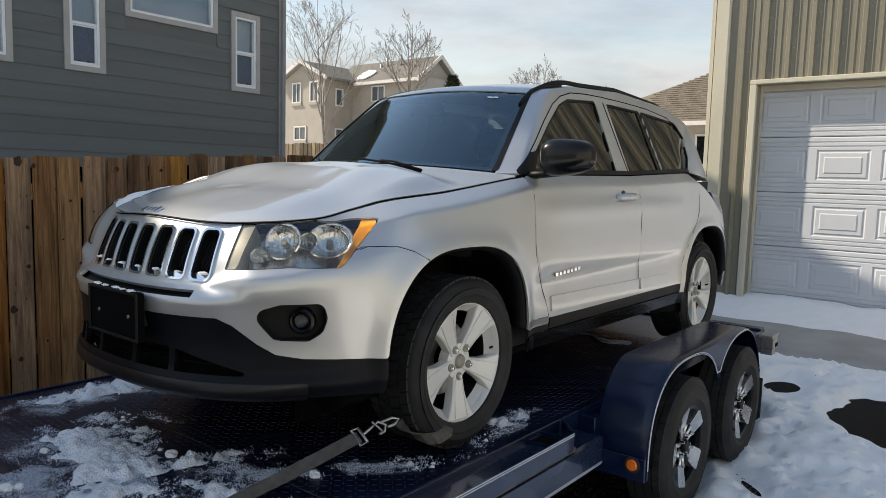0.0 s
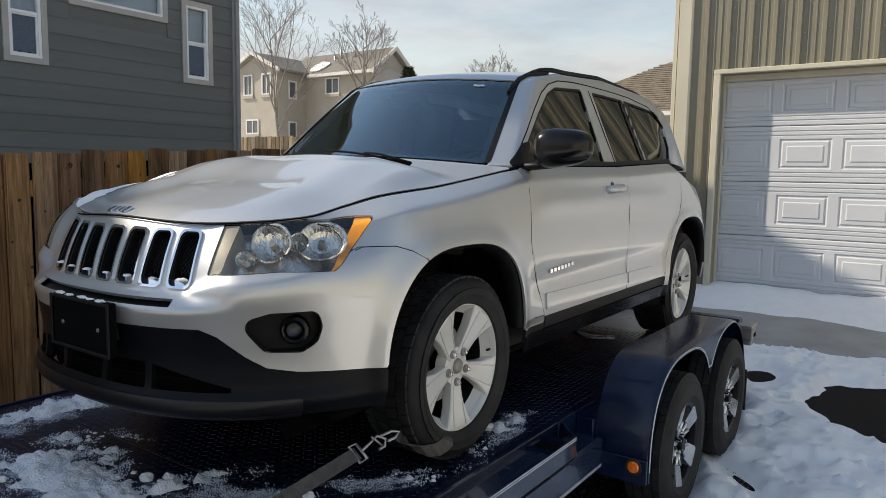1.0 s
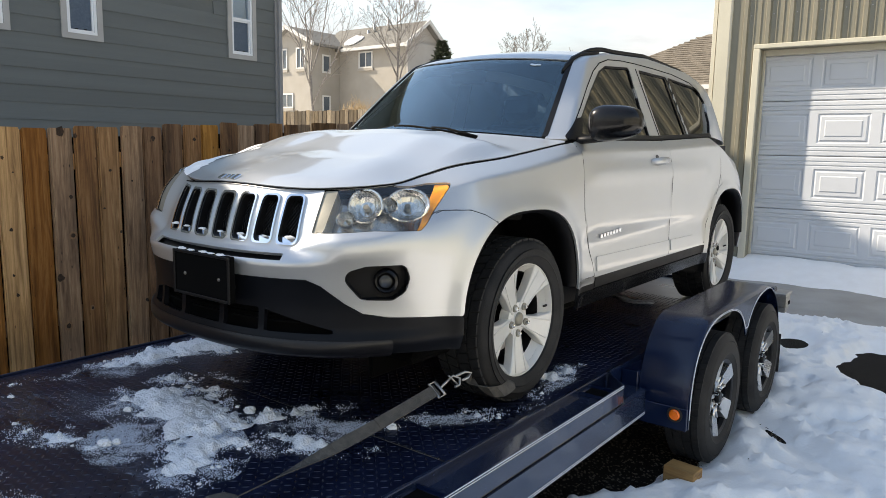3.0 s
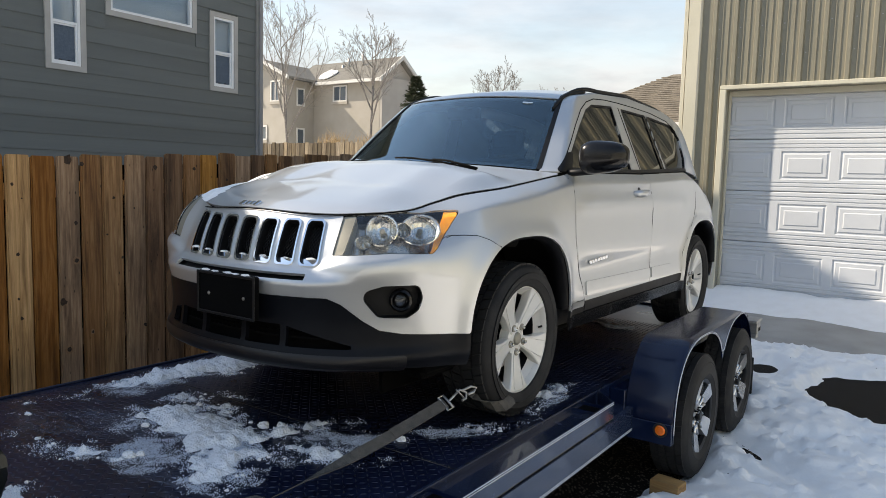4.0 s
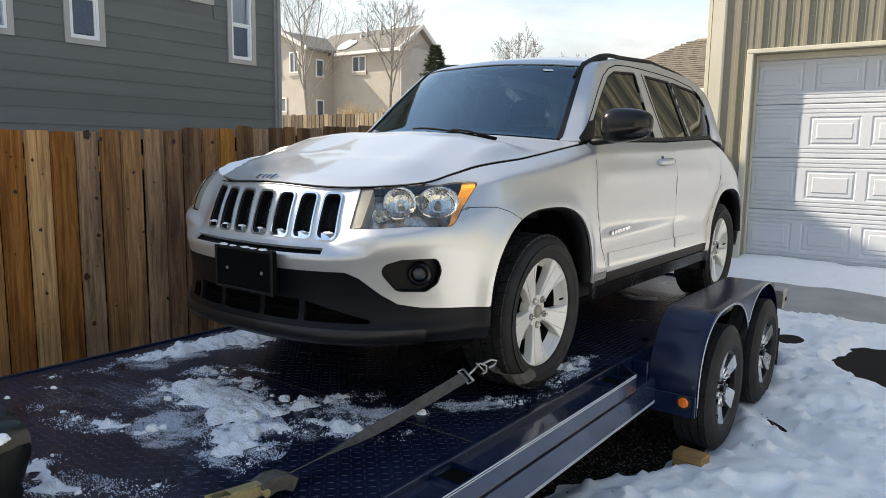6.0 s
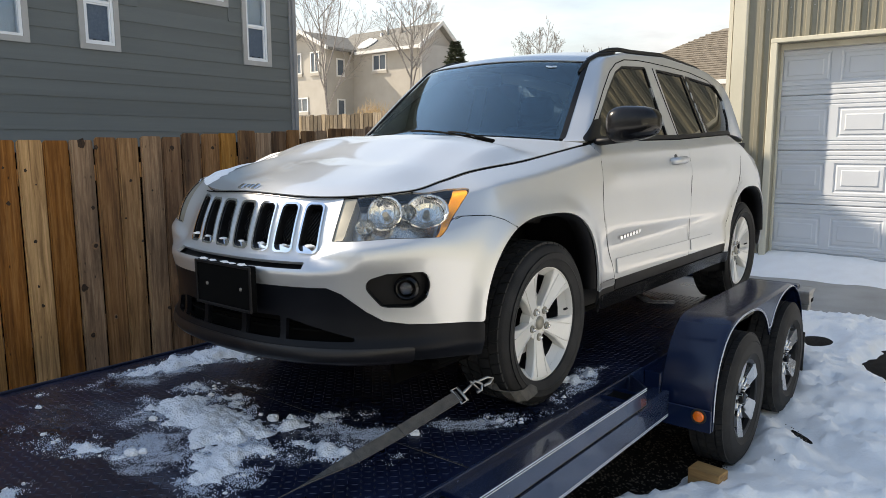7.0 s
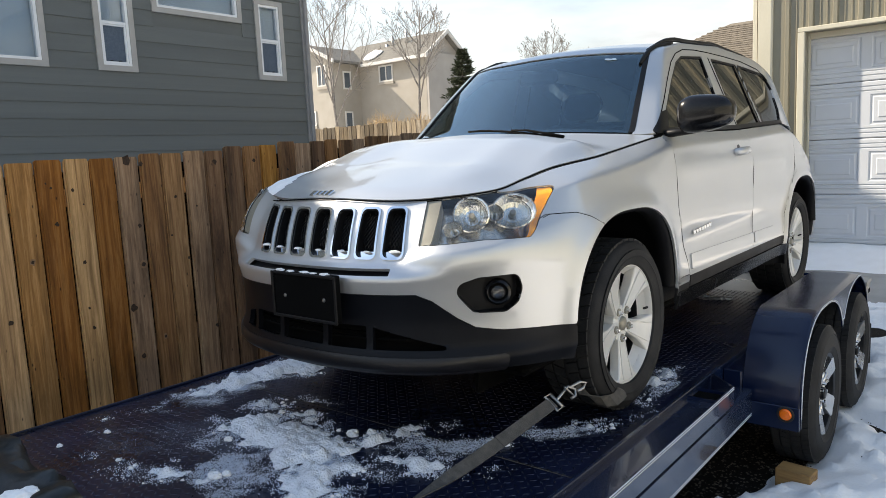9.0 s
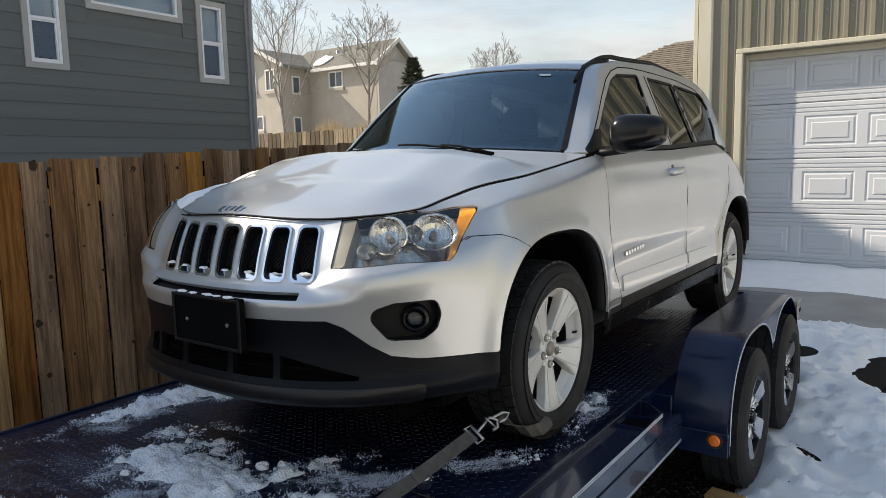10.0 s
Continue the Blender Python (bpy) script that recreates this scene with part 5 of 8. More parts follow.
part("mud_flap", a_box(-1.35, -1.10, 4.572, 4.584, 0.16, 0.42, 0.004), "rubber", trailer)


def tyre(centre, radius, inner, width, name_parent, out=1, blocks=44, side="rubber", fill=0.84):
    """A tyre with rounded shoulders, a rim bead and tread blocks; out: the way its outer side faces along x."""
    w = width / 2
    prof = [(inner, w * 0.80), (inner + 0.006, w * 0.92), (inner + 0.026, w * 1.0), (inner + 0.034, w * 1.025), (inner + 0.037, w * 1.05), (inner + 0.041, w * 1.03), ((inner + radius) / 2 + 0.01, w * 1.06), (radius - 0.045, w * 1.0), (radius - 0.041, w * 1.025), (radius - 0.036, w * 0.99), (radius - 0.020, w * 0.93), (radius - 0.009, w * 0.80),
            (radius - 0.009, -w * 0.80), (radius - 0.020, -w * 0.93), (radius - 0.045, -w), ((inner + radius) / 2, -w * 1.06), (inner + 0.02, -w), (inner, -w * 0.8)]
    v, f = lathe([(r, out * (x - w)) for r, x in prof], centre, 56)
    t = part("tyre", (v, f if out < 0 else [q[::-1] for q in f]), side, name_parent, "black rubber tyre", 40)
    verts, faces = [], []
    for k in range(blocks):
        for lane, (a, b) in enumerate(((-0.80, -0.48), (-0.42, -0.05), (0.05, 0.42), (0.48, 0.80))):
            th0 = 2 * math.pi * (k + 0.35 * (lane % 2)) / blocks
            th1 = th0 + 2 * math.pi / blocks * fill
            skew = 0.25 * 2 * math.pi / blocks * (1 if lane < 2 else -1)
            n = len(verts)
            for th, x in ((th0, a), (th1, a), (th1 + skew, b), (th0 + skew, b)):
                for r in (radius - 0.016, radius - (0.006 if abs(x) > 0.8 else 0.0)):
                    verts.append((centre[0] + out * (x * w - w), centre[1] + r * math.cos(th), centre[2] + r * math.sin(th)))
            faces += [(n + 1, n + 3, n + 5, n + 7), (n, n + 1, n + 7, n + 6), (n + 2, n + 4, n + 5, n + 3), (n, n + 2, n + 3, n + 1), (n + 4, n + 6, n + 7, n + 5)]
    tagged(part("tread", (verts, faces), side, name_parent), kind="stuff")
    return t


def spoke(points, centre, depth_fn, ang, out, thick=0.03):
    """One spoke: an outline in (radius, half width) turned to its angle; depth_fn gives how far its face stands out at a radius."""
    ca, sa = math.cos(ang), math.sin(ang)
    verts, faces = [], []
    n = len(points)
    for back in (0, 1):
        for sgn in (-1, 1):
            for r, w in points:
                y, z = r * ca - sgn * w * sa, r * sa + sgn * w * ca
                verts.append((centre[0] + out * (depth_fn(r) - back * thick), centre[1] + y, centre[2] + z))
    for i in range(n - 1):
        faces += [(i, i + 1, n + i + 1, n + i), (2 * n + i, 3 * n + i, 3 * n + i + 1, 2 * n + i + 1), (i, 2 * n + i, 2 * n + i + 1, i + 1), (n + i, n + i + 1, 3 * n + i + 1, 3 * n + i)]
    faces += [(0, n, 3 * n, 2 * n), (n - 1, 3 * n - 1, 4 * n - 1, 2 * n - 1)]
    return verts, faces


def fixed(source):
    bm = bmesh.new()
    vs = [bm.verts.new(v) for v in source[0]]
    for f in source[1]:
        bm.faces.new([vs[i] for i in f])
    bmesh.ops.remove_doubles(bm, verts=bm.verts, dist=0.0001)
    bmesh.ops.recalc_face_normals(bm, faces=bm.faces)
    return bm


def trailer_wheel_at(c, out):
    w = part("wheel", fixed(lathe([(0.205, -0.03 * out), (0.198, -0.012 * out), (0.190, -0.016 * out), (0.182, -0.05 * out), (0.175, -0.16 * out), (0.19, -0.19 * out)], c, 48)), "gloss_black", trailer, "black wheel with bright machined spokes", 35)
    tyre((c[0] + out * 0.005, c[1], c[2]), 0.34, 0.198, 0.20, w, out, 64, "rubber", 0.94)
    part("dish", fixed(lathe([(0.0, -0.075 * out), (0.176, -0.075 * out)], c, 40)), "void", w)
    for k in range(5):
        a = 2 * math.pi * k / 5 + 0.63
        ca, sa = math.cos(a), math.sin(a)
        blade = part("spoke", fixed(spoke([(0.098, 0.028), (0.108, 0.041), (0.150, 0.047), (0.184, 0.053), (0.198, 0.046)], c, lambda r: -0.024 + 0.022 * (r - 0.1) / 0.098, a, out, 0.045)), "machined", w, "machined bright spoke")
        for side in (-1, 1):
            path = [(c[0] + out * (-0.034 + 0.006 * i), c[1] + r * ca - side * q * sa, c[2] + r * sa + side * q * ca) for i, (r, q) in enumerate(((0.046, 0.014), (0.075, 0.018), (0.104, 0.031)))]
            part("arm", tube(path, [0.010, 0.0085, 0.010], 8), "machined", blade)
    part("rim_ring", fixed(lathe([(0.200, -0.010 * out), (0.203, -0.004 * out), (0.196, -0.005 * out), (0.184, -0.010 * out), (0.180, -0.03 * out)], c, 48)), "satin_black", w, "black rim lip", 35)
    part("hub_cap", fixed(lathe([(0.0, -0.006 * out), (0.024, -0.008 * out), (0.030, -0.014 * out), (0.032, -0.03 * out), (0.058, -0.034 * out), (0.060, -0.07 * out)], c, 24)), "satin_black", w, "", 35)
    for k in range(5):
        a = 2 * math.pi * k / 5
        part("lug_nut", fixed(lathe([(0.0, -0.008 * out), (0.008, -0.010 * out), (0.010, -0.036 * out)], (c[0], c[1] + 0.047 * math.cos(a), c[2] + 0.047 * math.sin(a)), 6)), "chrome", w)


for c in HUB:
    trailer_wheel_at(c, 1)
    trailer_wheel_at((DX0 + DX1 - c[0], c[1], c[2]), -1)

tagged(part("wood_block", a_box(-0.075, 0.075, -0.05, 0.05, 0.0, 0.112, 0.003, pose(-1.138, 2.865, 0.0, 0, 0, -6)), "lumber"), "sawn pine block wedged before the trailer wheel", "wood block")


# ---- silver car ----
XC, YC = -2.335, 2.1
car = thing("car", (XC, 3.3, DZ), "silver compact sport utility car strapped on the trailer deck", "car")
def plan_outline():
    """The car seen from above, from the nose along one side to the tail: length along it, u to the rear from the front axle, v sideways."""
    th = np.linspace(0, np.pi / 2, 240)
    fu, fv = -0.2 - 0.82 * np.cos(th) ** (2 / 2.4), 0.785 * np.sin(th) ** (2 / 2.4)
    su = np.linspace(-0.19, 2.74, 200)
    ru, rv = 2.75 + 0.70 * np.sin(th) ** (2 / 3.0), 0.785 * np.cos(th) ** (2 / 3.0)
    u, v = np.concatenate([fu, su, ru]), np.concatenate([fv, 0 * su + 0.785, rv])
    return np.concatenate([[0], np.cumsum(np.hypot(np.diff(u), np.diff(v)))]), u, v


OS, OU, OV = plan_outline()
S_END = OS[-1]


def crest(u):
    """Height of the car's middle line over the deck."""
    f = np.linspace(-1.05, 3.5, 900)
    g = np.interp(f, [-1.05, -0.97, -0.9, -0.82, -0.7, -0.55, -0.1, 0.15, 0.185, 0.64, 0.72, 1.0, 1.6, 2.3, 2.75, 2.9, 3.2, 3.5],
                  [0.80, 0.855, 0.905, 0.938, 0.965, 0.998, 1.07, 1.118, 1.132, 1.50, 1.535, 1.58, 1.61, 1.585, 1.52, 1.45, 1.08, 0.9])
    k = np.hanning(21) / np.hanning(21).sum()
    return np.interp(u, f, np.convolve(np.pad(g, 10, mode="edge"), k, "valid"))


def cab_u(u, v):
    """u as bent by the bow of the screen and the bonnet across the car."""
    return u - 0.16 * (np.abs(v) / 0.55) ** 2 * (1 - sstep(1.2, 2.4, u))


def belt(u):
    return np.interp(u, [0.0, 0.3, 0.5, 1.5, 2.4, 3.2], [1.06, 1.085, 1.092, 1.108, 1.145, 1.10])


def upper_h(u, v):
    """The upper body as heights over the plan: bonnet, screen and roof, falling to leaning sides."""
    a = np.abs(v)
    h1 = crest(cab_u(u, v)) - 0.08 * a ** 2 + 0.012 * np.exp(-((a - 0.34 + 0.08 * u) / 0.10) ** 2) * (1 - sstep(-0.25, 0.1, u)) * sstep(-0.85, -0.5, u)
    h1 = h1 + 0.042 * (1 - sstep(0.53, 0.665, a)) * sstep(-0.45, -0.12, u) * (1 - sstep(-0.05, 0.12, u))
    h1 = h1 - 0.013 * np.exp(-((u + 0.55) / 0.13) ** 2) * sstep(0.42, 0.60, a)
    h2 = belt(u) + (0.70 - 0.10 * np.clip((u - 2.3) / 0.8, 0, 2) ** 2 - a) / 0.34
    k = 0.05
    d = np.clip(0.5 + 0.5 * (h2 - h1) / k, 0, 1)
    w = sstep(0.05, 0.3, u)
    return h1 * (1 - w) + w * (h2 * (1 - d) + h1 * d - k * d * (1 - d))


def arch(u, h):
    """Above 0 outside the two wheel openings."""
    f = (np.abs((u + 0.05) / 0.42) ** 2.8 + np.abs((h - 0.345) / 0.46) ** 2.8) ** (1 / 2.8)
    r = (np.abs((u - 2.62) / 0.42) ** 2.6 + np.abs((h - 0.345) / 0.45) ** 2.6) ** (1 / 2.6)
    return (np.minimum(f, r) - 1) * 0.42


def along(s):
    a = np.abs(s)
    du, dv = np.interp(a + 0.01, OS, OU) - np.interp(a - 0.01, OS, OU), np.interp(a + 0.01, OS, OV) - np.interp(a - 0.01, OS, OV)
    ln = np.hypot(du, dv) + 1e-9
    return np.interp(a, OS, OU), np.interp(a, OS, OV), -dv / ln, du / ln


def shoulder(u):
    return 0.085 + 0.045 * (1 - sstep(0.0, 0.5, u)) + 0.055 * sstep(-0.80, -0.50, u) * (1 - sstep(-0.50, 0.05, u))


def rim_of(s):
    u, v, nu, nv = along(s)
    return u - nu * shoulder(u), v - nv * shoulder(u)


def top_edge(s):
    return upper_h(*rim_of(s)) - 0.003


def lower(s, h):
    """The body below the belt: s along the plan outline from the nose, negative on the off side; h over the deck."""
    u, v, nu, nv = along(s)
    q = np.clip((h - 0.66) / (top_edge(s) - 0.66), 0, 1.3)
    nose = 1 - sstep(-0.75, -0.3, u)
    hc = np.interp(u, [-0.4, 0.5, 1.7], [0.955, 1.03, 1.085])
    hc = np.minimum(hc, top_edge(s) - 0.05)
    low_q, high_q = np.clip((h - 0.66) / (hc - 0.66), 0, 1), np.clip((h - hc) / (top_edge(s) - hc), 0, 1.4)
    flank = sstep(-0.60, -0.35, u)
    face = 1 - sstep(0.40, 0.60, np.abs(s))
    inset = shoulder(u) * ((1 - flank) * q ** ((1 - face) * (2.0 + 1.2 * sstep(0.02, 0.28, -s)) + 1.4 * face) + flank * (0.30 * low_q ** 2 + 0.70 * high_q ** 1.15)) + 0.07 * np.clip((0.48 - h) / 0.3, 0, 1) ** 2
    inset = inset + nose * (0.007 * np.exp(-((h - 0.50) / 0.07) ** 2) - 0.02 * np.exp(-((h - 0.385) / 0.03) ** 2))
    fold = np.interp(np.abs(s), [0.0, 0.40, 0.52, 0.70, 0.95, 1.05], [0.676, 0.682, 0.722, 0.738, 0.785, 0.80])
    inset = inset - 0.019 * nose * np.exp(-(np.maximum(h - fold, 0) / 0.024) ** 2 - (np.maximum(fold - h, 0) / 0.085) ** 2)
    inset = inset + face * sstep(0.650, 0.700, h) * np.clip(0.036 - 0.14 * (h - 0.70), 0, 1)
    side = sstep(0.35, 0.6, u) * (1 - sstep(2.1, 2.3, u))
    inset = inset + side * (0.012 * np.exp(-((h - 0.60) / 0.07) ** 2) - 0.010 * np.exp(-((h - 0.93) / 0.05) ** 2))
    flare = np.exp(-(np.clip(arch(u, h), 0, 1) / 0.05) ** 2) * sstep(-0.75, -0.45, u) * (1 - sstep(3.0, 3.2, u))
    inset = inset - 0.022 * flare * (h < 1.0)
    lift = np.where(s < 0, 0.033 + 0.02 * (1 - sstep(-0.9, -0.6, u)), 0.0) * sstep(-1.04, -0.90, u) * sstep(0.15, 0.6, v) * sstep(0.65, 0.95, h) * (1 - sstep(0.5, 1.0, u))
    return np.stack([u - nu * inset, (v - nv * inset) * np.where(s < 0, -1.05, 1), h + lift + 0 * s], -1)


def to_world(P):
    return np.stack([P[..., 1] + XC, P[..., 0] + YC, P[..., 2] + DZ], -1)


def to_point(u, v, h):
    return Vector((XC + v, YC + u, DZ + h))


def normals(P):
    N = np.cross(np.gradient(P, axis=0), np.gradient(P, axis=1))
    return N / (np.linalg.norm(N, axis=-1, keepdims=True) + 1e-12)


SG, HG = np.meshgrid(np.concatenate([np.arange(-S_END, -1.5, 0.03), np.linspace(-1.5, -0.40, 111)[:-1], np.linspace(-0.40, 0.50, 201)[:-1], np.arange(0.50, S_END, 0.010)]),
                     np.concatenate([np.arange(0.14, 0.66, 0.010), np.arange(0.66, 0.93, 0.005), np.arange(0.93, 1.18, 0.010)]), indexing="ij")
LP = lower(SG, HG)
LA, LE = np.abs(SG), top_edge(SG)
LU = along(SG)[0]
ARCH = arch(LU, HG)
LW = to_world(LP)
LN = normals(LW)
if LN[int(np.argmin(np.abs(SG[:, 0] - 2.5))), 30, 0] < 0:
    LN = -LN
    LOWER_FLIP = True
else:
    LOWER_FLIP = False


def skin(name, F, mat, label="", thick=0.006, parent=None, sink=0.0):
    """A panel of the lower body where F is above 0."""
    return part(name, clipped(LW - sink * LN, F, LN, thick, flip=LOWER_FLIP), mat, parent or car, label)


def line(s, pts):
    return np.interp(s, [p[0] for p in pts], [p[1] for p in pts])


GAP = 0.0013
BLACK_LINE = [(0.0, 0.603), (0.47, 0.601), (0.52, 0.580), (0.60, 0.520), (0.66, 0.486), (0.75, 0.470), (1.03, 0.450)]
SEAM = [(0.90, 0.80), (0.972, 0.825), (1.10, 0.823), (1.16, 0.805), (1.25, 0.75)]
LIGHT = [(0.478, 0.752), (0.514, 0.925), (0.70, 0.905), (0.90, 0.905), (0.98, 0.914), (1.062, 0.918), (0.988, 0.853), (0.912, 0.794), (0.866, 0.763), (0.698, 0.765)]
FOG = [(0.632, 0.606), (0.676, 0.619), (0.786, 0.620), (0.792, 0.602), (0.784, 0.576), (0.756, 0.559), (0.668, 0.564)]
light_f = np.minimum(poly_sdf(LA, HG, LIGHT), LE - HG - 0.005)
fog_f = poly_sdf(LA, HG, FOG, 0.031)
black_h = line(LA, BLACK_LINE)
front = (LU < -0.02)
SLOT_C, SLOT_P = 0.044, 0.1125


def slot_f(k, half, grow):
    c = SLOT_C + SLOT_P * (k - 3)
    lean = (-0.13 + 0.055 * (k - 3)) * (HG - 0.80)
    x, y = np.abs(SG - c - lean) - half - grow + 0.020, np.abs(HG - 0.791) - 0.082 - grow + 0.020
    return 0.020 - np.hypot(np.maximum(x, 0), np.maximum(y, 0)) - np.minimum(np.maximum(x, y), 0)


slots = [slot_f(k, 0.0425, 0.0) for k in range(7)]
slot_any = np.max(slots, axis=0)
vent_f = np.minimum(np.minimum(0.385 - SG, SG + 0.335), 0.010 - np.abs(HG - 0.674))
below_seam = np.where(LA > 0.90, line(LA, SEAM) - HG, 1.0)
bump_f = np.minimum.reduce([HG - black_h - GAP, LE - HG - 0.004, ARCH, below_seam - GAP, np.where(front, 1.0, -1.0), np.where(LA > 0.6, 0.86 - HG, 1.0), -light_f - GAP, -fog_f, -slot_any, -vent_f])
skin("front_bumper", bump_f, "paint", "silver bumper cover and grille surround", 0.012)
intake = np.minimum.reduce([np.where(SG < 0, 0.40, 0.56) - 0.5 * np.clip(HG - 0.43, 0, 1) - LA, HG - 0.418, np.where(LA < 0.2, 0.495, 0.495 - 0.25 * np.clip(LA - 0.3, 0, 1)) - HG])
bars = np.min([np.abs(LA - c) - 0.012 for c in (0.115, 0.30)], axis=0)
lip_h = np.interp(LA, [0, 0.5, 0.75, 1.03], [0.338, 0.340, 0.342, 0.328])
low_f = np.minimum.reduce([black_h - HG - GAP, HG - lip_h, ARCH, np.where(front, 1.0, -1.0), -np.minimum(intake, bars)])
skin("lower_bumper", low_f, "bumper_black", "black plastic lower bumper", 0.018)
roll = np.exp(-((HG - 0.362) / 0.018) ** 2) * (1 - 0.5 * sstep(0.5, 0.75, LA))
part("chin_lip", clipped(LW + (0.003 + 0.017 * roll)[..., None] * LN, np.minimum.reduce([HG - 0.336, 0.396 - HG, 0.76 - LA, np.where(front, 1.0, -1.0), ARCH - 0.02]), LN, 0.010, flip=LOWER_FLIP), "lip_black", car, "rounded satin black chin lip")
# near-black sheet whose colour stands in for the shade inside the intake
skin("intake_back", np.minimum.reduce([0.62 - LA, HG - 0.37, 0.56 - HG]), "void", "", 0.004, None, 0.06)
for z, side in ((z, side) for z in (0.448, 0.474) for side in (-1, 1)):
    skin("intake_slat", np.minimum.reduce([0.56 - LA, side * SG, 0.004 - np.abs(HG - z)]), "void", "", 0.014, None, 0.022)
# near-black sheet gives the grille its shaded depth by colour
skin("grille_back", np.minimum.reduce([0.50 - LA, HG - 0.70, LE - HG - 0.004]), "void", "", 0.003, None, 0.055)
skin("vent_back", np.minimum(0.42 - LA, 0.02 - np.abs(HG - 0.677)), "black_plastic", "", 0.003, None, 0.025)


def grille_slot(k):
    inner, outer = slot_f(k, 0.0425, -0.005), slot_f(k, 0.0425, 0.002)
    ring = part("grille_slot", clipped(LW + 0.005 * LN, np.minimum(outer, -inner), LN, 0.012, flip=LOWER_FLIP), "chrome", car, "chrome grille slot surround")
    wall = slot_f(k, 0.0425, 0.0)
    part("side_wall", clipped(LW - 0.002 * LN, np.minimum(wall, -slot_f(k, 0.0425, -0.007)), LN, 0.05, flip=LOWER_FLIP), "black_plastic", ring)
    ledge = np.minimum(slot_f(k, 0.0425, -0.004), 0.736 - HG)
    part("ledge", clipped(LW - 0.012 * LN, ledge, LN, 0.02, flip=LOWER_FLIP), "chrome", ring)
    c = SLOT_C + SLOT_P * (k - 3)
    wires = []
    for j in range(-4, 12):
        for sgn in (-1, 1):
            s = np.linspace(c - 0.05, c + 0.05, 7)
            h = 0.735 + 0.018 * j + sgn * (s - c) * 1.3
            ok = (h > 0.725) & (h < 0.868)
            if ok.sum() > 1:
                P = lower(s[ok], h[ok])
                u, v, nu, nv = along(s[ok])
                P[:, 0] += -nu * 0.032
                P[:, 1] += -nv * 0.032 * np.where(s[ok] < 0, -1, 1)
                wires.append(tube(to_world(P), 0.0016, 4))
    part("mesh", joined(*wires), "gloss_black", ring, "black wire mesh")


for k in range(7):
    grille_slot(k)


# lamps
def surface_frame(s, h):
    """A place on the lower body and its outward, sideways and up directions."""
    p = to_world(lower(np.array([s]), np.array([h])))[0]
    a = to_world(lower(np.array([s + 0.004]), np.array([h])))[0] - to_world(lower(np.array([s - 0.004]), np.array([h])))[0]
    b = to_world(lower(np.array([s]), np.array([h + 0.004])))[0] - to_world(lower(np.array([s]), np.array([h - 0.004])))[0]
    a, b = Vector(a).normalized(), Vector(b).normalized()
    n = a.cross(b).normalized()
    if n.dot(Vector(p) - Vector((XC, YC + 0.6, p[2]))) < 0:
        n = -n
    return Vector(p), n, a, b


def bowl(s, h, profile, sides=28, out=None, ell=1.0):
    """A turned form on the body's surface: profile of (radius, height over the surface)."""
    p, n, a, b = surface_frame(s, h)
    if out is not None:
        n = (n + Vector(out)).normalized()
        a = (a - n * a.dot(n)).normalized()
        b = n.cross(a)
    verts, faces = [], []
    for r, d in profile:
        verts += [p + n * d + a * (r * ell * math.cos(2 * math.pi * k / sides)) + b * (r * math.sin(2 * math.pi * k / sides)) for k in range(sides)]
    for i in range(len(profile) - 1):
        faces += [(i * sides + k, i * sides + (k + 1) % sides, (i + 1) * sides + (k + 1) % sides, (i + 1) * sides + k) for k in range(sides)]
    return fixed((verts, faces))


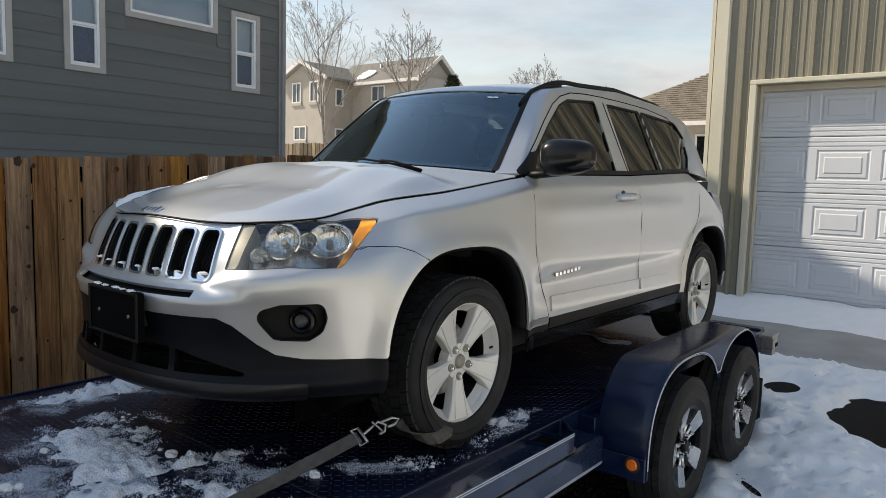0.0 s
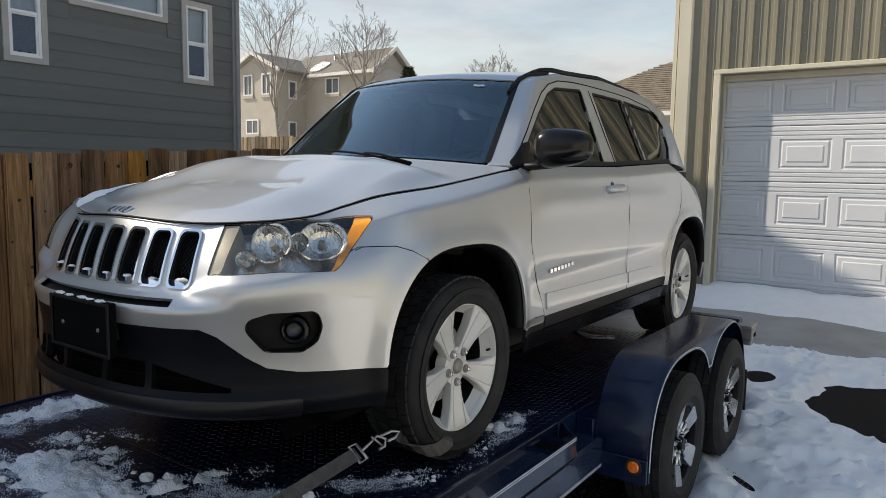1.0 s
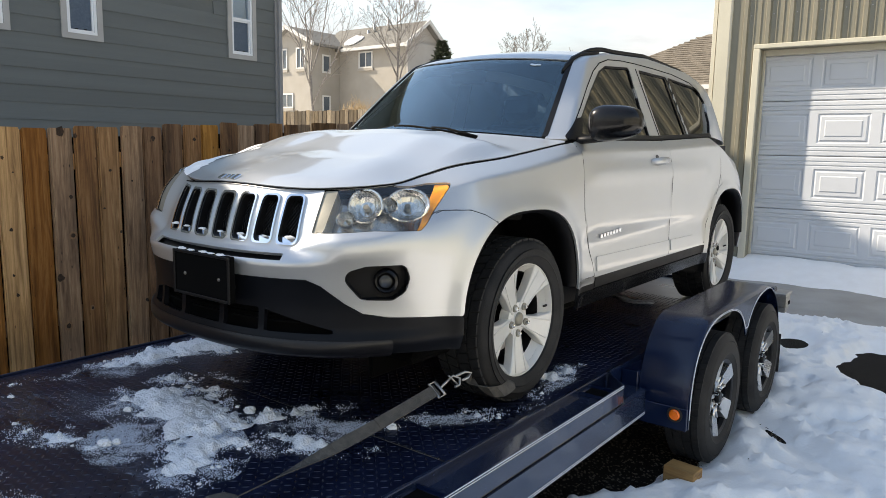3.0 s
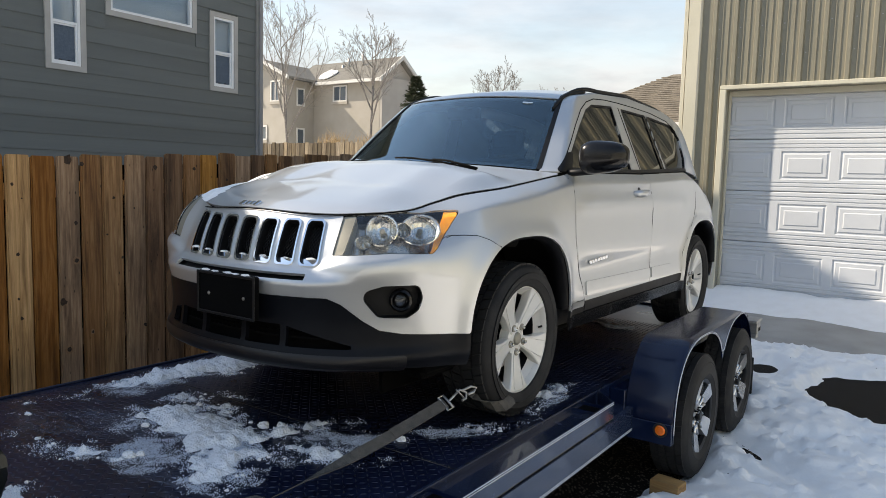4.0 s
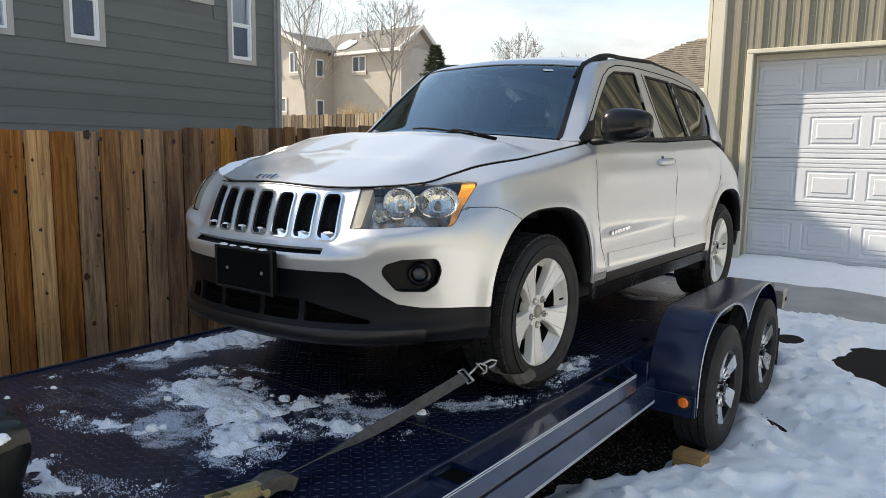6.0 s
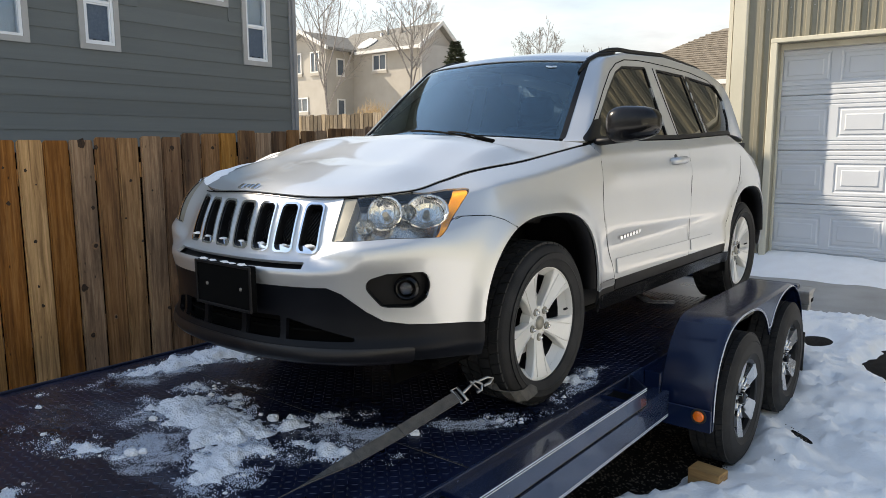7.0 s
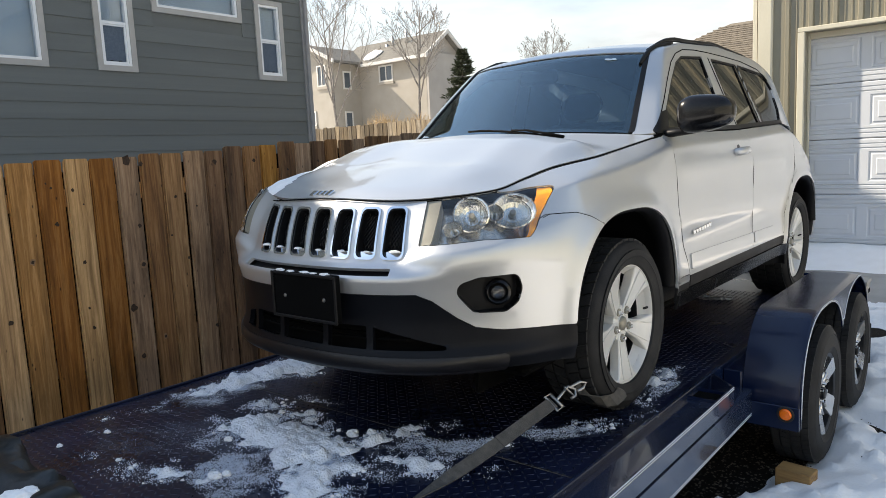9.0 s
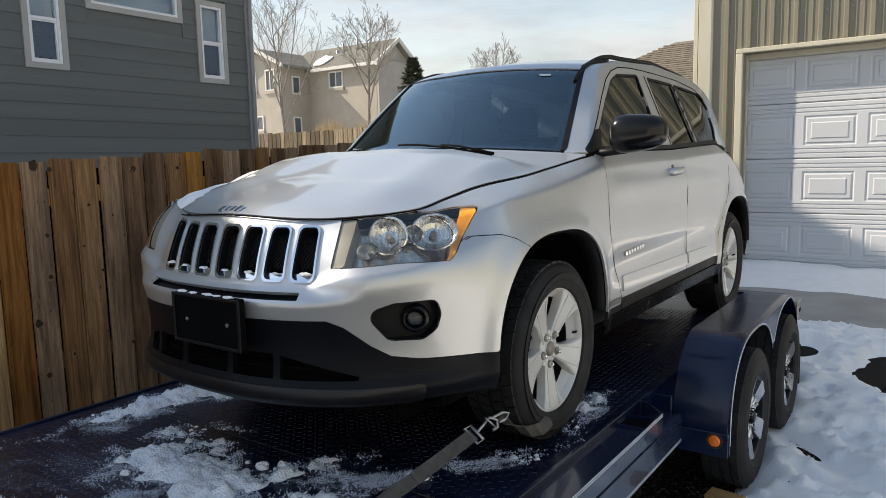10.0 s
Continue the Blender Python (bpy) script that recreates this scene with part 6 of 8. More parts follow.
BEZEL = [(0.478, 0.752), (0.514, 0.925), (0.578, 0.926), (0.524, 0.760)]
AMBER = [(1.030, 0.935), (1.075, 0.935), (0.988, 0.850), (0.912, 0.790), (0.866, 0.758), (0.846, 0.758), (0.930, 0.840), (0.985, 0.895)]
bezel_f, amber_f = poly_sdf(LA, HG, BEZEL), poly_sdf(LA, HG, AMBER)
for sgn in (1, -1):
    near = np.where(SG * sgn > 0, 1.0, -1.0)
    lens_f = np.minimum(np.minimum(light_f - 0.0005, -bezel_f), near)
    head = skin("headlight", np.minimum(light_f + 0.002, near), "lamp_housing", "clear headlight with chrome reflectors and amber indicator", 0.004, None, 0.052)
    skin("bezel", np.minimum(np.minimum(bezel_f, light_f - 0.0005), near), "bezel", "satin silver bezel", 0.05, head, 0.004)
    lens = skin("lens", lens_f, "lens", "clear polycarbonate lens", 0.004, head)
    lens.visible_shadow = False
    skin("indicator", np.minimum(np.minimum(amber_f, light_f - 0.001), near), "amber", "amber indicator", 0.03, head, 0.008)
    for s, h, r, ell in ((0.672, 0.848, 0.062, 0.95), (0.850, 0.850, 0.064, 1.18), (0.596, 0.803, 0.027, 1.2), (0.766, 0.848, 0.030, 1.0)):
        part("reflector", bowl(sgn * s, h, [(r, -0.008), (r * 1.06, -0.012), (r * 0.96, -0.014), (r * 0.84, -0.023), (r * 0.68, -0.033), (r * 0.45, -0.042), (0.0, -0.046)], 17, (0, -0.5, 0), ell), "reflector", head, "chrome reflector bowl")
        part("bulb_shield", bowl(sgn * s, h, [(0.0, -0.020), (r * 0.15, -0.021), (r * 0.18, -0.026), (r * 0.17, -0.044)], 12, (0, -0.5, 0)), "bezel", head, "", 40)
    fog_n = np.minimum(fog_f + 0.002, near)
    fog = skin("fog_lamp", fog_n, "black_plastic", "round fog lamp in a black recess", 0.004, None, 0.034)
    wall_f = np.minimum(np.minimum(fog_f + 0.004, -(fog_f - 0.004)), near)
    skin("recess_rim", wall_f, "black_plastic", "", 0.035, fog, 0.001)
    fs = 0.735 * sgn
    part("fog_bezel", bowl(fs, 0.592, [(0.044, -0.034), (0.042, -0.014), (0.034, -0.008), (0.029, -0.012), (0.026, -0.024)], 32, (0, -0.6, 0)), "gloss_black", fog, "", 40)
    part("fog_reflector", bowl(fs, 0.592, [(0.022, -0.014), (0.017, -0.022), (0.0, -0.030)], 28, (0, -0.6, 0)), "fog_bowl", fog, "", 50)
    part("fog_lens", bowl(fs, 0.592, [(0.0, -0.006), (0.015, -0.008), (0.022, -0.012), (0.022, -0.015), (0.0, -0.011)], 28, (0, -0.6, 0)), "lens", fog, "", 50).visible_shadow = False

# number plate holder, front
XP = XC + 0.042
holder = part("plate_holder", a_box(XP - 0.130, XP + 0.190, YC - 1.062, YC - 1.035, DZ + 0.508, DZ + 0.668, 0.004), "void", car, "empty black plate holder")
rim_bm = bmesh.new()
for a in ((-0.135, -0.123, 0.508, 0.668), (0.186, 0.198, 0.508, 0.668), (-0.123, 0.186, 0.508, 0.518), (-0.123, 0.186, 0.658, 0.668)):
    box(rim_bm, XP + a[0], XP + a[1], YC - 1.068, YC - 1.0622, DZ + a[2], DZ + a[3], 0.002)
part("rim", rim_bm, "black_plastic", holder)
for v in (-0.065, 0.135):
    part("screw", turned(XP + v, YC - 1.0625, DZ + 0.585, [(0.0, -0.004), (0.006, -0.003), (0.007, 0.0)], 10), "dull_metal", holder)
for v in (-0.06, 0.13):
    part("bracket", a_box(XP + v - 0.02, XP + v + 0.02, YC - 1.036, YC - 0.99, DZ + 0.55, DZ + 0.62), "black_plastic", holder)

# side panels
front_door_u = np.interp(HG, [0.44, 0.53, 0.77, 1.04, 1.2], [0.575, 0.541, 0.440, 0.441, 0.46])
mid_door_u = np.interp(HG, [0.44, 0.8, 1.1], [1.536, 1.543, 1.524])
DOOR_LOW = 0.448
for sgn in (1, -1):
    near = np.where(SG * sgn > 0, 1.0, -1.0)
    over_seam = np.where(LA < 1.26, HG - line(LA, SEAM), 1.0)
    skin("fender", np.minimum.reduce([near, over_seam - GAP, np.where(LA > 0.64, 1.0, -1.0), np.where(LA > 0.9, 1.0, HG - 0.90), -light_f - GAP, front_door_u - LU - GAP, ARCH, LE - HG - 0.004, HG - 0.42]), "paint", "", 0.010)
    fd = skin("front_door", np.minimum.reduce([near, LU - front_door_u - GAP, mid_door_u - LU - GAP, HG - DOOR_LOW, LE - HG - 0.004]), "paint", "", 0.010)
    rd = skin("rear_door", np.minimum.reduce([near, LU - mid_door_u - GAP, 2.47 - LU - GAP, ARCH - 0.045, HG - DOOR_LOW, LE - HG - 0.004]), "paint", "", 0.010)
    behind = np.maximum(LU - 2.47 - GAP, np.where(LU > 1.9, 0.045 - GAP - ARCH, -1.0))
    lampzone = np.minimum(np.minimum(LA - 4.92, 5.3 - LA), np.minimum(HG - 0.84, 1.04 - HG))
    skin("quarter_panel", np.minimum.reduce([near, behind, ARCH, LE - HG - 0.004, np.where(LU > 3.02, HG - 0.815, 1.0), HG - 0.36, -lampzone, 5.50 - LA]), "paint", "", 0.010)
    skin("tail_lamp", np.minimum(near, lampzone - GAP), "tail", "red tail lamp", 0.02)
    skin("rear_bumper", np.minimum.reduce([near, LU - 3.02, 0.81 - HG, HG - 0.34, ARCH, 5.50 - LA]), "paint", "", 0.010)
    skin("door_cladding", np.minimum.reduce([near, LU - front_door_u - 0.01, 2.16 - LU, HG - 0.395, DOOR_LOW - GAP - HG, ARCH - 0.02]), "black_plastic", "black plastic sill cladding", 0.012)
    skin("side_sill", np.minimum.reduce([near, LU - 0.33, 2.20 - LU, HG - 0.325, 0.392 - HG, ARCH - 0.004]), "gloss_black", "black side sill", 0.012, None, -0.008)
    skin("sill_end", np.minimum.reduce([near, LU - 0.30, front_door_u - LU, HG - 0.36, 0.456 - HG, ARCH - 0.004]), "black_plastic", "", 0.012)
    for a, b, door in ((0.585, 1.530, fd), (1.555, 1.94, rd)):
        skin("door_moulding", np.minimum.reduce([near, LU - a, b - LU, HG - 0.474, np.interp(LU, [0.5, 1.95], [0.545, 0.53]) - HG]), "paint", "silver protective moulding", 0.012, door, -0.007)
    # wheel openings
    for uc, n, a, b in ((-0.05, 2.8, 0.42, 0.46), (2.62, 2.6, 0.42, 0.45)):
        th = np.linspace(0.16 if uc > 1 else 0.10, np.pi + (0.12 if uc > 1 else -0.06), 60)
        cu = uc + (a + 0.001) * np.sign(np.cos(th)) * np.abs(np.cos(th)) ** (2 / n)
        ch = 0.345 + (b + 0.001) * np.sign(np.sin(th)) * np.abs(np.sin(th)) ** (2 / n)
        rows = []
        for back, grow in ((0.016, 0.0), (0.030, -0.012), (0.07, -0.012), (0.12, 0.03), (0.36, 0.03)):
            uu, hh = uc + (cu - uc) * (1 + grow / 0.42), 0.345 + (ch - 0.345) * (1 + grow / 0.46)
            vv = np.where(uu < -0.3, np.interp(uu, OU[:240], OV[:240]), 0.785) + 0.020 - back
            rows.append(np.stack([uu, (vv if sgn > 0 else -1.05 * vv), hh], -1))
        part("wheel_liner", clipped(to_world(np.array(rows)), np.ones((5, 60)), None, 0.004), "black_plastic", car, "black wheel arch liner")
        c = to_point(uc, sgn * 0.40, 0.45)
        # near-black plane: the shade inside the wheel well, given by colour
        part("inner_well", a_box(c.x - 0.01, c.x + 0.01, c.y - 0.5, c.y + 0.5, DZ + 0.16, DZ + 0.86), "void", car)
recess = bmesh.new()
bmesh.ops.create_uvsphere(recess, u_segments=20, v_segments=10, radius=1.0, matrix=Matrix.Translation(to_point(1.325, 0.756, 0.985)) @ Matrix.Diagonal((0.012, 0.075, 0.050, 1)))
hd = part("door_handle", tube([to_point(1.245, 0.762, 0.984), to_point(1.262, 0.785, 0.986), to_point(1.33, 0.792, 0.990), to_point(1.41, 0.788, 0.992), to_point(1.43, 0.764, 0.992)], [0.017, 0.021, 0.022, 0.021, 0.017], 10), "paint", car, "silver pull handle")
part("handle_cup", recess, "gloss_black", hd, "", 60)
for k in range(7):
    w = 0.026
    y0 = 0.612 + 0.0345 * k
    p = to_point(y0, 0.783, 0.640 + 0.002 * k)
    part("badge_bar", a_box(p.x - 0.004, p.x + 0.004, p.y, p.y + w, p.z - 0.010, p.z + 0.010, 0.002), "chrome", car, "chrome model badge bar" if k == 0 else "")



def seam(pairs, sgn=1, r=0.0013):
    """A dark shut line in the lower body along places of (s, h)."""
    P = lower(np.array([p[0] for p in pairs]) * sgn, np.array([p[1] for p in pairs]))
    return part("shut_line", tube(to_world(P), r, 6), "void", car)


def side_point(u, h, sgn):
    """The place on the leaning side of the cab at u and h."""
    vv = np.linspace(0.40, 0.72, 400)
    v = float(vv[np.argmin(np.abs(upper_h(u + 0 * vv, vv) - h))])
    return to_point(u, v * (1 if sgn > 0 else -1.05), h)


s_of_u = lambda u: float(np.interp(u, OU, OS))
rim_s = np.linspace(-1.93, 1.93, 120)
RUx, RVx = rim_of(rim_s)
part("bonnet_gap", tube([to_point(u, v * (1 if q > 0 else -1.05), float(upper_h(u, v)) - 0.004) for u, v, q in zip(RUx, RVx, rim_s)], 0.0024, 6), "void", car, "dark gap round the bonnet")
for sgn in (1, -1):
    seam([(s_of_u(u), h) for u, h in ((0.445, 1.06), (0.441, 1.0), (0.440, 0.9), (0.440, 0.8), (0.445, 0.74), (0.47, 0.67), (0.51, 0.59), (0.545, 0.52), (0.57, 0.455))], sgn)
    seam([(s_of_u(u), h) for u, h in ((1.524, 1.10), (1.532, 1.0), (1.54, 0.9), (1.543, 0.8), (1.541, 0.65), (1.536, 0.455))], sgn)
    seam([(s_of_u(u), h) for u, h in ((2.47, 1.13), (2.47, 1.0), (2.465, 0.90), (2.42, 0.84), (2.33, 0.77), (2.24, 0.68), (2.18, 0.58), (2.15, 0.46))], sgn)
    seam([(0.955, 0.815), (0.985, 0.824), (1.04, 0.825), (1.10, 0.822), (1.16, 0.804), (1.215, 0.775)], sgn)

# upper body
ug = np.concatenate([np.arange(-0.98, 1.2, 0.0125), np.arange(1.2, 3.3, 0.02)])
tg = np.linspace(-1, 1, 241)
rowsP = []
for u in ug:
    vv = np.linspace(0, 0.725, 300)
    hv_ = upper_h(u + 0 * vv, vv)
    cum = np.concatenate([[0], np.cumsum(np.hypot(np.diff(vv), np.diff(hv_)))])
    v = np.interp(np.abs(tg) * cum[-1], cum, vv)
    lift = np.where(tg < 0, 0.033 + 0.02 * (1 - sstep(-0.9, -0.6, u)), 0.0) * sstep(-1.04, -0.90, u) * sstep(0.15, 0.6, v) * (1 - sstep(0.5, 1.0, u))
    rowsP.append(np.stack([u + 0 * v, v * np.where(tg < 0, -1.05, 1.0), np.interp(v, vv, hv_) + lift], -1))
UP = np.array(rowsP)
UU, UH = UP[..., 0], UP[..., 2]
UV = np.where(UP[..., 1] < 0, -UP[..., 1] / 1.05, UP[..., 1])
CU = cab_u(UU, UV)
UW = to_world(UP)
UN = normals(UW)
UPPER_FLIP = bool(UN[100, 120, 2] < 0)
if UPPER_FLIP:
    UN = -UN


def top_skin(name, F, mat, label="", thick=0.006, parent=None, sink=0.0):
    return part(name, clipped(UW - sink * UN, F, UN, thick, flip=UPPER_FLIP), mat, parent or car, label)


rs = np.linspace(0, 2.2, 200)
RU, RV = rim_of(rs)
rim_poly = [(float(a), float(b)) for a, b in zip(RU, RV)]
inside = poly_sdf(UU, UV, rim_poly + [(float(RU[-1]), -1.0), (float(RU[0]), -1.0)])
hood_f = np.minimum(0.150 - CU, inside - 0.002)
top_skin("hood", hood_f, "paint", "silver bonnet", 0.010)
pillar_v = 0.590 - 0.26 * (UH - 1.11)
screen_f = np.minimum.reduce([CU - 0.174, 0.642 - CU, pillar_v - UV])
top_skin("cowl", np.minimum.reduce([CU - 0.137, 0.182 - CU, 0.55 - UV, inside]), "black_plastic", "black cowl panel", 0.004, None, 0.014)
screen = top_skin("windscreen", screen_f, "glass", "clear windscreen", 0.005, None, 0.004)
screen.visible_shadow = False
top_skin("screen_border", np.minimum(screen_f + 0.004, 0.022 - screen_f), "gloss_black", "black screen border", 0.002, screen, 0.010)
for side in (-1, 1):
    top_skin("screen_seal", np.minimum.reduce([side * UP[..., 1], pillar_v + 0.020 - UV, UV - pillar_v + 0.001, CU - 0.174, 0.655 - CU]), "black_plastic", "black pillar seal", 0.008, screen, -0.001)
sticker = np.minimum(0.028 - np.abs(UP[..., 1] - 0.36), 0.006 - np.abs(CU - 0.605))
top_skin("sticker", sticker, "blind", "pale sticker inside the screen", 0.001, screen, 0.0005)
roof_v = np.interp(UU, [0.6, 0.8, 1.2, 2.4, 2.8], [0.49, 0.50, 0.515, 0.50, 0.46])
roof_f = np.minimum.reduce([CU - 0.655, 2.80 - UU, roof_v - UV])
top_skin("roof", roof_f, "paint", "silver roof")
WIN = {"front": [(0.50, 1.106), (0.60, 1.185), (0.78, 1.325), (0.93, 1.43), (1.03, 1.467), (1.325, 1.487), (1.372, 1.122)],
       "rear": [(1.482, 1.487), (1.552, 1.132), (1.985, 1.150), (1.885, 1.483)],
       "quarter": [(1.925, 1.482), (2.03, 1.155), (2.45, 1.172), (2.53, 1.25), (2.545, 1.38), (2.42, 1.455)]}
win_f = {k: poly_sdf(UU, UH, v, 0.012) for k, v in WIN.items()}
any_win = np.max(list(win_f.values()), axis=0)
rear_glass = np.minimum.reduce([UU - 2.86, 0.50 - UV, UH - 1.16])
cab_f = np.minimum.reduce([CU - np.where(UV > 0.54, 0.155, 0.176), UH - (belt(UU) + 0.002) * (UU > 0.36), -screen_f - 0.016 * (UV > pillar_v - 0.1), -roof_f - 0.005, -any_win, -rear_glass, 3.22 - UU, np.where((UV < np.minimum(pillar_v, roof_v) - 0.012) & (CU < 0.72), -0.01, 1.0)])
top_skin("cab_frame", cab_f, "paint", "silver pillars and door frames", 0.012)
for sgn in (1, -1):
    near = np.where(UP[..., 1] * sgn > 0, 1.0, -1.0)
    for k in WIN:
        g = top_skin("side_window", np.minimum(win_f[k] + 0.004, near), "tint", "dark tinted side window", 0.005, None, 0.010)
        g.visible_shadow = False
        top_skin("window_seal", np.minimum(np.minimum(win_f[k] + 0.005, 0.010 - win_f[k]), near), "black_plastic", "black window seal", 0.006, g, 0.003)
    top_skin("belt_seal", np.minimum.reduce([near, 0.011 - np.abs(UH - belt(UU) - 0.010), UU - 0.46, 2.46 - UU]), "black_plastic", "black belt-line seal", 0.008, None, -0.003)
    top_skin("pillar_blackout", np.minimum.reduce([near, UU - (1.955 - 0.28 * (UH - 1.15)) , (2.075 - 0.28 * (UH - 1.15)) - UU, UH - 1.13, 1.49 - UH]), "gloss_black", "black rear pillar trim", 0.006, None, 0.004)
    part("pillar_seam", tube([side_point(u, h, sgn) for u, h in zip(np.linspace(1.524, 1.428, 10), np.linspace(1.118, 1.50, 10))], 0.0035, 6), "void", car)
    arc = [(0.435, 1.10), (0.52, 1.165), (0.62, 1.245), (0.74, 1.345), (0.86, 1.435), (0.96, 1.485), (1.08, 1.515), (1.25, 1.527), (1.43, 1.530), (1.7, 1.528), (2.0, 1.52), (2.3, 1.49), (2.47, 1.43)]
    part("door_gap", tube([side_point(u, h, sgn) for u, h in arc], 0.0030, 6), "void", car)
    pts = []
    for u in np.linspace(0.80, 2.62, 30):
        v = float(np.interp(u, [0.6, 0.8, 1.2, 2.4, 2.8], [0.49, 0.50, 0.515, 0.50, 0.46])) - 0.005
        lift = 0.004 + 0.008 * float(sstep(0.85, 1.0, u) * (1 - sstep(2.35, 2.6, u))) + 0.010 * float(sstep(0.85, 0.97, u) * (1 - sstep(1.02, 1.25, u)))
        pts.append(to_point(u, v * sgn * (1.05 if sgn < 0 else 1), float(upper_h(u, v)) + lift))
    rr = [0.008 + 0.004 * float(sstep(0.85, 1.1, 0.80 + 1.82 * k / 29)) for k in range(30)]
    part("roof_rail", tube(pts, rr, 10), "black_plastic", car, "black roof rail")
    pts2 = [to_point(u, sgn * (1.05 if sgn < 0 else 1) * (float(np.interp(u, [0.6, 0.8, 1.2], [0.49, 0.50, 0.515])) + 0.004), float(upper_h(u, 0.50)) + 0.003) for u in np.linspace(0.70, 1.06, 10)]
    part("roof_strip", tube(pts2, [0.006] + [0.011] * 8 + [0.006], 8), "black_plastic", car)
rg = top_skin("rear_window", rear_glass + 0.004, "tint", "tinted rear window", 0.005, None, 0.006)
rg.visible_shadow = False
# underbody coloured near black to carry the deep shade beneath the car
part("floor_pan", a_box(XC - 0.66, XC + 0.62, YC - 0.55, YC + 3.2, DZ + 0.25, DZ + 0.30, 0.02), "void", car)
part("bulkhead", a_box(XC - 0.60, XC + 0.56, YC - 0.62, YC + 0.1, DZ + 0.30, DZ + 0.80, 0.02), "void", car)
part("door_inner", a_box(XC + 0.62, XC + 0.64, YC + 0.45, YC + 3.0, DZ + 0.30, DZ + 1.09), "cloth", car)
part("door_inner", a_box(XC - 0.70, XC - 0.68, YC + 0.45, YC + 3.0, DZ + 0.30, DZ + 1.09), "cloth", car)
part("headlining", clipped(UW - 0.03 * UN, np.minimum(roof_f - 0.02, 0.45 - UV), UN, 0.01, flip=UPPER_FLIP), "cloth", car)
part("load_floor", a_box(XC - 0.62, XC + 0.58, YC + 2.3, YC + 3.2, DZ + 0.60, DZ + 0.66), "cloth", car)

# cabin
dash = bmesh.new()
box(dash, XC - 0.62, XC + 0.58, YC + 0.22, YC + 0.62, DZ + 0.72, DZ + 1.04, 0.05)
part("dashboard", dash, "cloth", car, "dark dashboard", 40)
for v in (-0.36, 0.36):
    st = part("seat", a_box(XC + v - 0.24, XC + v + 0.24, YC + 1.02, YC + 1.52, DZ + 0.44, DZ + 0.66, 0.06), "cloth", car, "dark cloth front seat", 40)
    part("backrest", a_box(-0.23, 0.23, -0.07, 0.07, 0.0, 0.62, 0.05, pose(XC + v, YC + 1.50, DZ + 0.60, -16)), "cloth", st, "", 40)
    part("headrest", a_box(-0.13, 0.13, -0.05, 0.05, 0.0, 0.17, 0.04, pose(XC + v, YC + 1.70, DZ + 1.23, -12)), "cloth", st, "", 40)
part("rear_bench", a_box(XC - 0.58, XC + 0.56, YC + 2.16, YC + 2.34, DZ + 0.55, DZ + 1.22, 0.06), "cloth", car, "", 40)
ring_pts = [Vector((0.18 * math.cos(a), 0, 0.18 * math.sin(a))) for a in np.linspace(0, 2 * math.pi, 32, endpoint=False)]
sw = pose(XC + 0.36, YC + 0.80, DZ + 0.98, 25)
wheel_ob = part("steering_wheel", tube([sw @ p for p in ring_pts], 0.016, 8, True), "black_plastic", car)
part("steering_boss", a_box(-0.075, 0.075, -0.03, 0.04, -0.07, 0.06, 0.02, sw), "black_plastic", wheel_ob)
part("steering_spoke", a_box(-0.175, 0.175, -0.01, 0.01, -0.02, 0.02, 0.006, sw), "black_plastic", wheel_ob)
part("rear_view_mirror", a_box(XC - 0.12, XC + 0.10, YC + 0.60, YC + 0.64, DZ + 1.37, DZ + 1.44, 0.015), "black_plastic", car, "", 40)

# door mirror
for sgn in (1,):
    bm = bmesh.new()
    bmesh.ops.create_uvsphere(bm, u_segments=32, v_segments=20, radius=1.0)
    for v in bm.verts:
        x, y, z = v.co
        k = (abs(x) ** 3 + abs(y) ** 3 + abs(z) ** 3) ** (-1 / 3)
        x, y, z = x * k, y * k, z * k
        if y > 0:
            y *= 0.35
        z *= 1.0 - 0.16 * x * sgn
        v.co = to_point(0.545 + 0.085 * y + 0.028 * x * sgn, (0.868 if sgn > 0 else -0.93) + 0.112 * x, 1.166 + 0.078 * z + 0.006 * x * sgn)
    mir = part("door_mirror", bm, "gloss_black", car, "black door mirror housing", 60)
    part("mirror_foot", tube([to_point(0.50, sgn * 0.70 * (1.05 if sgn < 0 else 1), 1.085), to_point(0.515, sgn * 0.76, 1.090), to_point(0.535, sgn * 0.86, 1.098)], [0.030, 0.026, 0.020], 10, False, 0.6), "black_plastic", mir)
    part("mirror_sail", clipped(UW + 0.004 * UN, np.minimum(poly_sdf(UU, UH, [(0.43, 1.095), (0.53, 1.095), (0.60, 1.19), (0.545, 1.18)], 0.006), np.where(UP[..., 1] * sgn > 0, 1.0, -1.0)), UN, 0.008, flip=UPPER_FLIP), "black_plastic", mir)

# wipers and washer jet
for v0, u0, v1, u1 in ((0.42, 0.085, -0.16, 0.205), (-0.22, 0.12, -0.62, 0.20)):
    run = []
    for q in np.linspace(0, 1, 9):
        u, v = u0 + (u1 - u0) * q, v0 + (v1 - v0) * q
        run.append(to_point(u, v, float(upper_h(u, v)) + 0.008 + 0.006 * math.sin(q * math.pi)))
    wp = part("wiper", tube(run, 0.005, 6), "void", car, "black wiper blade")
    arm = [to_point(u0 - 0.02, v0 + 0.02, float(upper_h(u0 - 0.02, v0)) + 0.012), (run[2] + run[3]) / 2 + Vector((0, -0.01, 0.014)), run[4] + Vector((0, -0.004, 0.008))]
    part("wiper_arm", tube(arm, [0.007, 0.005, 0.004], 6), "void", wp)
jet = to_point(0.05, 0.06, float(upper_h(0.05, 0.06)))
